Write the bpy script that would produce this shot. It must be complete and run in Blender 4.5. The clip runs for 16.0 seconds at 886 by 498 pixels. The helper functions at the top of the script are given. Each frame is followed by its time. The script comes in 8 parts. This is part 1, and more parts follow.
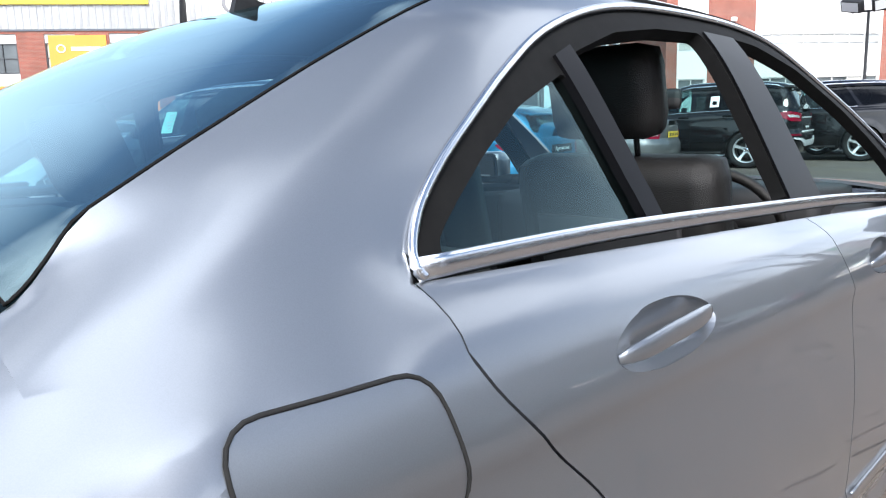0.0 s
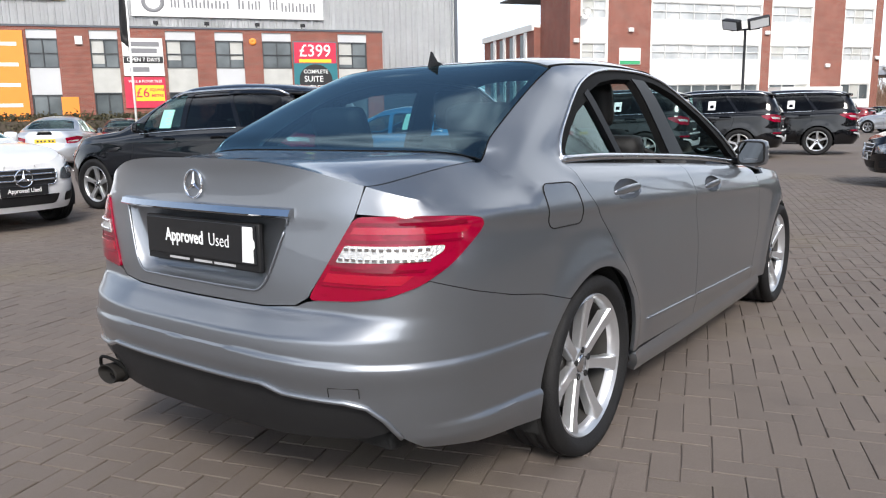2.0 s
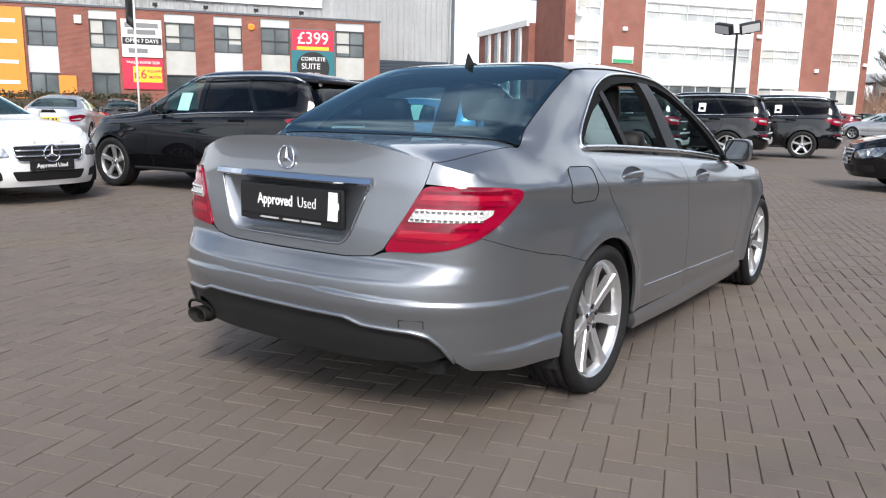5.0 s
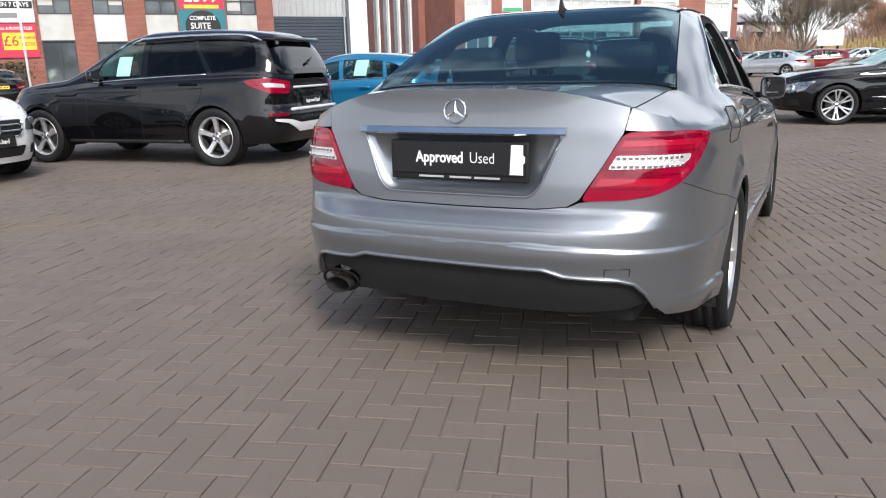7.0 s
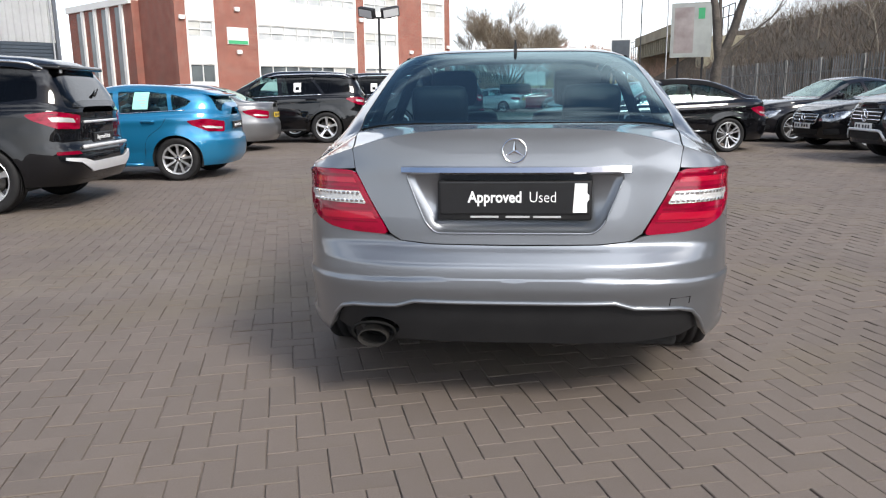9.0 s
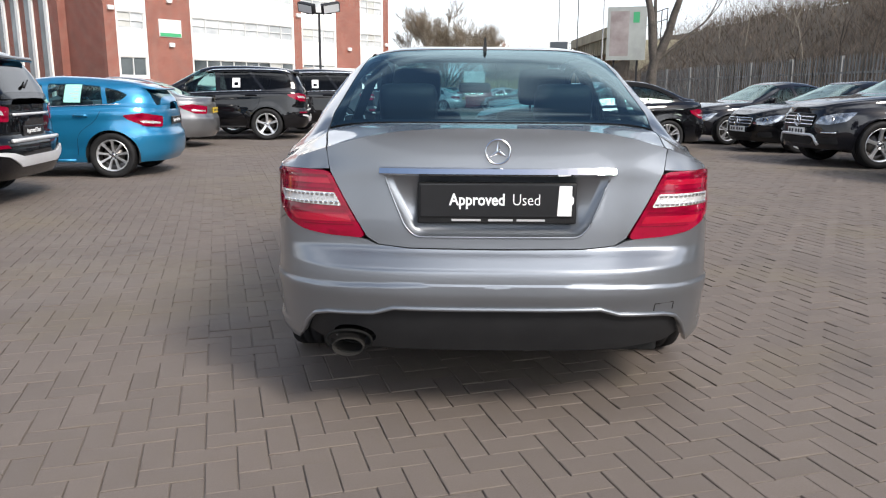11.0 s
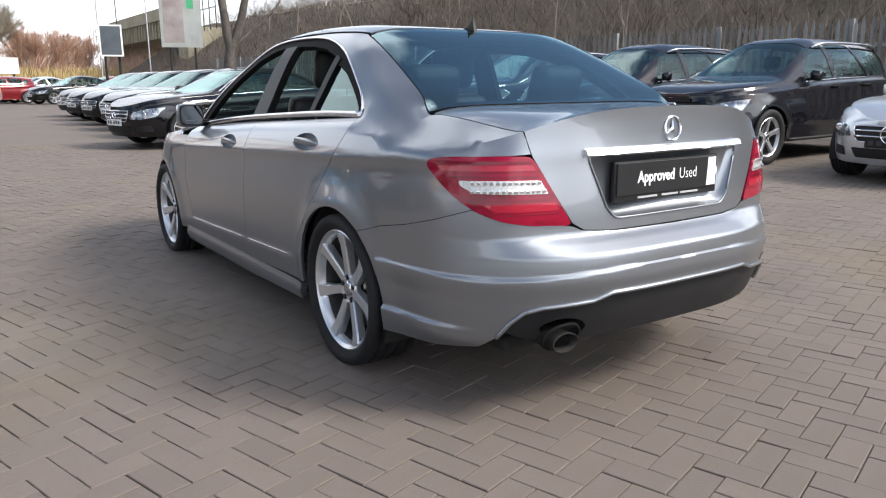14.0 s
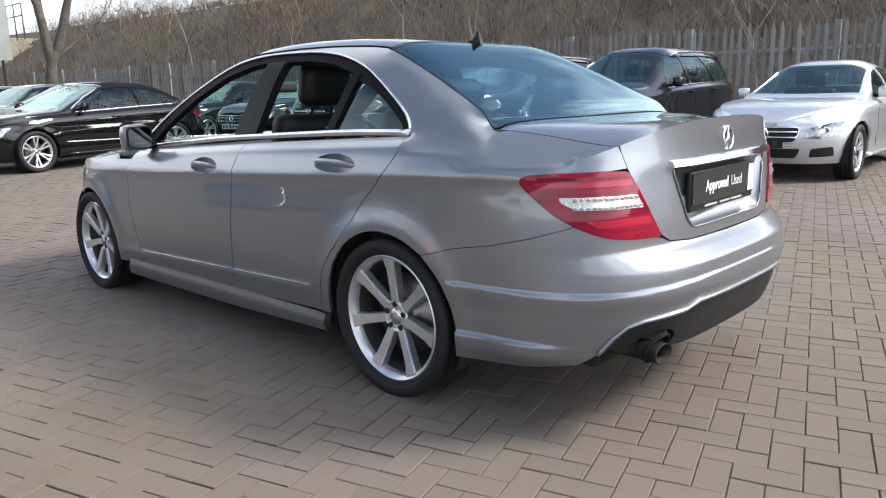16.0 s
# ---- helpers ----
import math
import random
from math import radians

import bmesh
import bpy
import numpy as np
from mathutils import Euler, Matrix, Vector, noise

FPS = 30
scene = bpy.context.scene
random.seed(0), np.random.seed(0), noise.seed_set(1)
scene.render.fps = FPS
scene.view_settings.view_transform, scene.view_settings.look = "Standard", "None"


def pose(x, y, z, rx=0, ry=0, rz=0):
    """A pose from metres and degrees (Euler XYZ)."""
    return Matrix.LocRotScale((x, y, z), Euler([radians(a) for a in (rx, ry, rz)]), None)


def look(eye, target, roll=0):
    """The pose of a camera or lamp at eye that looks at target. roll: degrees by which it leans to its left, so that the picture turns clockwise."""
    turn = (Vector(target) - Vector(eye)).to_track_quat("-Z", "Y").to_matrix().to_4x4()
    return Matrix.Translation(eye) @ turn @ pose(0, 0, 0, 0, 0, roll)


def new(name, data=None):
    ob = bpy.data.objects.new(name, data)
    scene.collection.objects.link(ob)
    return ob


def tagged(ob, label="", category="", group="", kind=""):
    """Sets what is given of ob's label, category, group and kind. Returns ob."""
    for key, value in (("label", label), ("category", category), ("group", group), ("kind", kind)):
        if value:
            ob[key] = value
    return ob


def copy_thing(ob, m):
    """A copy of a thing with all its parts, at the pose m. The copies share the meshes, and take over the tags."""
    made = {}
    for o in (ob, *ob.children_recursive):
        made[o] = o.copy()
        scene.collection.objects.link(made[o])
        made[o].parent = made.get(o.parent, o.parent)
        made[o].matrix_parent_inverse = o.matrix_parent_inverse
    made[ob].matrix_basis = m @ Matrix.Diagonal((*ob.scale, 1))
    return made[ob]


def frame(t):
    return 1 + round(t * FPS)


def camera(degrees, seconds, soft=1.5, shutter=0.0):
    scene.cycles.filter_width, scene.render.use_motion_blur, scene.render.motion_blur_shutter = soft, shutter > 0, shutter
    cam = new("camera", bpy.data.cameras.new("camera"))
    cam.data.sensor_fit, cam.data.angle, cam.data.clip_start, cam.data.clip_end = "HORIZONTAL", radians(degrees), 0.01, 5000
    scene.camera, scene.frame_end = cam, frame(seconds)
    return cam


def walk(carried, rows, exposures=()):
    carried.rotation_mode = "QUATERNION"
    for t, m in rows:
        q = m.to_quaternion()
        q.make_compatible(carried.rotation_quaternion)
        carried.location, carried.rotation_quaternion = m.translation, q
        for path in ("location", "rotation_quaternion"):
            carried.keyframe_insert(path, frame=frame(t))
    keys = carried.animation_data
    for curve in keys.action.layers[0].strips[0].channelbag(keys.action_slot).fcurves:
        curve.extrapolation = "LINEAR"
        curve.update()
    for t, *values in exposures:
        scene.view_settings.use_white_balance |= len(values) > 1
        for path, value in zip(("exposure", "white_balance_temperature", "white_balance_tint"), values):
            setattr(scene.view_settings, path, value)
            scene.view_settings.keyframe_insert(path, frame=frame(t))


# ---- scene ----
cam = camera(61.5, 16.0, soft=1.15)
PATH = [
    (0, (1.265, -0.532, 1.153), (-0.089, 0.9, 0.812), -1.8),
    (0.5, (1.447, -1.021, 1.16), (0.164, 0.469, 0.795), 0.6),
    (1, (1.627, -1.474, 1.148), (0.373, 0.046, 0.808), -0.7),
    (1.5, (1.773, -1.89, 1.146), (0.566, -0.334, 0.798), 0.4),
    (2, (1.909, -2.279, 1.152), (0.745, -0.69, 0.808), -1.1),
    (2.5, (2.033, -2.572, 1.152), (0.874, -0.975, 0.821), -0.8),
    (3, (2.068, -2.746, 1.156), (0.924, -1.139, 0.825), -0.9),
    (3.5, (2.089, -2.803, 1.155), (0.951, -1.193, 0.824), -1.5),
    (3.7, (2.094, -2.808, 1.154), (0.957, -1.197, 0.821), -1.6),
    (5.8, (1.946, -2.927, 1.149), (0.816, -1.322, 0.763), 2.1),
    (6, (1.834, -3.03, 1.146), (0.725, -1.412, 0.757), 0.8),
    (6.5, (1.534, -3.205, 1.127), (0.492, -1.555, 0.689), 1.0),
    (7, (1.152, -3.324, 1.137), (0.275, -1.592, 0.656), -1.6),
    (7.5, (0.744, -3.493, 1.152), (0.09, -1.658, 0.7), -2.4),
    (8, (0.39, -3.543, 1.139), (-0.049, -1.639, 0.712), -1.3),
    (8.5, (0.142, -3.533, 1.168), (-0.114, -1.596, 0.742), -0.5),
    (9, (0.001, -3.545, 1.176), (-0.189, -1.597, 0.766), -0.7),
    (9.5, (-0.006, -3.524, 1.179), (-0.152, -1.571, 0.775), 0.5),
    (9.7, (-0.005, -3.512, 1.178), (-0.142, -1.559, 0.771), 0.8),
    (11.8, (-0.523, -3.413, 1.169), (-0.379, -1.464, 0.746), 3.0),
    (12, (-0.662, -3.398, 1.164), (-0.452, -1.456, 0.731), 4.3),
    (12.5, (-1.061, -3.239, 1.144), (-0.547, -1.355, 0.711), 2.9),
    (13, (-1.504, -3.139, 1.142), (-0.764, -1.325, 0.738), 1.3),
    (13.5, (-1.853, -2.934, 1.128), (-0.943, -1.204, 0.703), 0.4),
    (14, (-2.137, -2.681, 1.142), (-1.058, -1.056, 0.7), -0.2),
    (14.5, (-2.429, -2.474, 1.154), (-1.199, -0.958, 0.719), -1.3),
    (15, (-2.572, -2.257, 1.15), (-1.259, -0.806, 0.735), -1.5),
    (15.5, (-2.65, -2.109, 1.169), (-1.263, -0.732, 0.748), -1.6),
    (16, (-2.705, -2.066, 1.175), (-1.295, -0.712, 0.751), -1.2),
]
walk(cam, [(t, look(eye, target, roll)) for t, eye, target, roll in PATH],
     exposures=((0.0, 0.87, 6250, 10), (0.5, 0.58, 6500, 10), (1.2, 0.24, 6500, 10), (2.0, 0.16, 6500, 10), (3.7, 0.19, 6500, 10), (6.5, 0.27, 6550, 10),
                (9.7, 0.28, 6620, 10), (12.0, 0.33, 6640, 10), (14.5, 0.64, 6620, 10), (16.0, 0.74, 6620, 10)))

# ---- world, sun, light ----
SUN_TO = Vector((0.70, -0.72, 0.84)).normalized()
world = bpy.data.worlds.new("sky")
scene.world = world
world.use_nodes = True
wt = world.node_tree
wt.nodes.clear()
w_out = wt.nodes.new("ShaderNodeOutputWorld")
w_bg = wt.nodes.new("ShaderNodeBackground")
w_sky = wt.nodes.new("ShaderNodeTexSky")
w_sky.sky_type = "NISHITA"
w_sky.sun_disc = False
w_sky.sun_elevation = math.asin(SUN_TO.z)
w_sky.sun_rotation = math.atan2(SUN_TO.x, SUN_TO.y)
w_sky.air_density, w_sky.dust_density, w_sky.ozone_density = 1.0, 1.2, 1.0
# broken white cloud over the blue, thicker towards the horizon
w_geo = wt.nodes.new("ShaderNodeTexCoord")
w_map = wt.nodes.new("ShaderNodeMapping")
w_map.inputs["Scale"].default_value = (1.0, 1.0, 1.7)
w_map.inputs["Location"].default_value = (0.35, 0.1, 0.0)
w_noise = wt.nodes.new("ShaderNodeTexNoise")
w_noise.inputs["Scale"].default_value = 1.5
w_noise.inputs["Detail"].default_value = 4.0
w_noise.inputs["Roughness"].default_value = 0.5
w_ramp = wt.nodes.new("ShaderNodeValToRGB")
w_ramp.color_ramp.elements[0].position, w_ramp.color_ramp.elements[0].color = 0.49, (0, 0, 0, 1)
w_ramp.color_ramp.elements[1].position, w_ramp.color_ramp.elements[1].color = 0.61, (0.85, 0.85, 0.85, 1)
w_mix = wt.nodes.new("ShaderNodeMixRGB")
# cloud is brighter towards the sun
w_dot = wt.nodes.new("ShaderNodeVectorMath")
w_dot.operation = "DOT_PRODUCT"
w_dot.inputs[1].default_value = SUN_TO
w_glow = wt.nodes.new("ShaderNodeMapRange")
w_glow.inputs["From Min"].default_value, w_glow.inputs["From Max"].default_value = 0.48, 1.0
w_glow.inputs["To Min"].default_value, w_glow.inputs["To Max"].default_value = 1.0, 2.7
w_cloud = wt.nodes.new("ShaderNodeVectorMath")
w_cloud.operation = "SCALE"
w_cloud.inputs[0].default_value = (11.2, 11.8, 12.8)
wt.links.new(w_geo.outputs["Generated"], w_dot.inputs[0])
wt.links.new(w_dot.outputs["Value"], w_glow.inputs["Value"])
wt.links.new(w_glow.outputs[0], w_cloud.inputs["Scale"])
wt.links.new(w_cloud.outputs[0], w_mix.inputs[2])
w_bg.inputs["Strength"].default_value = 0.119
wt.links.new(w_geo.outputs["Generated"], w_map.inputs[0])
wt.links.new(w_map.outputs[0], w_noise.inputs["Vector"])
wt.links.new(w_noise.outputs["Fac"], w_ramp.inputs[0])
w_sep = wt.nodes.new("ShaderNodeSeparateXYZ")
w_haze = wt.nodes.new("ShaderNodeMapRange")
w_haze.inputs["From Min"].default_value, w_haze.inputs["From Max"].default_value = 0.02, 0.42
w_haze.inputs["To Min"].default_value, w_haze.inputs["To Max"].default_value = 0.85, 0.0
w_max = wt.nodes.new("ShaderNodeMath")
w_max.operation = "MAXIMUM"
wt.links.new(w_geo.outputs["Generated"], w_sep.inputs[0])
wt.links.new(w_sep.outputs[2], w_haze.inputs["Value"])
wt.links.new(w_haze.outputs[0], w_max.inputs[0])
wt.links.new(w_ramp.outputs[0], w_max.inputs[1])
wt.links.new(w_max.outputs[0], w_mix.inputs[0])
wt.links.new(w_sky.outputs[0], w_mix.inputs[1])
wt.links.new(w_mix.outputs[0], w_bg.inputs[0])
wt.links.new(w_bg.outputs[0], w_out.inputs[0])

sun_data = bpy.data.lights.new("sun", "SUN")
sun_data.energy, sun_data.angle, sun_data.color = 3.45, radians(17.0), (1.0, 0.95, 0.88)
sun = new("sun", sun_data)
sun.matrix_world = look(SUN_TO * 60, (0, 0, 0))
scene.view_settings.exposure = 0.0


# ---- materials ----
def mat(name, color, rough=0.5, metal=0.0, coat=0.0, bump=0.0, bump_scale=200.0, vary=0.0, vary_scale=3.0,
        dark=None, fine=0.0, fine_scale=60.0, emit=0.0, island=0.0, spec=0.5, random_ob=0.0, rough_vary=0.0):
    """A surface with broad variation (vary), fine grain (fine), relief (bump) and change from piece to piece."""
    m = bpy.data.materials.new(name)
    m.use_nodes = True
    nt = m.node_tree
    b = nt.nodes["Principled BSDF"]
    b.inputs["Roughness"].default_value = rough
    b.inputs["Metallic"].default_value = metal
    b.inputs["Coat Weight"].default_value = coat
    b.inputs["Coat Roughness"].default_value = 0.03
    b.inputs["Specular IOR Level"].default_value = spec
    col = (*color, 1)
    b.inputs["Base Color"].default_value = col
    tc = nt.nodes.new("ShaderNodeTexCoord")
    last = None
    if vary or fine or island or random_ob or rough_vary:
        rgb = nt.nodes.new("ShaderNodeRGB")
        rgb.outputs[0].default_value = col
        last = rgb.outputs[0]

        def blend(fac_socket, other, amount):
            nonlocal last
            mul = nt.nodes.new("ShaderNodeMath")
            mul.operation = "MULTIPLY"
            mul.inputs[1].default_value = amount
            nt.links.new(fac_socket, mul.inputs[0])
            mx = nt.nodes.new("ShaderNodeMixRGB")
            mx.inputs[2].default_value = (*other, 1)
            nt.links.new(mul.outputs[0], mx.inputs[0])
            nt.links.new(last, mx.inputs[1])
            last = mx.outputs[0]

        def grain(scale, detail=5.0, lo=0.35, hi=0.7):
            n = nt.nodes.new("ShaderNodeTexNoise")
            n.inputs["Scale"].default_value = scale
            n.inputs["Detail"].default_value = detail
            nt.links.new(tc.outputs["Object"], n.inputs["Vector"])
            mr = nt.nodes.new("ShaderNodeMapRange")
            mr.inputs["From Min"].default_value, mr.inputs["From Max"].default_value = lo, hi
            nt.links.new(n.outputs["Fac"], mr.inputs["Value"])
            return mr.outputs[0]
        shade = dark or tuple(c * 0.45 for c in color)
        if random_ob:
            oi = nt.nodes.new("ShaderNodeObjectInfo")
            blend(oi.outputs["Random"], shade, random_ob)
        if island:
            gi = nt.nodes.new("ShaderNodeNewGeometry")
            blend(gi.outputs["Random Per Island"], shade, island)
        if vary:
            blend(grain(vary_scale), shade, vary)
        if fine:
            blend(grain(fine_scale, 8.0), shade, fine)
        nt.links.new(last, b.inputs["Base Color"])
        if rough_vary:
            ad = nt.nodes.new("ShaderNodeMath")
            ad.operation = "MULTIPLY_ADD"
            ad.inputs[1].default_value, ad.inputs[2].default_value = rough_vary, rough
            nt.links.new(grain(vary_scale * 2.3), ad.inputs[0])
            nt.links.new(ad.outputs[0], b.inputs["Roughness"])
    if bump:
        n = nt.nodes.new("ShaderNodeTexNoise")
        n.inputs["Scale"].default_value, n.inputs["Detail"].default_value = bump_scale, 6.0
        nt.links.new(tc.outputs["Object"], n.inputs["Vector"])
        bp = nt.nodes.new("ShaderNodeBump")
        bp.inputs["Strength"].default_value, bp.inputs["Distance"].default_value = bump, 0.01
        nt.links.new(n.outputs["Fac"], bp.inputs["Height"])
        nt.links.new(bp.outputs[0], b.inputs["Normal"])
    if emit:
        b.inputs["Emission Color"].default_value = col
        b.inputs["Emission Strength"].default_value = emit
    return m


def stain_or_reflection(m, color, amount, scale, lo=0.5, hi=0.72, stretch=(1, 1, 1)):
    """Patches of another colour over a surface, by a slow noise."""
    nt = m.node_tree
    b = nt.nodes["Principled BSDF"]
    tc = nt.nodes.new("ShaderNodeTexCoord")
    mp = nt.nodes.new("ShaderNodeMapping")
    mp.inputs["Scale"].default_value = stretch
    n = nt.nodes.new("ShaderNodeTexNoise")
    n.inputs["Scale"].default_value, n.inputs["Detail"].default_value, n.inputs["Roughness"].default_value = scale, 6.0, 0.6
    mr = nt.nodes.new("ShaderNodeMapRange")
    mr.inputs["From Min"].default_value, mr.inputs["From Max"].default_value, mr.inputs["To Max"].default_value = lo, hi, amount
    mx = nt.nodes.new("ShaderNodeMixRGB")
    mx.inputs[2].default_value = (*color, 1)
    src = b.inputs["Base Color"].links[0].from_socket
    nt.links.new(tc.outputs["Object"], mp.inputs[0])
    nt.links.new(mp.outputs[0], n.inputs["Vector"])
    nt.links.new(n.outputs["Fac"], mr.inputs["Value"])
    nt.links.new(mr.outputs[0], mx.inputs[0])
    nt.links.new(src, mx.inputs[1])
    nt.links.new(mx.outputs[0], b.inputs["Base Color"])
    return m


def glass(name, tint, gloss=1.5, film=(1, 1, 1)):
    """A thin pane: a tinted see-through sheet with a mirror film that grows at grazing angles."""
    m = bpy.data.materials.new(name)
    m.use_nodes = True
    nt = m.node_tree
    nt.nodes.clear()
    out = nt.nodes.new("ShaderNodeOutputMaterial")
    tr = nt.nodes.new("ShaderNodeBsdfTransparent")
    tr.inputs[0].default_value = (*tint, 1)
    gl = nt.nodes.new("ShaderNodeBsdfGlossy")
    gl.inputs["Roughness"].default_value = 0.012
    gl.inputs["Color"].default_value = (*film, 1)
    lw = nt.nodes.new("ShaderNodeLayerWeight")
    lw.inputs["Blend"].default_value = 0.5
    pw = nt.nodes.new("ShaderNodeMath")
    pw.operation = "POWER"
    pw.inputs[1].default_value = 3.2
    fr = nt.nodes.new("ShaderNodeMath")
    fr.operation = "MULTIPLY_ADD"
    f0 = ((gloss - 1) / (gloss + 1)) ** 2 * 2
    fr.inputs[1].default_value, fr.inputs[2].default_value = 0.85 - f0, f0
    nt.links.new(lw.outputs["Facing"], pw.inputs[0])
    nt.links.new(pw.outputs[0], fr.inputs[0])
    mx = nt.nodes.new("ShaderNodeMixShader")
    nt.links.new(fr.outputs[0], mx.inputs[0])
    nt.links.new(tr.outputs[0], mx.inputs[1])
    nt.links.new(gl.outputs[0], mx.inputs[2])
    nt.links.new(mx.outputs[0], out.inputs[0])
    return m


def paint(name, color, metal=0.6, rough=0.32, flake=0.12):
    """Metallic car paint: flakes under a clear coat, with a little road dust."""
    m = mat(name, color, rough, metal, coat=1.0, spec=0.5 if flake else 0.05, fine=flake, fine_scale=900.0, vary=0.07, vary_scale=2.2)
    m.node_tree.nodes["Principled BSDF"].inputs["Coat Roughness"].default_value = 0.015
    return m


M_SILVER = paint("metallic_grey_paint", (0.242, 0.258, 0.282), 0.82, 0.36)
M_BLACK = paint("black_paint", (0.003, 0.003, 0.004), 0.0, 0.4, 0.0)
M_NIGHT = paint("dark_blue_black_paint", (0.007, 0.007, 0.010), 0.1, 0.28, 0.0)
M_BLUE = paint("bright_blue_paint", (0.012, 0.20, 0.39), 0.5, 0.3)
M_WHITE = paint("white_paint", (0.78, 0.78, 0.78), 0.0, 0.3, 0.0)
M_BRIGHT = paint("bright_silver_paint", (0.62, 0.64, 0.67), 0.7, 0.33)
M_GREYCAR = paint("mid_grey_paint", (0.20, 0.20, 0.205), 0.7, 0.33)
M_RED = paint("dark_red_paint", (0.20, 0.015, 0.02), 0.3, 0.3)
M_CHROME = mat("chrome", (0.86, 0.87, 0.89), 0.07, 1.0)
M_MIRROR = mat("mirror_glass", (0.12, 0.13, 0.14), 0.03, 1.0)
M_SATIN = mat("satin_aluminium", (0.72, 0.73, 0.75), 0.22, 1.0, fine=0.1, fine_scale=300)
M_RIM = mat("silver_alloy", (0.66, 0.67, 0.69), 0.34, 0.8, coat=0.5, vary=0.12, vary_scale=14)
M_TRIMSILVER = mat("silver_trim_plastic", (0.66, 0.66, 0.67), 0.35, 0.25, vary=0.1, vary_scale=8)
M_RUBBER = mat("tyre_rubber", (0.010, 0.010, 0.011), 0.7, spec=0.3, bump=0.25, bump_scale=160, vary=0.35, vary_scale=9, dark=(0.022, 0.021, 0.020))
M_PLASTIC = mat("black_plastic", (0.013, 0.013, 0.014), 0.5, spec=0.25, bump=0.12, bump_scale=900, vary=0.2, vary_scale=12, dark=(0.03, 0.03, 0.03))
M_GLOSSBLACK = mat("gloss_black_trim", (0.005, 0.005, 0.006), 0.3, spec=0.06, vary=0.1, vary_scale=30)
M_SEAL = mat("rubber_seal", (0.007, 0.007, 0.007), 0.7, spec=0.08, vary=0.3, vary_scale=40, dark=(0.015, 0.015, 0.015))
# black for thin tubes that stand in for the shade in panel gaps
M_GAP = mat("painted_gap_shade", (0.006, 0.006, 0.006), 0.9, vary=0.2)
M_LINER = mat("wheel_liner", (0.012, 0.012, 0.012), 0.9, vary=0.3, vary_scale=20, bump=0.3, bump_scale=80)
M_INTERIOR = mat("dark_cabin_trim", (0.02, 0.02, 0.022), 0.6, vary=0.25, vary_scale=10, bump=0.1, bump_scale=500)
M_LEATHER = mat("black_leather", (0.012, 0.0115, 0.0115), 0.45, spec=0.3, vary=0.25, vary_scale=16, bump=0.3, bump_scale=420)
M_ROOFLINING = mat("dark_headlining", (0.035, 0.034, 0.033), 0.9, vary=0.2, vary_scale=8, bump=0.2, bump_scale=700)
# the shade inside the rim is put into this alloy's colour
M_SHADEDALLOY = mat("alloy_in_painted_shade", (0.07, 0.068, 0.066), 0.5, 0.5, vary=0.4, vary_scale=18, dark=(0.05, 0.045, 0.04))
M_DISC = mat("brake_disc_steel", (0.20, 0.195, 0.19), 0.35, 0.9, fine=0.3, fine_scale=120, dark=(0.16, 0.12, 0.09))
M_SCREEN = glass("tinted_rear_screen", (0.34, 0.60, 0.66), 1.72, (0.72, 0.95, 1.0))
M_PANE = glass("green_tinted_pane", (0.50, 0.68, 0.68), 1.36, (0.80, 1.0, 0.96))
M_DARKPANE = glass("privacy_glass", (0.05, 0.055, 0.06), 1.24)
M_REDLENS = mat("red_tail_lens", (0.26, 0.001, 0.024), 0.08, coat=0.6, spec=0.15, vary=0.3, vary_scale=14, dark=(0.20, 0.0, 0.006))
# dark mottled reflections, put into the lens colour as patches
stain_or_reflection(M_REDLENS, (0.07, 0.0, 0.004), 0.7, 7.0, 0.48, 0.66, (1, 1, 2.5))
M_REDGLOW = mat("bright_red_reflector_strip", (0.34, 0.003, 0.026), 0.2, coat=1.0, spec=0.15, fine=0.3, fine_scale=160, dark=(0.38, 0.0, 0.0))
M_REDDEEP = mat("deep_red_lens_band", (0.17, 0.0, 0.014), 0.12, coat=0.4, spec=0.3, vary=0.2)
M_CLEARLAMP = mat("silver_lamp_reflector", (0.66, 0.66, 0.64), 0.2, 0.45, coat=1.0, fine=0.5, fine_scale=220, dark=(0.28, 0.27, 0.26), bump=0.6, bump_scale=120)
M_HEADLAMP = mat("headlamp_bowl", (0.42, 0.44, 0.47), 0.1, 0.75, coat=1.0, vary=0.8, vary_scale=18, dark=(0.05, 0.055, 0.06))
M_PLATEBLACK = mat("matt_black_plate", (0.016, 0.017, 0.019), 0.16, vary=0.2, vary_scale=12)
M_WHITEPRINT = mat("white_lettering", (0.85, 0.85, 0.85), 0.4, vary=0.04)
M_GREYPRINT = mat("small_grey_print", (0.42, 0.42, 0.43), 0.5, vary=0.1)
M_PLATEWHITE = mat("white_number_plate", (0.78, 0.78, 0.76), 0.35, vary=0.08, vary_scale=20)
M_PLATEYELLOW = mat("yellow_number_plate", (0.75, 0.52, 0.04), 0.35, vary=0.08, vary_scale=20)
M_PRINTBAR = mat("dark_print", (0.03, 0.03, 0.035), 0.5, vary=0.2)
M_STICKER = mat("pale_green_price_sheet", (0.30, 0.66, 0.55), 0.6, fine=0.15, fine_scale=50, vary=0.05)


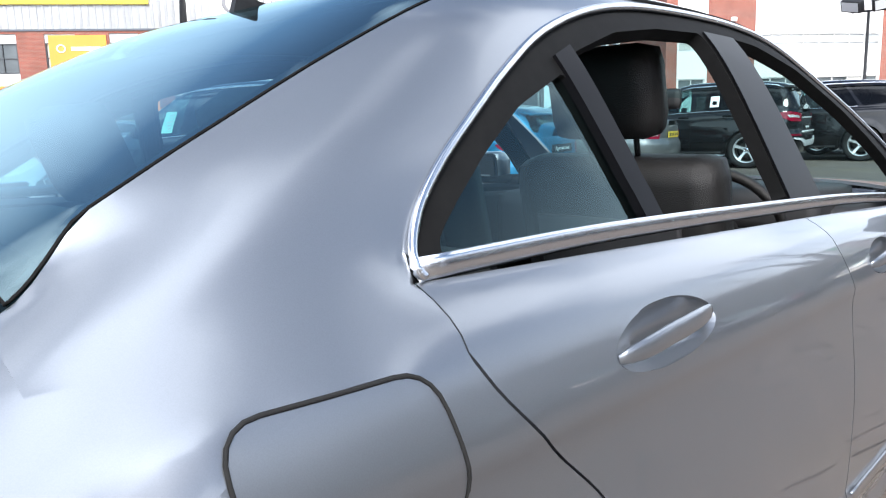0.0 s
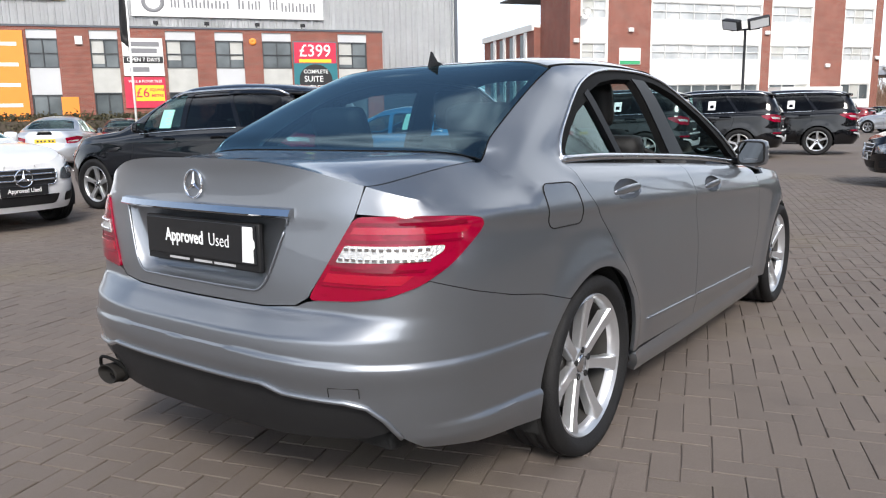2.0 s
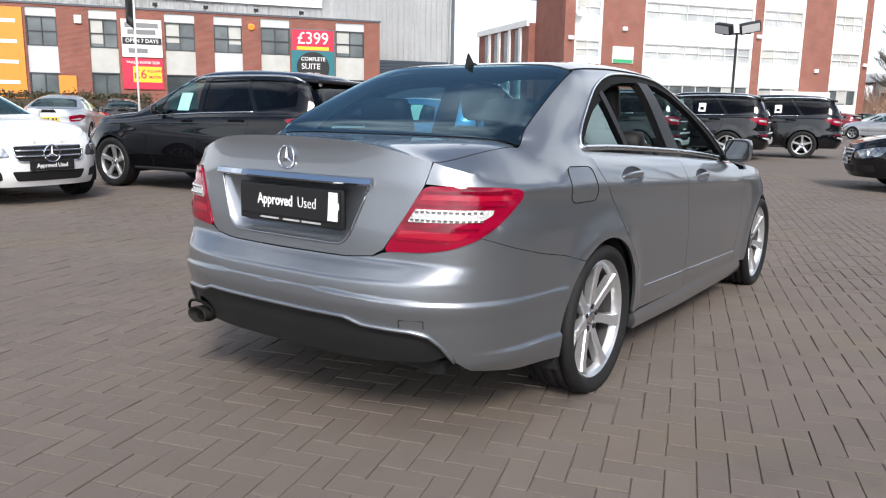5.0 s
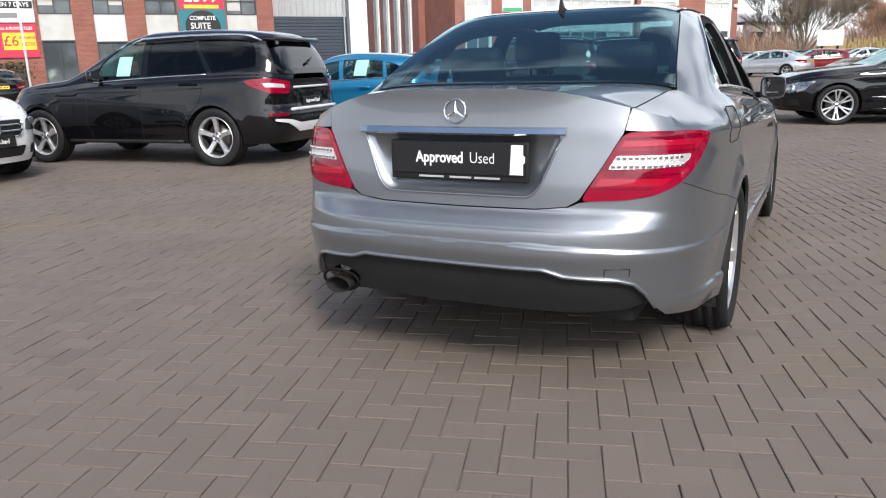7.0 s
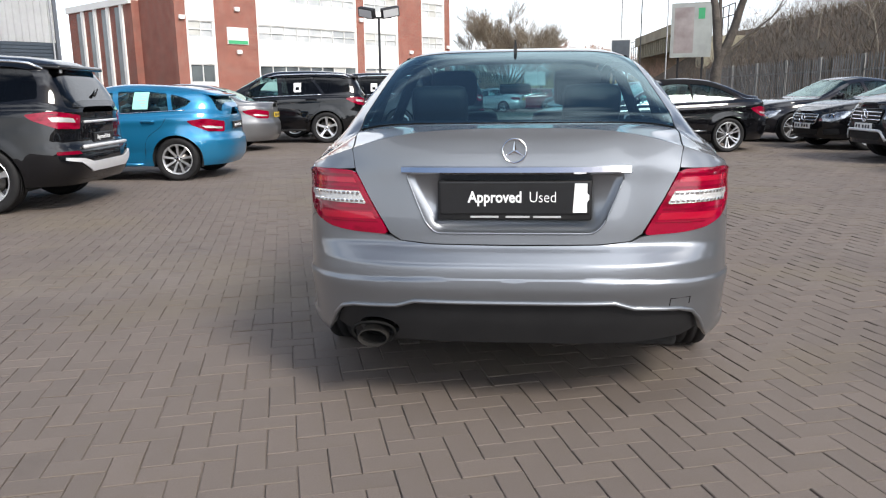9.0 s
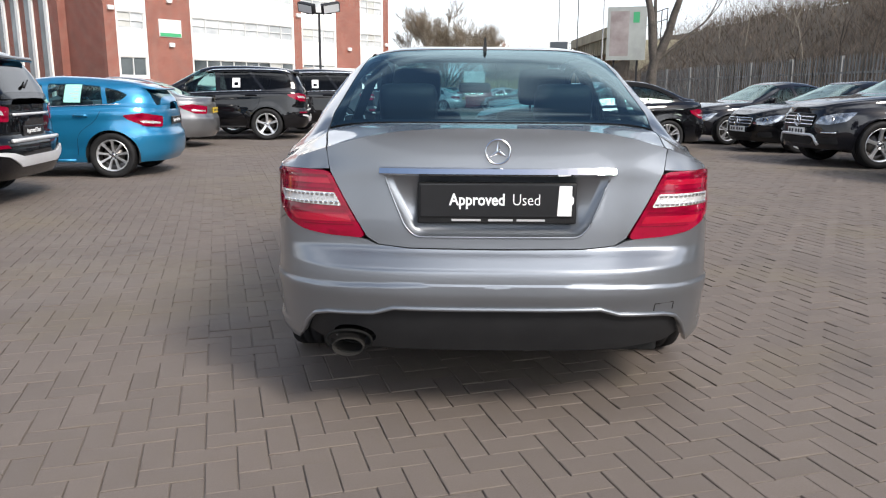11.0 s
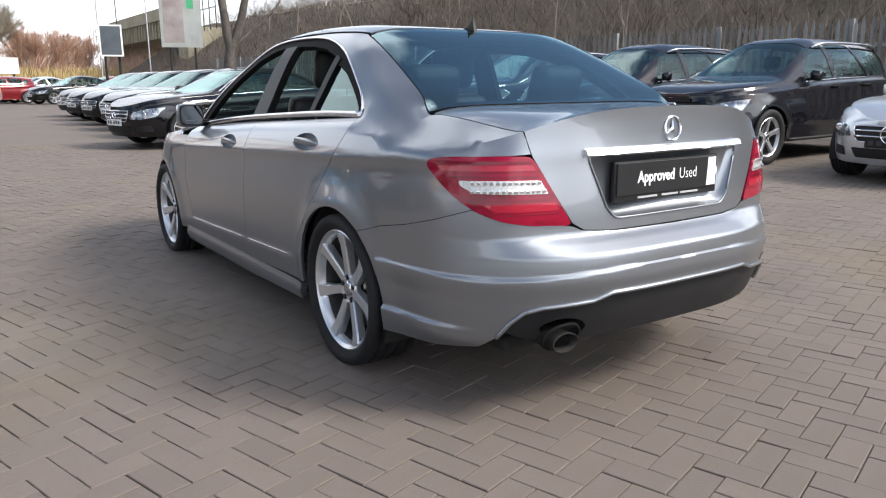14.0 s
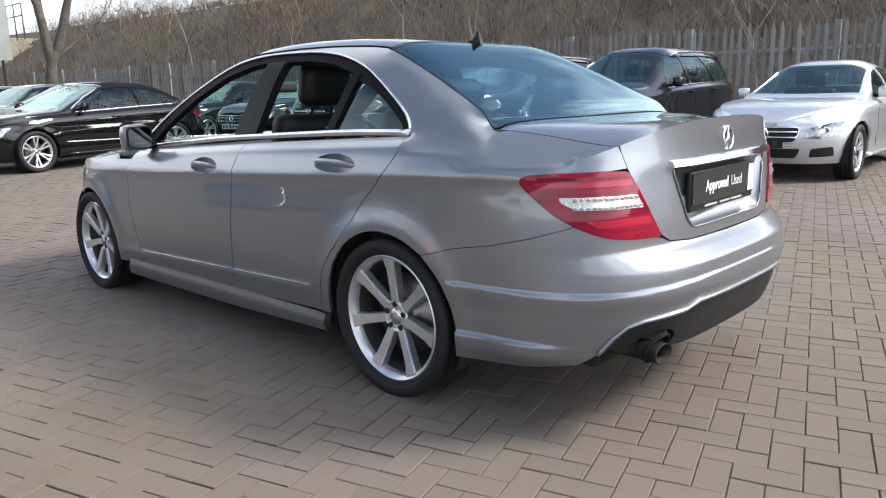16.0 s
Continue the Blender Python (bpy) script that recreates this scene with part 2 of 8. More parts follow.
# ---- mesh helpers ----
def part(name, bm, material, parent=None, label="", smooth=True, category="", kind="", matrix=None):
    me = bpy.data.meshes.new(name)
    for face in bm.faces:
        face.smooth = smooth
    bm.to_mesh(me)
    bm.free()
    for one in (material if isinstance(material, (list, tuple)) else (material,)):
        me.materials.append(one)
    ob = new(name, me)
    if parent:
        ob.parent = parent
    if matrix is not None:
        ob.matrix_basis = matrix
    return tagged(ob, label, category, "", kind)


def thing(name, label, category, m=None, group=""):
    ob = new(name)
    ob.empty_display_size = 0.1
    if m is not None:
        ob.matrix_basis = m
    return tagged(ob, label, category, group)


def box(bm, lo, hi, m=None, bevel=0.0, mi=0):
    c = [(a + b) / 2 for a, b in zip(lo, hi)]
    d = [abs(b - a) for a, b in zip(lo, hi)]
    mm = Matrix.Translation(c) @ Matrix.Diagonal((*d, 1))
    r = bmesh.ops.create_cube(bm, size=1, matrix=(m @ mm) if m is not None else mm)
    vs = r["verts"]
    fs = list({f for v in vs for f in v.link_faces})
    for f in fs:
        f.material_index = mi
    if bevel:
        es = list({e for v in vs for e in v.link_edges})
        bmesh.ops.bevel(bm, geom=es, offset=bevel, segments=2, affect="EDGES", profile=0.6)
    return vs


def tube(bm, pts, r, n=8, closed=False, flat=None, up=None):
    """A round (or, with flat=(a, b), oval or box-like) bar along points; r may be a number or one for each point."""
    pts = [Vector(p) for p in pts]
    k = len(pts)
    rings = []
    for i, p in enumerate(pts):
        if closed:
            t = pts[(i + 1) % k] - pts[i - 1]
        else:
            t = pts[min(i + 1, k - 1)] - pts[max(i - 1, 0)]
        t = t.normalized() if t.length > 1e-9 else Vector((0, 0, 1))
        ref = Vector(up) if up is not None else (Vector((0, 0, 1)) if abs(t.z) < 0.9 else Vector((1, 0, 0)))
        a = t.cross(ref).normalized()
        b = a.cross(t).normalized()
        rr = r[i] if isinstance(r, (list, tuple)) else r
        fa, fb = flat if flat else (1, 1)
        rings.append([bm.verts.new(p + a * (math.cos(2 * math.pi * j / n) * rr * fa) + b * (math.sin(2 * math.pi * j / n) * rr * fb)) for j in range(n)])
    for i in range(k if closed else k - 1):
        r0, r1 = rings[i], rings[(i + 1) % k]
        for j in range(n):
            bm.faces.new((r0[j], r0[(j + 1) % n], r1[(j + 1) % n], r1[j]))
    if not closed:
        bm.faces.new(rings[0][::-1])
        bm.faces.new(rings[-1])
    return rings


def lathe(bm, profile, n=48, axis="x", m=None, closed=False):
    """Turns (along, radius) pairs round an axis."""
    rings = []
    for a, r in profile:
        ring = []
        for j in range(n):
            t = 2 * math.pi * j / n
            c, s = math.cos(t) * r, math.sin(t) * r
            p = Vector((a, c, s)) if axis == "x" else (Vector((c, a, s)) if axis == "y" else Vector((c, s, a)))
            ring.append(bm.verts.new(m @ p if m is not None else p))
        rings.append(ring)
    pairs = list(zip(rings, rings[1:])) + ([(rings[-1], rings[0])] if closed else [])
    for r0, r1 in pairs:
        for j in range(n):
            bm.faces.new((r0[j], r0[(j + 1) % n], r1[(j + 1) % n], r1[j]))
    return rings


def prism(bm, poly, f, depth, mi=0):
    """A flat outline given as 2D points, placed by f(u, v, d) at d = 0 and d = depth, with sides."""
    a = [bm.verts.new(f(u, v, 0)) for u, v in poly]
    b = [bm.verts.new(f(u, v, depth)) for u, v in poly]
    n = len(poly)
    fs = [bm.faces.new(a), bm.faces.new(b[::-1])]
    for i in range(n):
        fs.append(bm.faces.new((a[i], b[i], b[(i + 1) % n], a[(i + 1) % n])))
    for x in fs:
        x.material_index = mi
    return fs


def words(name, text, size, material, parent, m, bold=0.0, label="", depth=0.0006):
    cu = bpy.data.curves.new(name, "FONT")
    cu.body, cu.size, cu.align_x, cu.align_y, cu.extrude, cu.offset = text, size, "CENTER", "CENTER", depth, bold
    cu.resolution_u = 3
    tmp = bpy.data.objects.new(name, cu)
    me = bpy.data.meshes.new_from_object(tmp)
    bpy.data.objects.remove(tmp)
    me.name = name
    me.materials.clear()
    me.materials.append(material)
    ob = new(name, me)
    if parent:
        ob.parent = parent
    ob.matrix_basis = m
    return tagged(ob, label)


def spline(*pairs):
    """A smooth curve through (x, y) pairs that never overshoots, held level past its ends."""
    xs, ys = [p[0] for p in pairs], [p[1] for p in pairs]
    n = len(xs)
    d = [(ys[i + 1] - ys[i]) / (xs[i + 1] - xs[i]) for i in range(n - 1)]
    m = [d[0]] + [0 if d[i - 1] * d[i] <= 0 else 2 * d[i - 1] * d[i] / (d[i - 1] + d[i]) for i in range(1, n - 1)] + [d[-1]]

    def f(x):
        if x <= xs[0]:
            return ys[0]
        if x >= xs[-1]:
            return ys[-1]
        i = 0
        while xs[i + 1] < x:
            i += 1
        h = xs[i + 1] - xs[i]
        t = (x - xs[i]) / h
        return ((1 + 2 * t) * (1 - t) ** 2 * ys[i] + t * (1 - t) ** 2 * h * m[i]
                + t * t * (3 - 2 * t) * ys[i + 1] + t * t * (t - 1) * h * m[i + 1])
    return f


def ease(a, b, x):
    t = min(1.0, max(0.0, (x - a) / (b - a)))
    return t * t * (3 - 2 * t)


def dens(poly, step, closed=True):
    """More points along an outline, so that no side is longer than step."""
    out = []
    n = len(poly)
    for i in range(n if closed else n - 1):
        a, b = poly[i], poly[(i + 1) % n]
        k = max(1, int(math.ceil(math.hypot(b[0] - a[0], b[1] - a[1]) / step - 0.2)))
        out += [(a[0] + (b[0] - a[0]) * j / k, a[1] + (b[1] - a[1]) * j / k) for j in range(k)]
    if not closed:
        out.append(poly[-1])
    return out


def rounded(poly, r, seg=4):
    """The outline with its corners rounded by r."""
    out = []
    n = len(poly)
    for i in range(n):
        p, a, b = Vector(poly[i]), Vector(poly[i - 1]), Vector(poly[(i + 1) % n])
        da, db = (a - p), (b - p)
        k = min(r, da.length * 0.45, db.length * 0.45)
        s, e = p + da.normalized() * k, p + db.normalized() * k
        for j in range(seg + 1):
            t = j / seg
            q = s * (1 - t) ** 2 + p * 2 * t * (1 - t) + e * t * t
            out.append((q.x, q.y))
    return out


def inside(pts, ring):
    """Which of the points (an n x 2 array) lie inside the ring."""
    x, y = pts[:, 0], pts[:, 1]
    res = np.zeros(len(pts), bool)
    ring = np.asarray(ring)
    xa, ya = ring[:, 0], ring[:, 1]
    xb, yb = np.roll(xa, -1), np.roll(ya, -1)
    for i in range(len(ring)):
        hit = (ya[i] > y) != (yb[i] > y)
        if hit.any():
            res[hit] ^= x[hit] < (xb[i] - xa[i]) * (y[hit] - ya[i]) / (yb[i] - ya[i]) + xa[i]
    return res


def patch(bm, f, poly, h=(0.025, 0.025), holes=(), mi=0, mirror=False, fit=True):
    """A sheet over an outline in the flat plane of a surface f(u, v), with holes, in even small faces."""
    from mathutils.geometry import delaunay_2d_cdt
    hu, hv = h
    rings = [np.asarray(dens([(p[0] / hu, p[1] / hv) for p in ring], 1.25)) for ring in (poly, *holes)]
    lo, hi = rings[0].min(0), rings[0].max(0)
    gx, gy = np.meshgrid(np.arange(math.floor(lo[0]), hi[0] + 1), np.arange(math.floor(lo[1]), hi[1] + 1))
    g = np.stack((gx.ravel(), gy.ravel()), 1)
    ok = inside(g, rings[0])
    for ring in rings[1:]:
        ok &= ~inside(g, ring)
    g = g[ok]
    edge = np.concatenate(rings)
    if len(g):
        keep = np.ones(len(g), bool)
        for i in range(0, len(g), 2000):
            d = ((g[i:i + 2000, None, :] - edge[None]) ** 2).sum(2).min(1)
            keep[i:i + 2000] = d > 0.3
        g = g[keep]
    co = [Vector((float(a), float(b))) for a, b in np.concatenate((edge, g))] if len(g) else [Vector((float(a), float(b))) for a, b in edge]
    es, k = [], 0
    for ring in rings:
        n = len(ring)
        es += [(k + i, k + (i + 1) % n) for i in range(n)]
        k += n
    vs, _, fs, *_ = delaunay_2d_cdt(co, es, [], 0, 1e-6)
    cen = np.array([[sum(vs[i].x for i in t) / 3, sum(vs[i].y for i in t) / 3] for t in fs])
    ok = inside(cen, rings[0])
    for ring in rings[1:]:
        ok &= ~inside(cen, ring)
    tri_ = np.array([[(vs[i].x, vs[i].y) for i in t] for t in fs])
    e1, e2 = tri_[:, 1] - tri_[:, 0], tri_[:, 2] - tri_[:, 0]
    ok &= np.abs(e1[:, 0] * e2[:, 1] - e1[:, 1] * e2[:, 0]) > 0.012
    sides = (1, -1) if mirror == "both" else ((-1,) if mirror else (1,))
    for sg in sides:
        made = {}
        for t, good in zip(fs, ok):
            if not good:
                continue
            tri = []
            for i in t:
                if i not in made:
                    p = f(vs[i].x * hu, vs[i].y * hv)
                    made[i] = bm.verts.new((p[0] * sg, p[1], p[2]))
                tri.append(made[i])
            face = bm.faces.new(tri if sg > 0 else tri[::-1])
            face.material_index = mi
    return bm


def relax(bm, weight, n):
    """Evens out a skin, its free edges held, by a weight that may fade over it."""
    bm.verts.index_update()
    co = np.array([v.co[:] for v in bm.verts])
    ed = np.array([[e.verts[0].index, e.verts[1].index] for e in bm.edges])
    w = np.array([0.0 if v.is_boundary else weight(v.co) for v in bm.verts])[:, None] * 0.5
    deg = np.maximum(1, np.bincount(ed.ravel(), minlength=len(co)))[:, None]
    for _ in range(n):
        acc = np.zeros_like(co)
        np.add.at(acc, ed[:, 0], co[ed[:, 1]])
        np.add.at(acc, ed[:, 1], co[ed[:, 0]])
        co += (acc / deg - co) * w
    for v, c in zip(bm.verts, co):
        v.co = c


def finish(bm, flange=0.0, weld=0.0015, out=None):
    """Joins touching sheets, turns them one way, and folds their free edges inwards."""
    bmesh.ops.remove_doubles(bm, verts=bm.verts, dist=weld)
    bmesh.ops.recalc_face_normals(bm, faces=bm.faces)
    bm.normal_update()
    if out is not None and bm.faces:
        c = sum((f.calc_center_median() for f in bm.faces), Vector()) / len(bm.faces)
        s = sum(f.normal.dot(f.calc_center_median() - Vector(out)) * f.calc_area() for f in bm.faces)
        if s < 0:
            bmesh.ops.reverse_faces(bm, faces=bm.faces)
            bm.normal_update()
    for e in bm.edges:
        if len(e.link_faces) == 2 and e.calc_face_angle(0.0) > 0.75:
            e.smooth = False
    if flange:
        es = [e for e in bm.edges if e.is_boundary]
        no = {v: v.normal.copy() for e in es for v in e.verts}
        r = bmesh.ops.extrude_edge_only(bm, edges=es)
        old = {tuple(round(x, 6) for x in v.co): n for v, n in no.items()}
        for v in (g for g in r["geom"] if isinstance(g, bmesh.types.BMVert)):
            n = old.get(tuple(round(x, 6) for x in v.co))
            if n:
                v.co -= n * flange
        for e in es:
            e.smooth = False
    return bm


# ---- car bodies ----
class Body:
    """The skin of a car: plan outlines stacked by height below the shoulder, sections along the length above it.
    y runs forwards from the rear axle, z up from the ground, x to the right; only the right half is given."""

    def __init__(s, wz, yr, yf, zb, zc, xb, deck=None, hood=None, ydeck=-9.0, ycowl=2.3, nr=3.5, nf=3.0, ysr=0.3, ysf=2.2,
                 tum=0.46, nc=4.2, sh=0.055, drop=0.075, wd=0.83, relief=None, zlean=1.0, soft=0.17, tail=0.0, fall=None, flush=None, soft_top=None):
        s.flush, s.soft_top = flush, soft_top
        s.wz, s.yr, s.yf, s.zb, s.zc, s.xb, s.deck, s.hood = wz, yr, yf, zb, zc, xb, deck, hood
        s.ydeck, s.ycowl, s.nr, s.nf, s.ysr, s.ysf, s.tum, s.nc, s.sh, s.drop, s.wd = ydeck, ycowl, nr, nf, ysr, ysf, tum, nc, sh, drop, wd
        s.relief, s.zlean, s.soft, s.tail, s.fall = relief, zlean, soft, tail, fall
        s.ra, s.lr = s._arc(wz(0.65), ysr - yr(0.65), nr)
        s.fa, s.lf = s._arc(wz(0.65), yf(0.65) - ysf, nf)
        s.lm = ysf - ysr
        s.umax = s.lr + s.lm + s.lf
        h = 0.42
        t = [i / 200 * math.pi / 2 for i in range(201)]
        q = [(math.cos(a) ** (2 / nc) * (0.77 - tum * h * math.sin(a) ** (2 / nc)), h * math.sin(a) ** (2 / nc)) for a in t]
        d = [0.0]
        for a, b in zip(q, q[1:]):
            d.append(d[-1] + math.hypot(b[0] - a[0], b[1] - a[1]))
        s.tp, s.tt = [x / d[-1] for x in d], t

    @staticmethod
    def _arc(w, l, n):
        t = [i / 240 * math.pi / 2 for i in range(241)]
        q = [(w * math.sin(a) ** (2 / n), l * math.cos(a) ** (2 / n)) for a in t]
        d = [0.0]
        for a, b in zip(q, q[1:]):
            d.append(d[-1] + math.hypot(b[0] - a[0], b[1] - a[1]))
        return (d, t), d[-1]

    def width(s, y, z):
        return s.wz(z + (s.zlean - s.zb(y)) * ease(0.4, 0.9, z) - s.tail * ease(-0.25, -0.6, y) * ease(0.8, 1.0, z))

    def low(s, u, z):
        if u < s.lr:
            a = float(np.interp(u, s.ra[0], s.ra[1]))
            sn, cs = math.sin(a), math.cos(a)
            y = s.ysr - (s.ysr - s.yr(z)) * cs ** (2 / s.nr)
            if s.flush:
                y -= s.flush(u, z) * cs ** (2 / s.nr)
            x = s.width(y, z) * sn ** (2 / s.nr)
            n = Vector((sn ** (2 - 2 / s.nr) / s.wz(z), -cs ** (2 - 2 / s.nr) / (s.ysr - s.yr(z)), 0)).normalized()
        elif u <= s.lr + s.lm:
            y = s.ysr + u - s.lr
            x, n = s.width(y, z), Vector((1, 0, 0))
        else:
            a = float(np.interp(s.umax - u, s.fa[0], s.fa[1]))
            sn, cs = math.sin(a), math.cos(a)
            y = s.ysf + (s.yf(z) - s.ysf) * cs ** (2 / s.nf)
            x = s.width(y, z) * sn ** (2 / s.nf)
            n = Vector((sn ** (2 - 2 / s.nf) / s.wz(z), cs ** (2 - 2 / s.nf) / (s.yf(z) - s.ysf), 0)).normalized()
        p = Vector((x, y, z))
        return p + n * s.relief(p, u) if s.relief else p

    def out(s, u, z, d):
        """The skin moved outwards by d."""
        e = 0.004
        p, a, b = s.low(u, z), s.low(u + e, z), s.low(u, z + e)
        n = (a - p).cross(b - p)
        n = n.normalized() if n.length > 1e-12 else Vector((0, -1, 0))
        return p + n * d

    def uy(s, y, z):
        """The place along the outline at a length y on the side."""
        if y < s.ysr:
            u, ext = 0.0, 0.0
            for _ in range(4 if s.flush else 1):
                r = min(1.0, max(0.0, (s.ysr - y) / (s.ysr - s.yr(z) + ext))) ** (s.nr / 2)
                u = float(np.interp(math.acos(r), s.ra[1], s.ra[0]))
                ext = s.flush(u, z) if s.flush else 0.0
            return u
        if y <= s.ysf:
            return s.lr + y - s.ysr
        r = min(1.0, max(0.0, (y - s.ysf) / (s.yf(z) - s.ysf))) ** (s.nf / 2)
        return s.umax - float(np.interp(math.acos(r), s.fa[1], s.fa[0]))

    def side(s, pts):
        return [(s.uy(y, z), z) for y, z in pts]

    def top(s, x, y):
        if y < (s.ydeck + s.ycowl) / 2:
            return s.deck(y) - (s.fall(x, y) if s.fall else s.drop * (abs(x) / s.wd) ** 4)
        return s.hood(y) - s.drop * (abs(x) / s.wd) ** 4

    def zsh(s, u):
        z = 0.9
        for _ in range(6):
            p = s.low(u, z)
            z = s.zb(p.y) - s.sh
            k = 0.0
            if s.deck and p.y < s.ydeck + s.soft:
                k = 1 - ease(s.ydeck, s.ydeck + s.soft, p.y)
            if s.hood and p.y > s.ycowl - s.soft:
                k = ease(s.ycowl - s.soft, s.ycowl, p.y)
            if k:
                z += (s.top(p.x, p.y) - z) * k
        return z

    def _settle(s, p, glass_side=False):
        k = 0.0
        soft = s.soft
        if glass_side and s.soft_top:
            soft = s.soft_top + (s.soft - s.soft_top) * ease(0.645, 0.745, abs(p.x))
        if s.deck and p.y < s.ydeck + soft:
            k = 1 - ease(s.ydeck, s.ydeck + soft, p.y)
        if s.hood and p.y > s.ycowl - s.soft:
            k = ease(s.ycowl - s.soft, s.ycowl, p.y)
        if k:
            y = p.y
            p.z += (s.top(p.x, y) - p.z) * k
        return p

    def strip(s, y, q):
        u = s.uy(y, 0.95)
        z0 = s.zsh(u)
        u = s.uy(y, z0)
        a, c = s.low(u, z0), Vector((s.xb(y), y, s.zb(y)))
        b = Vector((a.x - 0.012, y, a.z + (c.z - a.z) * 0.55))
        p = a * (1 - q) ** 2 + b * 2 * q * (1 - q) + c * q * q
        k = q
        if s.deck and y < s.ydeck + s.soft:
            k = q + (1 - q) * (1 - ease(s.ydeck, s.ydeck + s.soft, y)) ** 8
        d = s._settle(p.copy())
        p.z += (d.z - p.z) * k
        return p

    def cab(s, y, p):
        sg = 1
        if p > 1:
            p, sg = 2 - p, -1
        t = float(np.interp(p, s.tp, s.tt))
        a, b = math.cos(t) ** (2 / s.nc) if t < math.pi / 2 - 1e-9 else 0.0, math.sin(t) ** (2 / s.nc)
        zb, zc, xb = s.zb(y), s.zc(y), s.xb(y)
        h = max(zc - zb, 0.004)
        q = Vector((a * (xb - s.tum * h * b), y, zb + h * b))
        q = s._settle(q, True)
        q.x *= sg
        return q

    def cabout(s, y, p, d):
        e = 0.004
        o, a, b = s.cab(y, p), s.cab(y + e, p), s.cab(y, p + e)
        n = (a - o).cross(b - o)
        n = n.normalized() if n.length > 1e-12 else Vector((0, 0, 1))
        return o + n * d

    def pz(s, y, z):
        """Across-the-section place at height z."""
        zb, h = s.zb(y), max(s.zc(y) - s.zb(y), 0.004)
        b = min(0.9999, max(0.0, (z - zb) / h))
        return float(np.interp(math.asin(min(1, b ** (s.nc / 2))), s.tt, s.tp))

    def px(s, y, x):
        lo, hi = 0.0, 1.0
        for _ in range(30):
            m = (lo + hi) / 2
            if s.cab(y, m).x > x:
                lo = m
            else:
                hi = m
        return lo

    def shape(s, pts):
        """A side-view outline (y, z) as section places."""
        return [(y, s.pz(y, z)) for y, z in pts]


def arch(body, yc, zc, r, zlow, n=22, back=False):
    """Points of a wheel arch from its front foot over the top to its rear foot, in the skin's plane."""
    a0 = -math.asin(min(1, max(-1, (zc - zlow) / r)))
    pts = []
    for i in range(n + 1):
        t = a0 + (math.pi - 2 * a0) * i / n
        y, z = yc + r * math.cos(t), zc + r * math.sin(t)
        pts.append((body.uy(y, z), z))
    return pts


def wheel(name, m, parent, r=0.315, rim=0.245, width=0.235, spokes=7, style="taper", side=1, label=""):
    """A road wheel whose outer face looks along +x of its own frame; side -1 turns it round."""
    base = m @ (pose(0, 0, 0) if side > 0 else pose(0, 0, 0, 0, 0, 180))
    bm = bmesh.new()
    w = width / 2
    # barrel and lip
    lathe(bm, [(w * 0.45, rim * 0.905), (w * 0.62, rim * 0.918), (w * 0.74, rim * 0.945),
               (w * 0.79, rim * 0.972), (w * 0.83, rim * 0.995), (w * 0.80, rim * 1.015), (w * 0.7, rim * 1.01)], 56)
    # spokes: each a tapered beam dished towards the hub
    hub = rim * 0.27
    beam = bmesh.new()
    for off in ([0.0] if style == "taper" else [-0.16, 0.16]):
        secs = []
        wide = (7 / spokes) ** 0.7 if style == "taper" else 0.62
        for rad, half, x0, x1 in ((hub * 0.6, rim * 0.085 * wide, w * 0.30, w * 0.53), (rim * 0.45, rim * 0.084 * wide, w * 0.30, w * 0.60),
                                  (rim * 0.75, rim * 0.092 * wide, w * 0.36, w * 0.69), (rim * 0.945, rim * 0.128 * wide, w * 0.45, w * 0.79)):
            f = (rad - hub * 0.6) / (rim * 0.945 - hub * 0.6)
            cz = off * f * rim
            secs.append([beam.verts.new(Vector((x, cz + sgn * half * k, rad))) for x, sgn, k in
                         ((x0, -1, 1.0), (x0 + (x1 - x0) * 0.8, -1, 0.95), (x1, -1, 0.80), (x1, 1, 0.80), (x0 + (x1 - x0) * 0.8, 1, 0.95), (x0, 1, 1.0))])
        for a, b in zip(secs, secs[1:]):
            for j in range(6):
                beam.faces.new((a[j], a[(j + 1) % 6], b[(j + 1) % 6], b[j]))
        beam.faces.new(secs[0][::-1])
        beam.faces.new(secs[-1])
    bmesh.ops.recalc_face_normals(beam, faces=beam.faces)
    lathe(bm, [(w * 0.25, 0.002), (w * 0.3, hub), (w * 0.5, hub * 0.98), (w * 0.56, hub * 0.86), (w * 0.50, hub * 0.62), (w * 0.50, 0.002)], 32)
    ob = part(name, bm, M_RIM, parent, label, smooth=False, matrix=base)
    for f in ob.data.polygons:
        f.use_smooth = len(f.vertices) == 4 and abs(f.normal.x) < 0.6 and f.area < 0.0012
    one = part("spoke", beam, M_RIM, ob, smooth=False)
    for k in range(1, spokes):
        more = new("spoke", one.data)
        more.parent = ob
        more.matrix_basis = Matrix.Rotation(2 * math.pi * k / spokes, 4, "X")
    bm = bmesh.new()
    prof = [(-w * 0.8, rim * 1.0), (-w * 0.97, rim + (r - rim) * 0.35), (-w, rim + (r - rim) * 0.6), (-w * 0.93, r * 0.975), (-w * 0.80, r * 0.995)]
    for gx in (-0.55, -0.2, 0.2, 0.55):
        prof += [((gx - 0.05) * w, r), ((gx - 0.045) * w, r - 0.007), ((gx + 0.045) * w, r - 0.007), ((gx + 0.05) * w, r)]
    prof += [(w * 0.80, r * 0.995), (w * 0.93, r * 0.975), (w, rim + (r - rim) * 0.6), (w * 0.97, rim + (r - rim) * 0.35), (w * 0.80, rim * 1.012)]
    lathe(bm, prof, 72)
    part("tyre", bm, M_RUBBER, ob)
    # barrel behind the spokes, coloured dark for the shade there
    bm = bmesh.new()
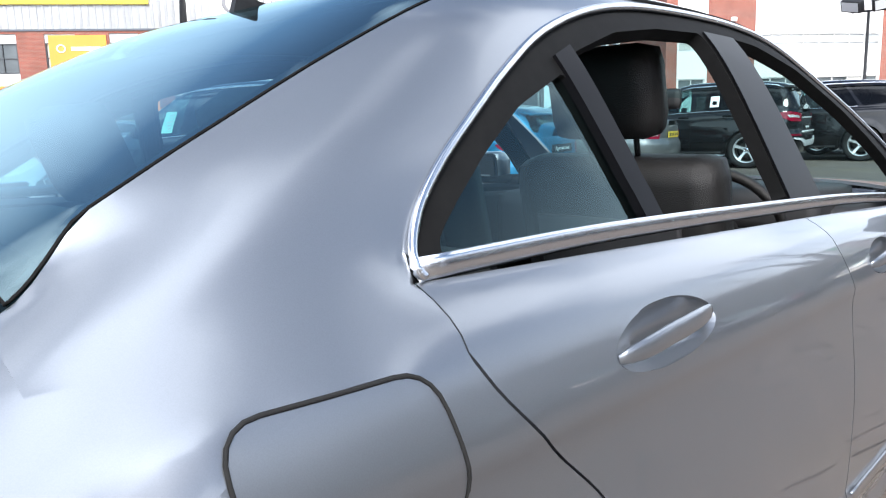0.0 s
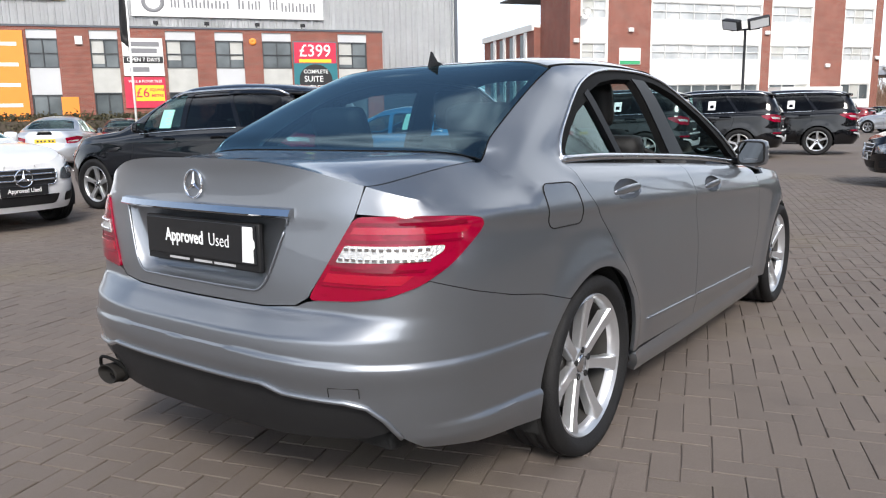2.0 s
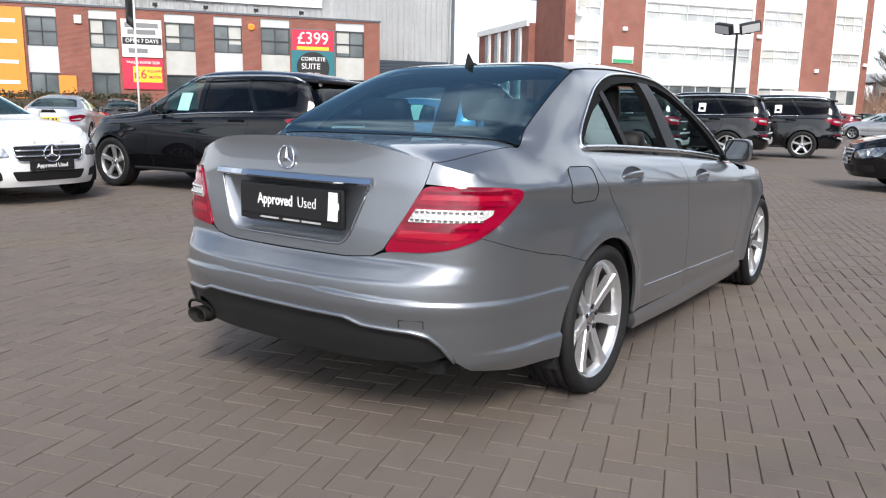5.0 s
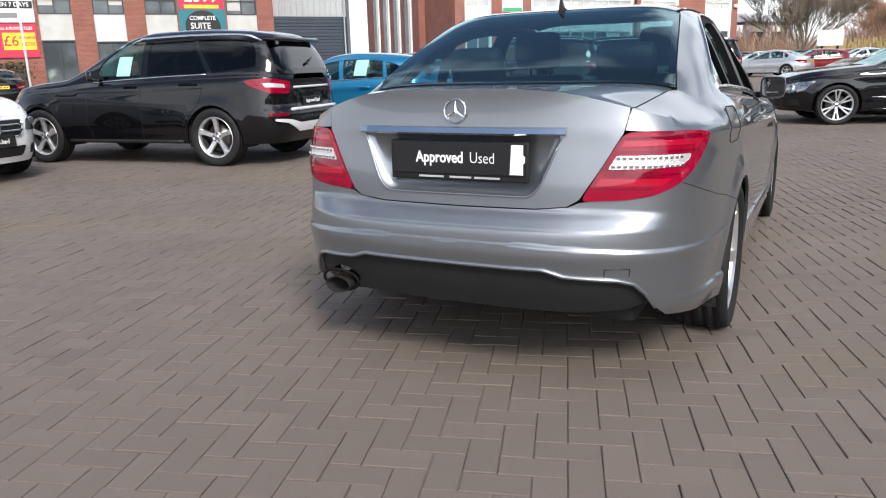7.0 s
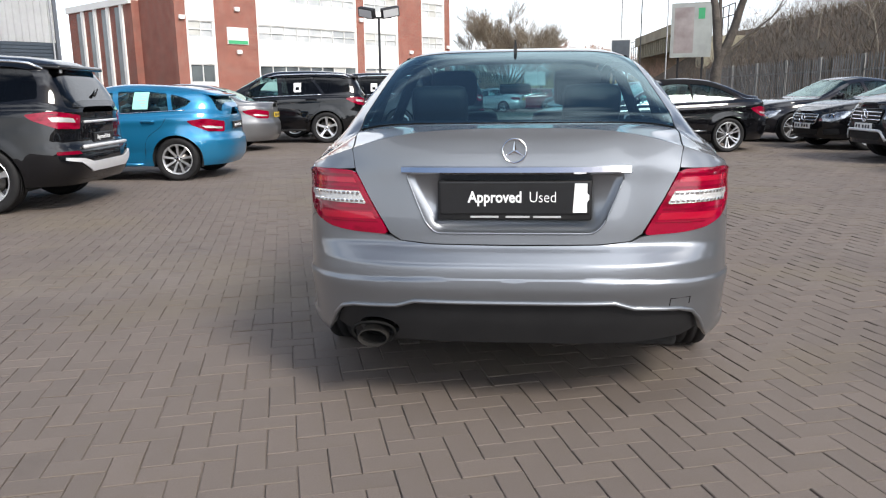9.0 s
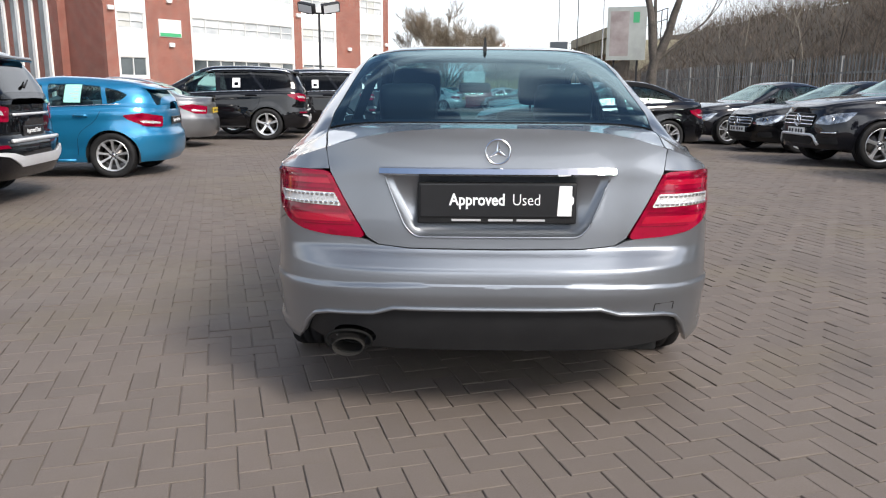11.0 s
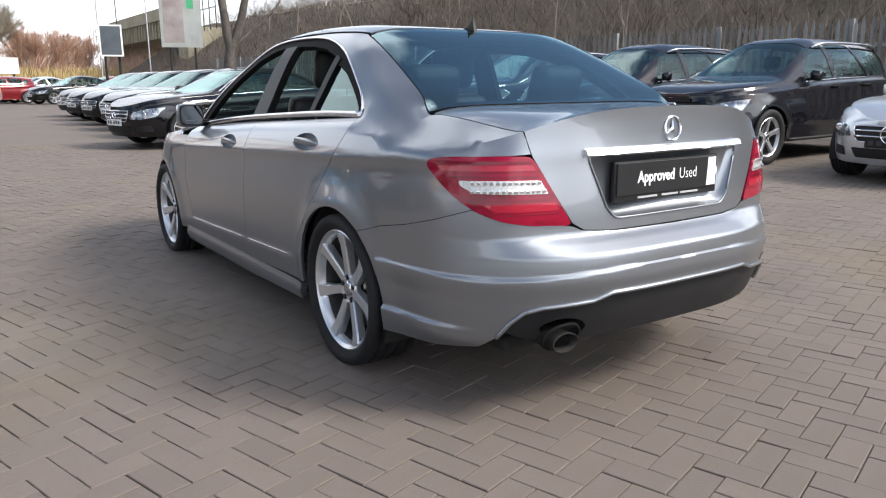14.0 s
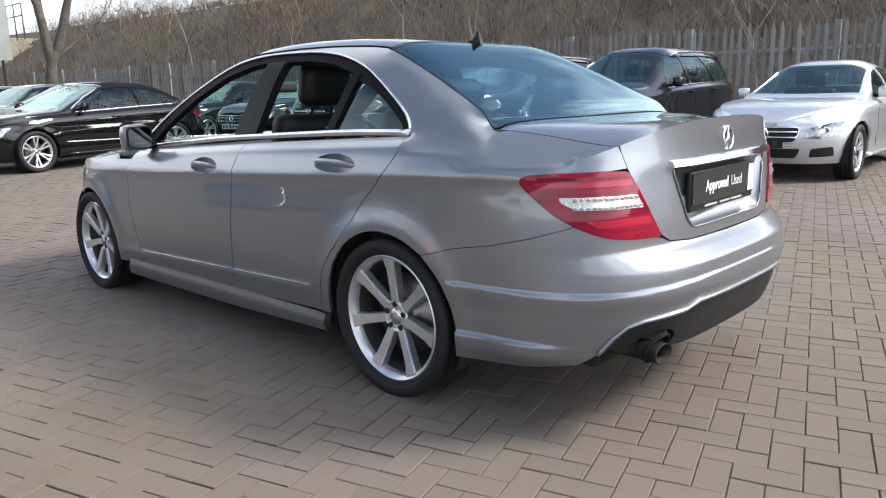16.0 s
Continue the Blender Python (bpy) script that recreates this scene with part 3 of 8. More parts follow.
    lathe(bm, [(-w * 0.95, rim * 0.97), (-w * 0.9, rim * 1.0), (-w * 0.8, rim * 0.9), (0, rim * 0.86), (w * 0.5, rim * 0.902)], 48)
    part("barrel", bm, M_SHADEDALLOY, ob)
    bm = bmesh.new()
    lathe(bm, [(w * 0.56, 0.001), (w * 0.57, hub * 0.42), (w * 0.52, hub * 0.5), (w * 0.45, hub * 0.5)], 28)
    part("hub_cap", bm, M_SATIN, ob)
    for k in range(5):
        a = 2 * math.pi * k / 5 + 0.3
        bm = bmesh.new()
        lathe(bm, [(w * 0.5, 0.001), (w * 0.575, 0.001), (w * 0.575, 0.012), (w * 0.45, 0.013)], 8, m=Matrix.Translation((0, math.cos(a) * hub * 0.74, math.sin(a) * hub * 0.74)))
        part("wheel_bolt", bm, M_PLASTIC, ob)
    bm = bmesh.new()
    lathe(bm, [(-0.02, 0.02), (-0.02, rim * 0.66), (0.004, rim * 0.66), (0.004, rim * 0.30), (w * 0.2, rim * 0.28), (w * 0.2, 0.02)], 36)
    part("brake_disc", bm, M_DISC, ob)
    return ob


def star_badge(parent, m, r):
    """A chrome ring with three slim blades."""
    bm = bmesh.new()
    tube(bm, [(r * math.cos(2 * math.pi * i / 32), r * math.sin(2 * math.pi * i / 32), 0) for i in range(32)], r * 0.085, 8, closed=True, up=(0, 0, 1))
    for k in range(3):
        turn = Matrix.Rotation(2 * math.pi * k / 3, 4, "Z")
        c = bm.verts.new(turn @ Vector((0, 0, r * 0.14)))
        tip = bm.verts.new(turn @ Vector((0, r * 0.97, 0.0)))
        a = bm.verts.new(turn @ Vector((r * 0.15, r * 0.09, 0)))
        b = bm.verts.new(turn @ Vector((-r * 0.15, r * 0.09, 0)))
        bm.faces.new((c, a, tip))
        bm.faces.new((c, tip, b))
    return part("badge", bm, M_CHROME, parent, "plain chrome ring with three blades", smooth=False, matrix=m)


def seat(parent, x, y, z, width=0.5, lean=0.22, rest=True, mat_=None):
    """A car seat facing forwards: cushion, raked back and a headrest on posts, as one part with a headrest below it."""
    mm = mat_ or M_LEATHER
    bm = bmesh.new()
    box(bm, (x - width / 2, y - 0.05, z), (x + width / 2, y + 0.48, z + 0.16), bevel=0.05)
    tilt = Matrix.Translation((x, y - 0.02, z + 0.1)) @ Matrix.Rotation(lean, 4, "X")
    box(bm, (-width / 2, -0.07, 0), (width / 2, 0.07, 0.58), tilt, bevel=0.055)
    back = part("seat", bm, mm, parent)
    bm = bmesh.new()
    box(bm, (-width * 0.36, -0.085, 0.14), (width * 0.36, -0.066, 0.45), tilt, bevel=0.008)
    part("seat_back_panel", bm, M_INTERIOR, back)
    if rest:
        bm = bmesh.new()
        box(bm, (-0.135, -0.06, 0.62), (0.135, 0.05, 0.83), tilt, bevel=0.05)
        for sx in (-0.06, 0.06):
            tube(bm, [tilt @ Vector((sx, 0, 0.55)), tilt @ Vector((sx, 0, 0.65))], 0.007)
        part("headrest", bm, mm, back)
    return back


def mirror_part(parent, body, y, z, sg, material, cap=None):
    """A door mirror: rounded shell, glass facing backwards, foot on the door."""
    x0 = body.xb(y) - 0.03
    bm = bmesh.new()
    box(bm, (0.055, -0.05, -0.075), (0.205, 0.065, 0.07), bevel=0.04)
    for v in bm.verts:
        v.co.y += 0.05 * (v.co.x - 0.06)
        v.co.z *= 1.0 - 0.5 * max(0, v.co.x - 0.14)
    m = Matrix.Diagonal((sg, 1, 1, 1)) @ Matrix.Translation((x0 * 1, y, z))
    bm.transform(m)
    ob = part("door_mirror", bm, material, parent, "door mirror in body colour")
    bm = bmesh.new()
    prism(bm, rounded([(0.068, -0.058), (0.194, -0.052), (0.194, 0.052), (0.068, 0.056)], 0.03), lambda a, b, d: (a, -0.053 + 0.05 * (a - 0.06) - 0.10 * b + d, b), 0.004)
    bm.transform(m)
    part("mirror_glass", bm, M_MIRROR, ob, smooth=False)
    bm = bmesh.new()
    prism(bm, rounded([(0.060, -0.066), (0.201, -0.060), (0.201, 0.060), (0.060, 0.064)], 0.03), lambda a, b, d: (a, -0.048 + 0.05 * (a - 0.06) - 0.06 * b + d, b), 0.008)
    bmesh.ops.recalc_face_normals(bm, faces=bm.faces)
    bm.transform(m)
    part("mirror_bezel", bm, M_PLASTIC, ob, smooth=False)
    bm = bmesh.new()
    tube(bm, [(-0.03, 0.02, -0.05), (0.05, 0.01, -0.05), (0.12, 0.0, -0.045)], [0.03, 0.026, 0.03], 10, flat=(1.3, 0.8))
    bm.transform(m)
    part("mirror_foot", bm, M_GLOSSBLACK, ob)
    return ob


# ---- the grey saloon ----
def hero_relief(p, u):
    y, z = p.y, p.z
    d = 0.0
    line = 0.858 - 0.037 * y
    if -0.95 < y < 2.6:
        t = (line - z) / 0.055
        k = ease(-1.0, -0.7, y) * (1 - ease(2.2, 2.6, y))
        if t > 0:
            d -= 0.010 * t * math.exp(1 - t) * k
    for yc in (0.0, 2.76):
        r = math.hypot(y - yc, z - 0.31)
        if z > 0.2:
            d += 0.017 * math.exp(-((r - 0.36) / 0.065) ** 2) * ease(-0.6, -0.2, y)
    # full corners, and the bumper's ledges
    if y < 0.1:
        full = 0.030 + 0.010 * (1 - ease(0.40, 0.62, z))
        d += full * math.exp(-((u - 0.84) / 0.25) ** 2) * (1 - ease(0.84, 1.0, z)) * ease(0.2, 0.3, z)
    if y < -0.3:
        k = ease(-0.29, -0.35, y)
        zl = 0.505 + 0.022 * (1 - ease(0.20, 0.80, u))
        d += 0.007 * (1 - ease(zl - 0.001, zl + 0.006, z)) * ease(0.42, 0.5, z) * k
        low = ease(-0.80, -0.55, y)
        d += 0.014 * (1 - ease(0.322, 0.336, z)) * low * k
    # ridge along the doors
    zz = 0.372 - 0.027 * (y - 0.5)
    if 0.45 < y < 2.45:
        k = ease(0.45, 0.55, y) * (1 - ease(2.35, 2.45, y))
        d += 0.007 * (1 - ease(zz - 0.004, zz + 0.006, z)) * ease(zz - 0.09, zz - 0.01, z) * k
    return d


def deck_fall(x, y):
    """How far the deck falls away from its middle: late and steep beside the screen, early and round at the tail."""
    k = ease(-0.42, -0.85, y)
    return (0.14 + 0.03 * k) * (abs(x) / 0.83) ** (7 - 4 * k)


HERO_TAIL = spline((0.18, -0.93), (0.26, -0.985), (0.36, -1.012), (0.44, -1.026), (0.50, -1.033), (0.54, -1.032), (0.572, -1.029), (0.579, -1.026), (0.586, -1.018), (0.61, -0.990), (0.642, -0.955), (0.70, -0.953), (0.80, -0.946), (0.90, -0.938), (0.965, -0.934), (1.0, -0.934), (1.04, -0.938))


def corner_flush(u, z):
    """How far the bumper's fullness runs up over the corner, where lamp and bumper lie in one skin."""
    return 0.88 * max(0.0, HERO_TAIL(z) + 1.030) * ease(0.46, 0.84, u) * ease(0.52, 0.56, z) * (1 - 0.6 * ease(0.74, 0.98, z))


HERO = Body(
    wz=spline((0.12, 0.80), (0.18, 0.838), (0.25, 0.852), (0.35, 0.863), (0.5, 0.873), (0.66, 0.878), (0.78, 0.878), (0.86, 0.872), (0.92, 0.853), (0.96, 0.832), (1.0, 0.80), (1.05, 0.765)),
    yr=HERO_TAIL,
    yf=spline((0.2, 3.52), (0.4, 3.56), (0.6, 3.55), (0.8, 3.46), (0.95, 3.3)),
    zb=spline((-0.42, 1.010), (-0.25, 1.014), (0.0, 1.006), (1.0, 0.962), (2.2, 0.905), (2.4, 0.90)),
    zc=spline((-0.42, 1.052), (-0.38, 1.067), (-0.2, 1.162), (0.0, 1.268), (0.18, 1.353), (0.26, 1.381), (0.4, 1.404), (0.7, 1.427), (1.0, 1.435), (1.25, 1.428), (1.4, 1.404), (1.7, 1.302), (2.0, 1.158), (2.3, 0.995), (2.4, 0.955)),
    xb=spline((-0.42, 0.752), (0.0, 0.772), (1.0, 0.778), (1.8, 0.772), (2.4, 0.735)),
    deck=spline((-0.96, 1.046), (-0.93, 1.047), (-0.86, 1.040), (-0.7, 1.038), (-0.5, 1.046), (-0.3, 1.056)),
    hood=spline((2.3, 0.955), (2.6, 0.925), (3.0, 0.875), (3.4, 0.79), (3.56, 0.72)),
    ydeck=-0.40, ycowl=2.36, soft=0.21, relief=hero_relief, tum=0.44, nc=6.5, tail=0.075, fall=deck_fall, flush=corner_flush, soft_top=0.09)

DLO = [(2.24, 0.912), (1.98, 1.098), (1.7, 1.246), (1.45, 1.330), (1.2, 1.364), (0.95, 1.368), (0.7, 1.358), (0.5, 1.330), (0.325, 1.281),
       (0.20, 1.223), (0.096, 1.163), (0.024, 1.118), (-0.027, 1.078), (-0.053, 1.045), (-0.060, 1.022), (-0.053, 1.010)]


def smooth_line(pts, n=4):
    """A Catmull-Rom line through points."""
    out = []
    P = [Vector(p) for p in pts]
    for i in range(len(P) - 1):
        a, b, c, d = P[max(i - 1, 0)], P[i], P[i + 1], P[min(i + 2, len(P) - 1)]
        for j in range(n):
            t = j / n
            q = 0.5 * ((2 * b) + (c - a) * t + (2 * a - 5 * b + 4 * c - d) * t * t + (3 * b - a - 3 * c + d) * t ** 3)
            out.append(tuple(q))
    out.append(tuple(P[-1]))
    return out


DLO_LINE = smooth_line(DLO, 4)


def steps(a, b, h=0.025):
    k = max(1, int(round(abs(b - a) / h)))
    return [a + (b - a) * i / k for i in range(k + 1)]


def grow(poly, d):
    """The closed outline moved outwards by d (inwards for negative d)."""
    n = len(poly)
    area = sum(poly[i - 1][0] * poly[i][1] - poly[i][0] * poly[i - 1][1] for i in range(n))
    sg = 1 if area > 0 else -1
    out = []
    for i in range(n):
        a, b, c = Vector(poly[i - 1]), Vector(poly[i]), Vector(poly[(i + 1) % n])
        t = (c - a)
        t = t.normalized() if t.length > 1e-9 else Vector((1, 0))
        out.append((b.x + t.y * d * sg, b.y - t.x * d * sg))
    return out


def hero_car(root):
    B = HERO
    GAP = 0.0022
    lamp = [(0.596, 0.897), (0.528, 0.79), (0.454, 0.670), (0.60, 0.678), (0.70, 0.692), (0.79, 0.722), (0.87, 0.770), (0.925, 0.820), (0.955, 0.852), (0.964, 0.870), (0.952, 0.885), (0.915, 0.892), (0.85, 0.896), (0.70, 0.899)]
    lamp = rounded(lamp, 0.025, 3)
    lamp_gap = grow(lamp, 0.003)
    ztop = lambda u: B.zsh(u)
    # door and panel outlines, side view
    seam_r = smooth_line([(-0.066, B.zb(-0.066) - 0.055), (-0.036, 0.905), (0.030, 0.835), (0.105, 0.765), (0.165, 0.690), (0.27, 0.580), (0.365, 0.475), (0.41, 0.38), (0.42, 0.27)], 4)
    seam_b = smooth_line([(1.03, B.zb(1.03) - 0.055), (1.055, 0.8), (1.085, 0.6), (1.11, 0.4), (1.125, 0.255)], 4)
    seam_f = smooth_line([(2.17, B.zb(2.17) - 0.055), (2.19, 0.75), (2.19, 0.55), (2.15, 0.4), (2.12, 0.24)], 4)
    bump_seam = [(B.uy(y, z), z) for y, z in ((-0.64, 0.690), (-0.50, 0.655), (-0.35, 0.630), (-0.212, 0.5925))]

    # --- bumper ---
    rear_arch = arch(B, 0.0, 0.31, 0.350, 0.235, 30)
    cut = [p for p in rear_arch if p[0] < B.uy(-0.225, 0.57)]
    lampbot = [p for p in lamp if p[1] < 0.80]
    lampbot.sort()
    lampbot = [(u, z - 0.0020) for u, z in lampbot if 0.47 < u < 0.80]
    diff_top = [(0.0, 0.446), (0.355, 0.446), (0.425, 0.424), (0.60, 0.412), (0.655, 0.398), (0.695, 0.362), (0.735, 0.305), (0.79, 0.262)]
    bump = [(0.0, 0.6355), (0.30, 0.638), (0.415, 0.6490), (0.449, 0.6640)] + lampbot + [(0.813, 0.7300)] + [(u, z - 0.0012) for u, z in bump_seam] + cut + [(B.uy(-0.36, 0.236), 0.236), (B.uy(-0.6, 0.240), 0.240)] + diff_top[::-1]
    bm = bmesh.new()
    patch(bm, B.low, bump, (0.022, 0.0065), mirror="both")
    finish(bm, 0.02, out=(0, 0, 0.45))
    bumper = part("rear_bumper", bm, M_SILVER, root)
    bm = bmesh.new()
    tube(bm, [B.out(u, z, 0.003) for u, z in dens(diff_top[:-1][::-1], 0.02, False)] + [Vector((-q.x, q.y, q.z)) for q in [B.out(u, z, 0.003) for u, z in dens(diff_top[:-1], 0.02, False)]][1:], 0.0075, 8)
    part("diffuser_surround", bm, M_SILVER, bumper)
    bm = bmesh.new()
    for a, b in (((0.56, 0.452), (0.64, 0.452)), ((0.64, 0.452), (0.64, 0.425)), ((0.56, 0.452), (0.56, 0.425))):
        tube(bm, [B.out(a[0], a[1], 0.0), B.out(b[0], b[1], 0.0)], 0.0018, 5)
    part("tow_eye_cover_edge", bm, M_GAP, bumper)
    # diffuser
    bm = bmesh.new()
    dl = [(0.0, 0.443), (0.353, 0.443), (0.423, 0.421), (0.598, 0.409), (0.652, 0.395), (0.690, 0.36), (0.712, 0.315), (0.64, 0.285), (0.4, 0.275), (0.0, 0.275)]
    hole = [(0.515 + 0.085 * math.cos(t), 0.322 + 0.040 * math.sin(t)) for t in (2 * math.pi * i / 24 for i in range(24))]
    patch(bm, lambda u, z: B.out(u, z, -0.014 - 0.10 * max(0, 0.36 - z)), dl, (0.025, 0.02))
    hole2 = [(u, max(z, 0.283)) for u, z in hole]
    patch(bm, lambda u, z: B.out(u, z, -0.014 - 0.10 * max(0, 0.36 - z)), dl, (0.025, 0.02), holes=[hole2], mirror=True)
    finish(bm, 0.03, out=(0, 0, 0.45))
    dif = part("diffuser", bm, M_PLASTIC, root, "matt black lower bumper insert")
    bm = bmesh.new()
    ring = [(-0.515 + 0.080 * math.cos(t), -0.968 + 0.02 * math.cos(t) ** 2 + 0.03 * max(0, -math.sin(t)), 0.306 + 0.045 * math.sin(t)) for t in (2 * math.pi * i / 36 for i in range(36))]
    tube(bm, ring, 0.006, 8, closed=True, up=(0, 1, 0))
    part("exhaust_surround", bm, M_SEAL, dif)
    bm = bmesh.new()
    rings = []
    for y, k in ((-0.70, 0.9), (-0.978, 1.0), (-0.986, 0.99), (-0.986, 0.92), (-0.80, 0.88)):
        rings.append([bm.verts.new((-0.515 + 0.057 * k * math.cos(t), y + 0.012, 0.290 + 0.033 * k * math.sin(t))) for t in (2 * math.pi * i / 32 for i in range(32))])
    for a, b in zip(rings, rings[1:]):
        for j in range(32):
            bm.faces.new((a[j], a[(j + 1) % 32], b[(j + 1) % 32], b[j]))
    bm.faces.new(rings[-1])
    part("exhaust_tip", bm, mat("sooty_steel", (0.014, 0.013, 0.012), 0.8, 0.0, spec=0.2, vary=0.5, vary_scale=30, dark=(0.02, 0.018, 0.016)), root, "sooty oval steel exhaust tip")
    # underside
    bm = bmesh.new()
    box(bm, (-0.62, -0.78, 0.22), (0.62, 3.35, 0.28), bevel=0.02)
    part("underbody", bm, M_LINER, root)

    # --- quarter panels: side, shoulder, rear pillar, deck edge in one skin ---
    corner = B.low(0.625, B.zsh(0.625))
    lid_edge = lambda y: corner.x + (0.648 - corner.x) * ease(corner.y - 0.06, -0.42, y)       # half width of the lid, from above
    for sg in (1, -1):
        bm = bmesh.new()
        ydk = B.ydeck
        shoulder = [(B.uy(y, B.zsh(B.uy(y, 0.95))), B.zsh(B.uy(y, 0.95))) for y in steps(-0.066, ydk, 0.025)]
        u_dk = shoulder[-1][0]
        u_lid = 0.628
        rear_top = [(u, ztop(u)) for u in steps(u_dk, u_lid, 0.025)][1:]
        inner = [(0.613, 0.950), (0.5985, 0.906)]
        lamp_u = [p for p in lamp_gap[::-1] if (p[0] > 0.625 and p[1] > 0.878) or (p[0] > 0.80 and p[1] > 0.725)]
        up_arch = [p for p in rear_arch if p[0] > B.uy(-0.195, 0.6)]
        seam = [(B.uy(y, z) - GAP, z) for y, z in seam_r]
        # the arch runs from its front foot to its rear foot
        af = [p for p in up_arch]
        ring = seam + [p for p in af if p[1] > 0.272] + [(u, z + 0.0012) for u, z in bump_seam[::-1]] + lamp_u[::-1] + inner[::-1] + rear_top[::-1] + shoulder[::-1][:-1]
        holes = []
        if sg > 0:
            flap = rounded([(B.uy(-0.312, 0.955), 0.955), (B.uy(-0.120, 0.95), 0.951), (B.uy(-0.096, 0.82), 0.822), (B.uy(-0.304, 0.82), 0.822)], 0.035, 5)
            holes = [grow(flap, 0.0042)]
        patch(bm, B.low, ring, (0.018, 0.010), holes=holes, mirror=sg < 0)
        # shoulder strip
        ys = steps(-0.066, ydk, 0.025)
        sring = [(y, 0.0) for y in ys] + [(ydk, q / 4) for q in range(1, 4)] + [(y, 1.0) for y in ys[::-1]] + [(-0.066, q / 4) for q in range(3, 0, -1)]
        patch(bm, B.strip, sring, (0.025, 0.25), mirror=sg < 0)
        # pillar, roof rail and windscreen pillar round the side windows
        edge_screen = smooth_line([(-0.40, 0.664), (-0.36, 0.657), (-0.28, 0.640), (-0.1, 0.611), (0.1, 0.580), (0.25, 0.556)], 4)
        roof_e = [(0.27, 0.548), (0.5, 0.546), (0.8, 0.542), (1.1, 0.538), (1.35, 0.528)]
        front_e = smooth_line([(1.40, 0.528), (1.7, 0.565), (2.0, 0.612), (2.30, 0.660), (2.36, 0.672)], 3)
        top_edge = [(y, B.px(y, x)) for y, x in edge_screen + roof_e + front_e]
        dlo = [(y, B.pz(y, z)) for y, z in grow(DLO_LINE + [(0.3, 0.99), (2.0, 0.91)], 0.004)[:len(DLO_LINE)]]
        first = [(y, 0.0) for y in steps(-0.066, ydk, 0.025)]
        pd = B.px(ydk, 0.664)
        close = [(ydk, pd * q / 6) for q in range(1, 6)]
        cring = first + close + top_edge + [(2.36, B.px(2.36, 0.672) * 0.5), (2.36, 0.0), (2.24, 0.0)] + [p for p in dlo if p[1] > 0.0] + [(-0.064, 0.015)]
        patch(bm, B.cab, cring, (0.025, 0.02), mirror=sg < 0)
        # deck edge between lid and side
        sec = [B.strip(ydk, q / 4) for q in range(0, 4)] + [B.cab(ydk, pd * q / 6) for q in range(0, 7)]
        border = [(p.x, p.y) for p in sec]
        outl = [B.low(u, z) for u, z in rear_top]
        tring = border[::-1][:-1] + [(p.x, p.y) for p in [B.low(*shoulder[-1])] + outl]
        last = outl[-1]
        tring = tring + [(lid_edge(y) + 0.003, y) for y in steps(last.y + 0.03, ydk - 0.03, 0.03)]
        patch(bm, lambda x, y: Vector((x, y, B.top(x, y))), tring, (0.025, 0.025), mirror=sg < 0)
        bmesh.ops.remove_doubles(bm, verts=bm.verts, dist=0.0025)
        relax(bm, lambda c: ease(-0.85, -0.60, c.y) * (1 - ease(0.02, 0.22, c.y)) * (1 - ease(1.20, 1.30, c.z)) * ease(0.90 + 0.05 * ease(-0.40, -0.34, c.y), 0.99, c.z), 90)
        relax(bm, lambda c: (1 - ease(-0.50, -0.40, c.y)) * ease(0.92, 0.96, c.z), 12)
        finish(bm, 0.014, out=(0, 0.2, 0.6))
        quarter = part("quarter_panel", bm, M_SILVER, root)
        if sg > 0:
            bm = bmesh.new()
            patch(bm, B.low, flap, (0.018, 0.010))
            finish(bm, 0.012, out=(0, 0, 0.6))
            part("fuel_flap", bm, M_SILVER, quarter)
            # dark tube along the flap's edge, drawn for the shaded gap
            bm = bmesh.new()
            tube(bm, [B.out(u, z, 0.0004) for u, z in dens(grow(flap, 0.0021), 0.012)], 0.0021, 6, closed=True)
            part("flap_seam", bm, M_GAP, quarter)
    # --- doors ---
    for sg in (1, -1):
        for name, ra, rb, hy, hz in (("rear_door", seam_r, seam_b, 0.276, 0.906), ("front_door", seam_b, seam_f, 1.325, 0.858)):
            bm = bmesh.new()
            y0, y1 = ra[0][0], rb[0][0]
            a = [(B.uy(y, z) + GAP, z) for y, z in ra]
            b = [(B.uy(y, z) - GAP, z) for y, z in rb]
            z0 = 0.262
            ys = steps(y0 + GAP, y1 - GAP, 0.025)
            topl = [(B.uy(y, B.zb(y) - B.sh), B.zb(y) - B.sh) for y in ys]
            ring = topl[:-1] + b + a[::-1][:-1]
            u0 = B.uy(hy, hz)
            cup = [(u0 + 0.130 * math.cos(t) * (1 - 0.10 * math.sin(t)), hz - 0.004 + 0.036 * math.sin(t)) for t in (2 * math.pi * i / 48 for i in range(48))]
            patch(bm, B.low, ring, (0.020, 0.010), holes=[cup], mirror=sg < 0)
            sring = [(y, 0.0) for y in ys] + [(ys[-1], q / 4) for q in range(1, 4)] + [(y, 1.0) for y in ys[::-1]] + [(ys[0], q / 4) for q in range(3, 0, -1)]
            patch(bm, B.strip, sring, (0.025, 0.25), mirror=sg < 0)
            finish(bm, 0.016, out=(0, 1.2, 0.6))
            door = part(name, bm, M_SILVER, root)
            # handle: scooped cup with a bar across
            u0 = B.uy(hy, hz)
            bm = bmesh.new()
            patch(bm, lambda u, z: B.out(u, z, -0.034 * max(0.0, 1 - ((u - u0) / 0.132) ** 2 - ((z - hz + 0.004) / 0.0368) ** 2) ** 0.7), cup, (0.008, 0.005), mirror=sg < 0)
            finish(bm, 0, out=(0, hy, 0.9))
            part("handle_cup", bm, M_SILVER, door)
            bm = bmesh.new()
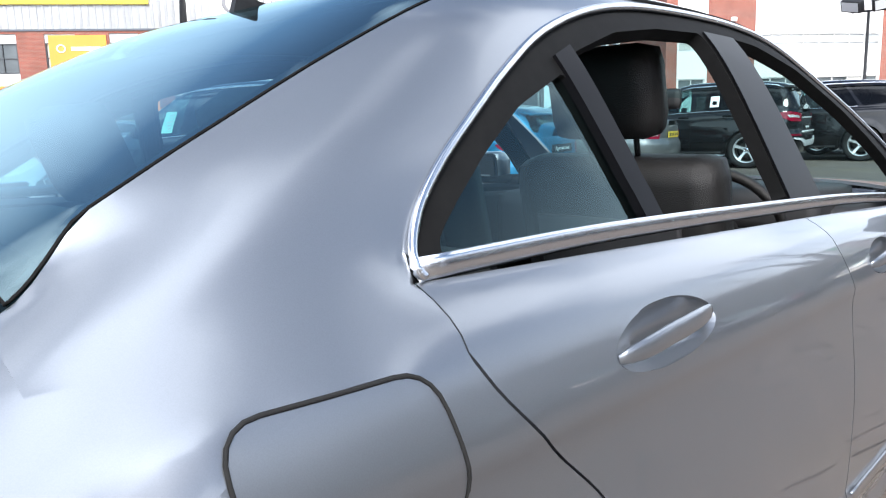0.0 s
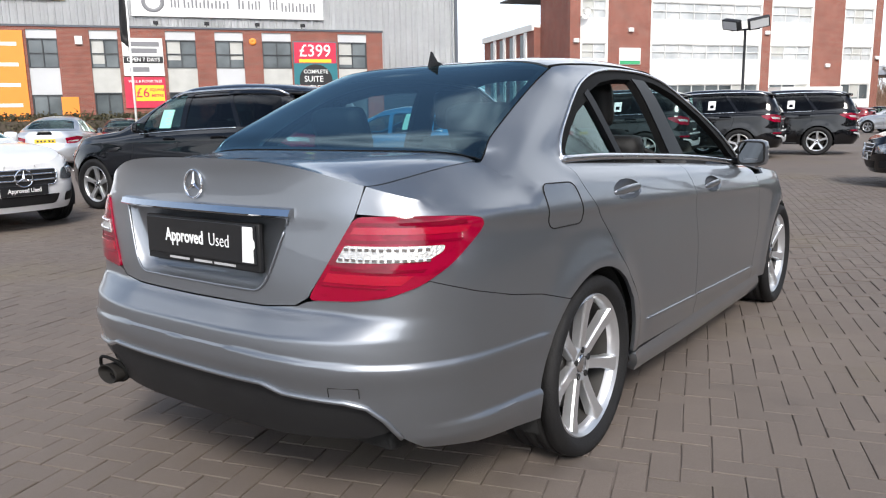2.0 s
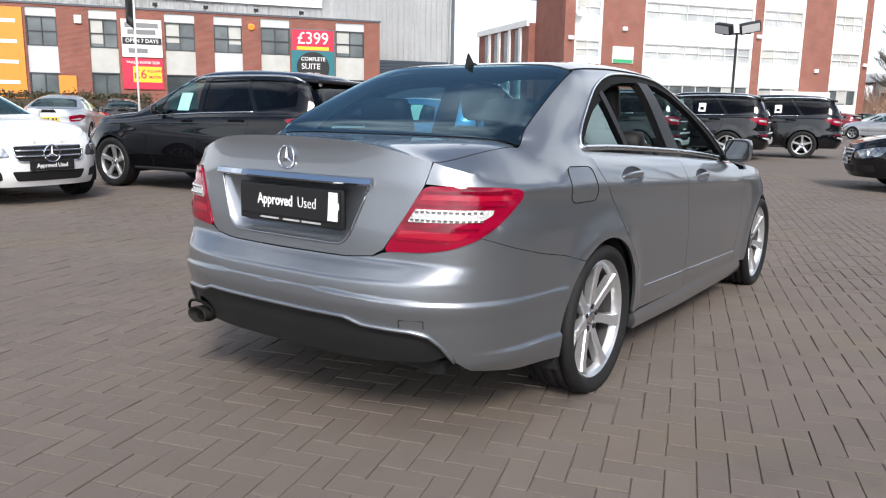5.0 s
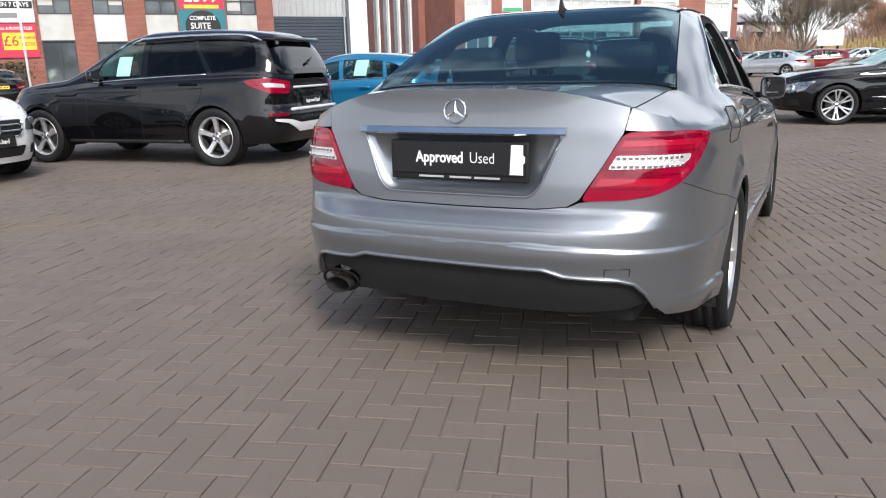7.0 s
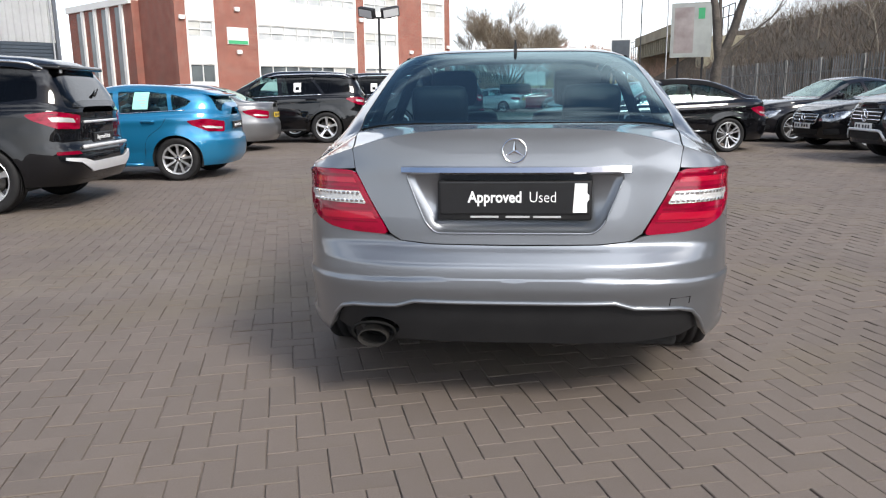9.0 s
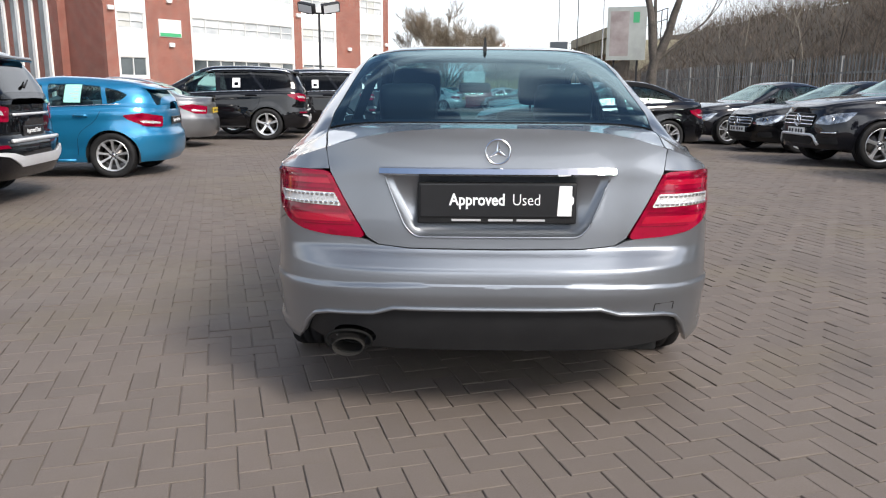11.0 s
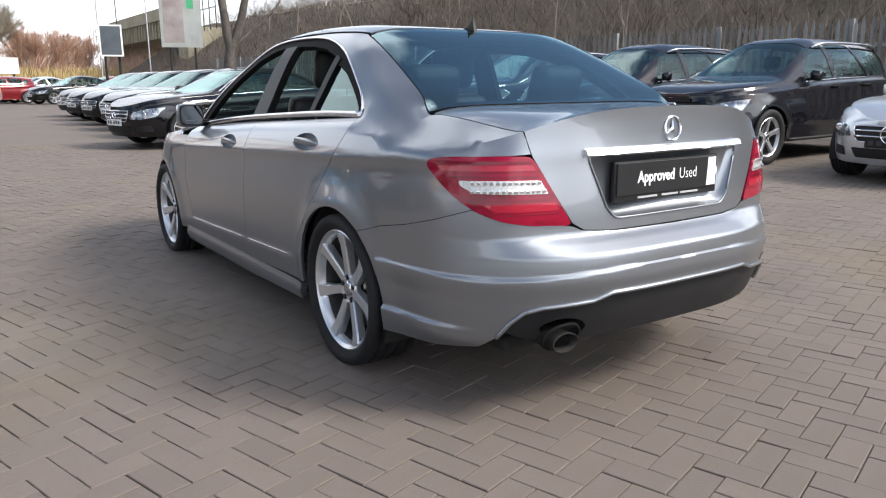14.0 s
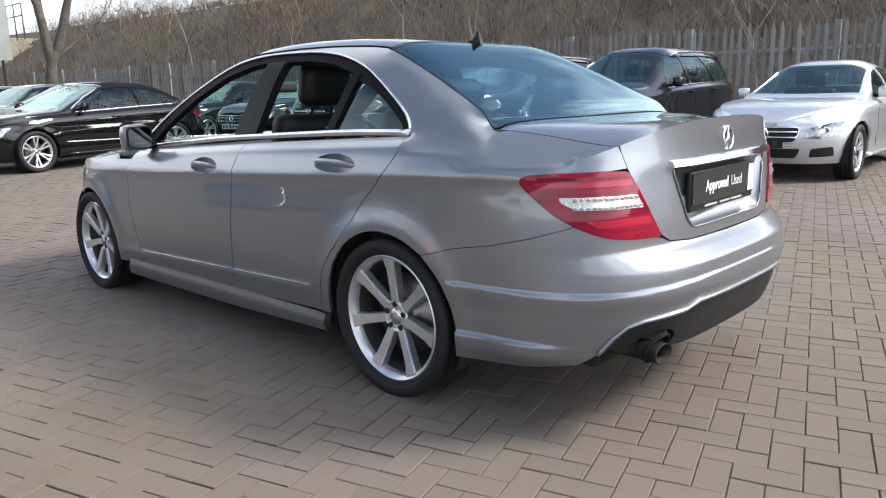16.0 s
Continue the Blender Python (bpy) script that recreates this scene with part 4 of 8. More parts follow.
            pts = [B.out(u0 - 0.126 + 0.252 * i / 16, hz - 0.010 + 0.008 * (i / 16), -0.002 + 0.014 * (1 - (2 * i / 16 - 1) ** 4)) for i in range(17)]
            pts = [Vector((q.x * sg, q.y, q.z)) for q in pts]
            tube(bm, pts, [0.006 + 0.0085 * (1 - (2 * i / 16 - 1) ** 4) for i in range(17)], 14, flat=(0.45, 1.0))
            part("door_handle", bm, M_SILVER, door)
        # added beads stand in for the door ridge's edge catching light
        for name_, ya_, yb_ in (("side_moulding", 0.50, 1.10), ("side_moulding", 1.14, 2.12)):
            bm = bmesh.new()
            tube(bm, [(sg * p_.x, p_.y, p_.z) for p_ in (B.out(B.uy(y, 0.372 - 0.027 * (y - 0.5)), 0.372 - 0.027 * (y - 0.5), 0.0015) for y in steps(ya_, yb_, 0.05))], 0.0038, 6)
            part(name_, bm, M_SILVER, root)
        # sill skirt
        bm = bmesh.new()
        ring = B.side([(y, 0.258 - 0.0 * y) for y in steps(0.40, 2.16, 0.04)] + [(2.30, 0.258), (2.36, 0.16)] + [(y, 0.158 + 0.022 * ease(1.4, 0.4, y)) for y in steps(2.3, 0.42, 0.04)])
        patch(bm, lambda u, z: B.out(u, z, 0.012 * ease(0.258, 0.22, z)), ring, (0.03, 0.012), mirror=sg < 0)
        finish(bm, 0.03, out=(0, 1.2, 0.4))
        part("sill_skirt", bm, M_SILVER, root)
        # front wing
        bm = bmesh.new()
        f_arch = arch(B, 2.76, 0.31, 0.345, 0.235, 30)
        sf = [(B.uy(y, z) + GAP, z) for y, z in seam_f]
        ys = steps(2.17 + GAP, 2.36, 0.025)
        topl = [(B.uy(y, B.zb(y) - B.sh), B.zb(y) - B.sh) for y in ys]
        uu = steps(topl[-1][0] + 0.03, B.umax - 0.35, 0.04)
        ft = [(u, B.zsh(u)) for u in uu]
        ring = topl + ft + [(B.umax - 0.35, 0.30), (B.uy(3.15, 0.24), 0.24)] + f_arch + sf[::-1]
        patch(bm, B.low, ring, (0.025, 0.025), mirror=sg < 0)
        finish(bm, 0.012, out=(0, 2.4, 0.5))
        part("front_wing", bm, M_SILVER, root)
        # tail lamp with bands and a clear strip of reflectors
        lampm = grow(lamp, 0.0005)
        bm = bmesh.new()
        patch(bm, lambda u, z: B.out(u, z, 0.006), lampm, (0.012, 0.010), mirror=sg < 0)
        finish(bm, 0.022, out=(0, 0, 0.7))
        tail = part("tail_lamp", bm, M_REDLENS, root, "large red tail lamp with a clear reflector band")
        xin = lambda z: 0.455 + (z - 0.672) * (0.149 / 0.236) + 0.016
        xout = lambda z: float(np.interp(z, [0.678, 0.692, 0.722, 0.772, 0.838, 0.872, 0.895], [0.60, 0.70, 0.79, 0.87, 0.94, 0.966, 0.945])) - 0.02
        for zlo, zhi, mt, off, a, b in ((0.853, 0.871, M_REDGLOW, 0.008, 0.0, 0.93), (0.83, 0.838, M_REDDEEP, 0.0075, 0.0, 0.95), (0.876, 0.884, M_REDDEEP, 0.0075, 0.0, 0.9), (0.724, 0.748, M_REDGLOW, 0.008, 0.0, 0.86), (0.712, 0.716, M_REDDEEP, 0.0075, 0.0, 0.8), (0.756, 0.764, M_REDDEEP, 0.0075, 0, 0.9)):
            bm = bmesh.new()
            ring = [(xin(zlo), zlo), (xin(zlo) + (xout(zlo) - xin(zlo)) * b, zlo), (xin(zhi) + (xout(zhi) - xin(zhi)) * b, zhi), (xin(zhi), zhi)]
            patch(bm, lambda u, z: B.out(u, z, off), ring, (0.02, 0.01), mirror=sg < 0)
            finish(bm, 0.002, out=(0, 0, 0.7))
            part("lens_band", bm, mt, tail)
        bm = bmesh.new()
        ring = rounded([(xin(0.778) + 0.005, 0.778), (0.80, 0.784), (0.845, 0.806), (0.85, 0.823), (xin(0.823) + 0.005, 0.823)], 0.008)
        patch(bm, lambda u, z: B.out(u, z, 0.0085), ring, (0.02, 0.01), mirror=sg < 0)
        finish(bm, 0.003, out=(0, 0, 0.7))
        clear = part("clear_band", bm, M_CLEARLAMP, tail, "clear band of small square reflectors")
        for row in (0.788, 0.815):
            for i in range(13):
                u = xin(row) + 0.016 + i * 0.0205
                if u > 0.815:
                    continue
                bm = bmesh.new()
                box(bm, (-0.0065, -0.004, -0.005), (0.0065, 0.003, 0.005), bevel=0.002)
                q, q2 = B.out(u, row, 0.009), B.out(u + 0.01, row, 0.009)
                ang = math.atan2(q2.y - q.y, q2.x - q.x)
                bm.transform(Matrix.Diagonal((sg, 1, 1, 1)) @ Matrix.Translation(q) @ Matrix.Rotation(ang, 4, "Z"))
                part("reflector_cell", bm, M_CHROME, clear, smooth=False)
    # --- boot lid ---
    lid_u = [(0.0, 0.640), (0.30, 0.642), (0.41, 0.652), (0.4505, 0.676), (0.5245, 0.79), (0.592, 0.897), (0.607, 0.940)]
    u_e = 0.622
    topc = [(u, ztop(u)) for u in steps(u_e, 0.0, 0.025)]
    rec = rounded([(0.393, 0.896), (-0.393, 0.896), (-0.315, 0.714), (-0.280, 0.680), (0.280, 0.680), (0.315, 0.714)], 0.03, 5)
    def lidf(u, z):
        p = B.low(abs(u), z)
        return Vector((p.x if u >= 0 else -p.x, p.y, p.z))
    ring = lid_u + topc[:-1]
    full = ring + [(0.0, ztop(0.0))] + [(-u, z) for u, z in ring[::-1] if u > 1e-6]
    bm = bmesh.new()
    patch(bm, lidf, full, (0.02, 0.02), holes=[rec])
    # top of the lid
    outl = [B.low(u, z) for u, z in topc]
    le = [(lid_edge(y) - 0.003, y) for y in steps(outl[0].y + 0.03, B.ydeck + 0.005, 0.03)]
    half = [(p.x, p.y) for p in outl[::-1]][1:] + le
    front = [(x, B.ydeck + 0.02) for x in steps(0.6, 0.0, 0.05)]
    tr = [(0.0, outl[-1].y)] + half + front
    tr = tr + [(-x, y) for x, y in tr[::-1] if abs(x) > 1e-6]
    patch(bm, lambda x, y: Vector((x, y, B.top(x, y))), tr, (0.025, 0.025))
    finish(bm, 0.016, out=(0, 0, 0.7))
    lid = part("boot_lid", bm, M_SILVER, root)
    # recess pocket
    bm = bmesh.new()
    def pocket(u, z, d):
        p = lidf(u, z)
        return Vector((p.x, p.y + d, p.z))
    rr = dens(rec, 0.03)
    back = [((u * 0.93), 0.79 + (z - 0.79) * 0.88) for u, z in rr]
    v0 = [bm.verts.new(pocket(u, z, 0.0)) for u, z in rr]
    v1 = [bm.verts.new((u, -0.905, z)) for u, z in back]
    n = len(rr)
    for i in range(n):
        bm.faces.new((v0[i], v0[(i + 1) % n], v1[(i + 1) % n], v1[i]))
    bm.faces.new(v1)
    part("plate_recess", bm, M_SILVER, lid, smooth=True)
    bm = bmesh.new()
    tube(bm, [lidf(u, z) + Vector((0, -0.002, 0)) for u, z in dens(rec, 0.02) if z < 0.894], 0.004, 6)
    part("recess_edge", bm, M_SILVER, lid)
    # chrome strip
    bm = bmesh.new()
    secs = []
    for i in range(25):
        x = -0.402 + 0.804 * i / 24
        y = B.low(abs(x), 0.905).y
        secs.append([bm.verts.new((x, y + a, z)) for a, z in ((0.0, 0.917), (-0.014, 0.913), (-0.022, 0.896), (-0.013, 0.889), (0.012, 0.890))])
    for a, b in zip(secs, secs[1:]):
        for j in range(5):
            bm.faces.new((a[j], a[(j + 1) % 5], b[(j + 1) % 5], b[j]))
    bm.faces.new(secs[0]); bm.faces.new(secs[-1][::-1])
    bmesh.ops.recalc_face_normals(bm, faces=bm.faces)
    part("chrome_strip", bm, M_CHROME, lid, smooth=False)
    star_badge(lid, Matrix.Translation((0.0, B.low(0, 0.970).y - 0.006, 0.970)) @ Matrix.Rotation(radians(86), 4, "X"), 0.041)
    # plate holder
    bm = bmesh.new()
    box(bm, (-0.272, -0.930, 0.724), (0.272, -0.912, 0.866), bevel=0.006)
    holder = part("plate_holder", bm, M_PLASTIC, lid, "black dealer plate holder")
    bm = bmesh.new()
    box(bm, (-0.262, -0.936, 0.748), (0.262, -0.929, 0.860), bevel=0.002)
    part("show_plate", bm, M_PLATEBLACK, holder, "black show plate lettered in white", smooth=False)
    up = Matrix.Rotation(radians(90), 4, "X")
    words("plate_lettering", "Approved", 0.056, M_WHITEPRINT, holder, Matrix.Translation((-0.068, -0.9368, 0.806)) @ up @ Matrix.Diagonal((0.84, 1, 1, 1)), 0.0012, "bold white lettering")
    words("plate_lettering", "Used", 0.056, M_WHITEPRINT, holder, Matrix.Translation((0.100, -0.9368, 0.806)) @ up @ Matrix.Diagonal((0.84, 1, 1, 1)), -0.0006, "thin white lettering")
    bm = bmesh.new()
    prism(bm, [(0.205, 0.753), (0.254, 0.753), (0.254, 0.790), (0.261, 0.797), (0.261, 0.815), (0.254, 0.822), (0.254, 0.856), (0.211, 0.856)], lambda a, b, d: (a, -0.9366 - d, b), 0.0015)
    part("plate_band", bm, M_WHITEPRINT, holder, "white end band of the show plate", smooth=False)
    for a, b in ((-0.155, -0.055), (-0.03, 0.055), (0.068, 0.165)):
        bm = bmesh.new()
        box(bm, (a, -0.9318, 0.7330), (b, -0.9295, 0.7400))
        part("printed_bar", bm, M_GREYPRINT, holder, smooth=False)
    # --- roof, screens ---
    edge_screen = smooth_line([(-0.379, 0.655), (-0.345, 0.650), (-0.28, 0.636), (-0.1, 0.607), (0.1, 0.576), (0.240, 0.553)], 4)
    scr = [(y, B.px(y, x)) for y, x in edge_screen]
    bow = lambda y, x: y
    pr = scr[-1][1]
    topl = [(0.235 + 0.026 * (1 - ((k - 6) / 6) ** 2), pr + (2 - 2 * pr) * k / 12) for k in range(1, 12)]
    pb = scr[0][1]
    botl = [(-0.375 - 0.006 * (1 - ((k - 6) / 6) ** 2), 2 - pb - (2 - 2 * pb) * k / 12) for k in range(1, 12)]
    sring = scr + topl + [(y, 2 - p) for y, p in scr[::-1]] + botl
    bm = bmesh.new()
    patch(bm, lambda y, p: B.cabout(y, p, 0.001), sring, (0.03, 0.03))
    finish(bm, 0.004, out=(0, 0, 0.6))
    screen = part("rear_screen", bm, M_SCREEN, root, "blue-green tinted rear window")
    screen.visible_shadow = False
    bm = bmesh.new()
    ins = grow(sring, -0.028)
    patch(bm, lambda y, p: B.cabout(y, p, -0.005), sring, (0.03, 0.03), holes=[ins])
    part("screen_border", bm, M_GLOSSBLACK, screen)
    bm = bmesh.new()
    tube(bm, [B.cabout(y, p, 0.0) for y, p in dens(sring, 0.03)], 0.0018, 6, closed=True)
    part("screen_seal", bm, M_SEAL, screen)
    roof_e = [(0.272, 0.530), (0.5, 0.534), (0.8, 0.531), (1.1, 0.527), (1.36, 0.517)]
    re = [(y, B.px(y, x)) for y, x in dens(roof_e, 0.03, False)]
    a, b = re[-1][1], re[0][1]
    fr = [(1.36 + 0.03 * (1 - ((k - 6) / 6) ** 2), a + (2 - 2 * a) * k / 12) for k in range(1, 12)]
    bk = [(0.272 + 0.026 * (1 - ((k - 6) / 6) ** 2), 2 - b - (2 - 2 * b) * k / 12) for k in range(1, 12)]
    bm = bmesh.new()
    patch(bm, B.cab, re + fr + [(y, 2 - p) for y, p in re[::-1]] + bk, (0.04, 0.04))
    finish(bm, 0.012, out=(0, 0.7, 0.6))
    roof = part("roof", bm, M_SILVER, root)
    bm = bmesh.new()
    patch(bm, lambda y, p: B.cabout(y, p, -0.03), grow(re + fr + [(y, 2 - p) for y, p in re[::-1]] + bk, -0.01), (0.06, 0.06))
    part("headlining", bm, M_ROOFLINING, roof)
    for sg in (1, -1):
        bm = bmesh.new()
        tube(bm, [(sg * q.x, q.y, q.z - 0.001) for q in (B.cab(y, B.px(y, x)) for y, x in dens([(0.27, 0.540), (0.5, 0.540), (0.8, 0.536), (1.1, 0.532), (1.36, 0.522)], 0.05, False))], 0.006, 6)
        part("roof_joint", bm, M_SEAL, roof)
    # shark fin and high brake lamp
    bm = bmesh.new()
    fin = [(0.172, 0.0), (0.232, 0.0), (0.262, 0.003), (0.226, 0.016), (0.202, 0.050), (0.190, 0.064), (0.183, 0.03)]
    prism(bm, [(y, z) for y, z in fin], lambda a, b, d: (d - 0.008 + (0.004 if b > 0.03 else 0) * (1 if d == 0 else -1), a + 0.06, B.zc(a + 0.06) - 0.003 + b), 0.016)
    bmesh.ops.recalc_face_normals(bm, faces=bm.faces)
    part("antenna_fin", bm, M_PLASTIC, roof, "dark shark-fin aerial", smooth=False)
    # windscreen
    we = smooth_line([(1.41, 0.518), (1.7, 0.555), (2.0, 0.602), (2.28, 0.648)], 4)
    w_r = [(y, B.px(y, x)) for y, x in we]
    a, b = w_r[-1][1], w_r[0][1]
    ring = w_r + [(2.28 + 0.05 * (1 - ((k - 6) / 6) ** 2), a + (2 - 2 * a) * k / 12) for k in range(1, 12)] + [(y, 2 - p) for y, p in w_r[::-1]] + [(1.41 + 0.03 * (1 - ((k - 6) / 6) ** 2), 2 - b - (2 - 2 * b) * k / 12) for k in range(1, 12)]
    bm = bmesh.new()
    patch(bm, B.cab, ring, (0.05, 0.05))
    finish(bm, 0.005, out=(0, 1, 0.6))
    ws = part("windscreen", bm, M_PANE, root)
    ws.visible_shadow = False
    # --- side windows: frame, openings, pillar trims ---
    belt = [(y, B.zb(y) + 0.006) for y in (0.10, 0.6, 1.2, 1.8)]
    whole = [(y, B.pz(y, z)) for y, z in DLO_LINE] + [(y, 0.006) for y in steps(-0.045, 2.17, 0.05)]
    op_r = rounded([(0.985, 1.005), (0.922, 1.332), (0.72, 1.324), (0.55, 1.303), (0.384, 1.258), (0.455, 1.022)], 0.018, 4)
    op_f = rounded([(1.185, 0.975), (1.086, 1.334), (1.22, 1.328), (1.45, 1.281), (1.7, 1.182), (1.95, 1.040), (2.08, 0.945)], 0.02, 4)
    q_gl = rounded([(0.412, 1.020), (0.338, 1.228), (0.205, 1.180), (0.105, 1.124), (0.032, 1.076), (-0.010, 1.044), (-0.013, 1.026)], 0.014, 4)
    tri = rounded([(2.085, 0.935), (1.985, 1.010), (2.03, 1.0), (2.14, 0.925)], 0.004, 2)
    toP = lambda poly: [(y, B.pz(y, z)) for y, z in dens(poly, 0.03)]
    for sg in (1, -1):
        bm = bmesh.new()
        patch(bm, lambda y, p: B.cabout(y, p, -0.004), whole, (0.025, 0.02), holes=[toP(op_r), toP(op_f), toP(q_gl)], mirror=sg < 0)
        finish(bm, 0.028, out=(0, 1, 0.8))
        frm = part("window_frame", bm, M_SEAL, root, "black window surround")
        bm = bmesh.new()
        line = [B.cabout(y, p, 0.003) for y, p in [(y, B.pz(y, z)) for y, z in DLO_LINE]]
        line = [Vector((q.x * sg, q.y, q.z)) for q in line]
        tube(bm, line, 0.0068, 8, flat=(0.8, 1.0))
        part("chrome_surround", bm, M_SATIN, frm, "bright trim round the side windows")
        bm = bmesh.new()
        ln = [Vector((q.x * sg, q.y, q.z - 0.006)) for q in (B.cabout(y, 0.002, 0.0045) for y in steps(-0.058, 2.2, 0.05))]
        tube(bm, ln, 0.0135, 10, flat=(0.38, 1.0))
        part("belt_trim", bm, M_SATIN, frm)
        bm = bmesh.new()
        pil = [(0.988, 0.992), (0.932, 1.332), (1.084, 1.330), (1.18, 0.982)]
        patch(bm, lambda y, p: B.cabout(y, p, 0.002), toP(pil), (0.03, 0.03), mirror=sg < 0)
        finish(bm, 0.004, out=(0, 1, 0.8))
        part("centre_pillar_trim", bm, M_GLOSSBLACK, frm, "gloss black centre pillar cover")
        bm = bmesh.new()
        patch(bm, lambda y, p: B.cabout(y, p, -0.012), toP(grow(q_gl, 0.008)), (0.03, 0.03), mirror=sg < 0)
        g = part("quarter_light", bm, M_PANE, frm, "fixed rear quarter glass")
        g.visible_shadow = False
        bm = bmesh.new()
        patch(bm, lambda y, p: B.cabout(y, p, 0.0015), toP([(0.408, 1.012), (0.456, 1.012), (0.382, 1.268), (0.330, 1.250)]), (0.02, 0.02), mirror=sg < 0)
        finish(bm, 0.015, out=(0, 1, 0.8))
        part("dividing_bar", bm, M_GLOSSBLACK, frm)
        mirror_part(root, B, 2.03, 0.978, sg, M_SILVER)
        bm = bmesh.new()
        tube(bm, [(sg * 0.70, 0.52, 0.985), (sg * 0.70, 0.52, 1.035)], 0.005, 8)
        part("lock_pin", bm, M_CHROME, root)
        # inner door panel
        bm = bmesh.new()
        box(bm, (sg * 0.70 - 0.03, 0.12, 0.34), (sg * 0.70 + 0.03, 2.2, 0.955), bevel=0.02)
        for v in bm.verts:
            if v.co.z > 0.7:
                v.co.z += (B.zb(v.co.y) - 0.985)
        part("inner_door_trim", bm, M_INTERIOR, root)
    # --- bonnet and nose ---
    bm = bmesh.new()
    ue = steps(B.uy(2.37, 0.88), B.umax, 0.05)
    outl = [B.low(u, B.zsh(u)) for u in ue]
    half = [(p.x - 0.01, p.y) for p in outl if p.y < 3.42] 
    ring = half + [(x, 3.44) for x in steps(half[-1][0] - 0.05, 0.05, 0.06)]
    ring = ring + [(-x, y) for x, y in ring[::-1]]
    patch(bm, lambda x, y: Vector((x, y, B.top(x, y))), ring, (0.05, 0.05))
    finish(bm, 0.012, out=(0, 2.6, 0.4))
    part("bonnet", bm, M_SILVER, root)
    bm = bmesh.new()
    ring = [(B.umax - 0.345, 0.30)] + [(u, B.zsh(u) - 0.004) for u in steps(B.umax - 0.345, B.umax, 0.03)] + [(B.umax, 0.22)] + [(B.umax - 0.345, 0.22)]
    patch(bm, B.low, ring, (0.04, 0.04), mirror="both")
    finish(bm, 0.02, out=(0, 2.6, 0.4))
    part("front_bumper", bm, M_SILVER, root)
    for sg in (1, -1):
        bm = bmesh.new()
        hl = rounded([(B.umax - 0.34, 0.62), (B.umax - 0.75, 0.70), (B.umax - 0.78, 0.755), (B.umax - 0.36, 0.755)], 0.03)
        patch(bm, lambda u, z: B.out(u, z, 0.006), hl, (0.03, 0.03), mirror=sg < 0)
        finish(bm, 0.01, out=(0, 2.6, 0.5))
        part("headlamp", bm, M_HEADLAMP, root)
    # --- cabin ---
    bm = bmesh.new()
    box(bm, (-0.70, -0.32, 0.27), (0.70, 2.4, 0.33))
    box(bm, (-0.70, -0.36, 0.30), (0.70, -0.30, 0.98))
    part("cabin_floor", bm, M_INTERIOR, root, smooth=False)
    bm = bmesh.new()
    box(bm, (-0.62, -0.36, 0.965), (0.62, 0.10, 0.995), bevel=0.01)
    part("parcel_shelf", bm, M_INTERIOR, root)
    bm = bmesh.new()
    box(bm, (-0.68, 1.82, 0.62), (0.68, 2.3, 0.90), bevel=0.06)
    box(bm, (0.16, 1.72, 0.82), (0.60, 2.1, 0.955), bevel=0.04)
    part("dashboard", bm, M_INTERIOR, root)
    bm = bmesh.new()
    c = Matrix.Translation((0.36, 1.62, 0.84)) @ Matrix.Rotation(radians(-68), 4, "X")
    tube(bm, [c @ Vector((0.185 * math.cos(2 * math.pi * i / 40), 0.185 * math.sin(2 * math.pi * i / 40), 0)) for i in range(40)], 0.015, 8, closed=True)
    for a in (0, math.pi, -math.pi / 2):
        tube(bm, [c @ Vector((0, 0, -0.02)), c @ Vector((0.18 * math.cos(a), 0.18 * math.sin(a), 0))], 0.016, 6)
    lathe(bm, [(-0.05, 0.01), (-0.04, 0.06), (0.0, 0.055), (0.006, 0.01)], 20, "z", c)
    part("steering_wheel", bm, M_LEATHER, root)
    for x in (-0.36, 0.36):
        seat(root, x, 1.16, 0.42, 0.52, 0.24)
        seat(root, x, 0.36, 0.34, 0.60, 0.36)
    bm = bmesh.new()
    box(bm, (-0.11, 1.84, 1.20), (0.11, 1.87, 1.27), bevel=0.02)
    part("inner_mirror", bm, M_INTERIOR, root)
    # --- wheels and liners ---
    for sg in (1, -1):
        for y in (0.0, 2.76):
            wheel("wheel", Matrix.Translation((sg * 0.762, y, 0.312)), root, 0.315, 0.247, 0.235, 7, "taper", sg)
            bm = bmesh.new()
            rg = []
            for x in (sg * 0.845, sg * 0.55):
                rg.append([bm.verts.new((x, y + 0.365 * math.cos(t), 0.31 + 0.365 * math.sin(t))) for t in (math.pi * (i / 24 * 1.24 - 0.12) for i in range(25))])
            for j in range(24):
                bm.faces.new((rg[0][j], rg[0][j + 1], rg[1][j + 1], rg[1][j]))
            bm.faces.new(rg[1])
            part("wheel_liner", bm, M_LINER, root)


car_root = thing("saloon_car", "metallic grey saloon with lowered side windows on block paving", "car", pose(0, 0, -0.008, -0.85, 0, 0))
hero_car(car_root)


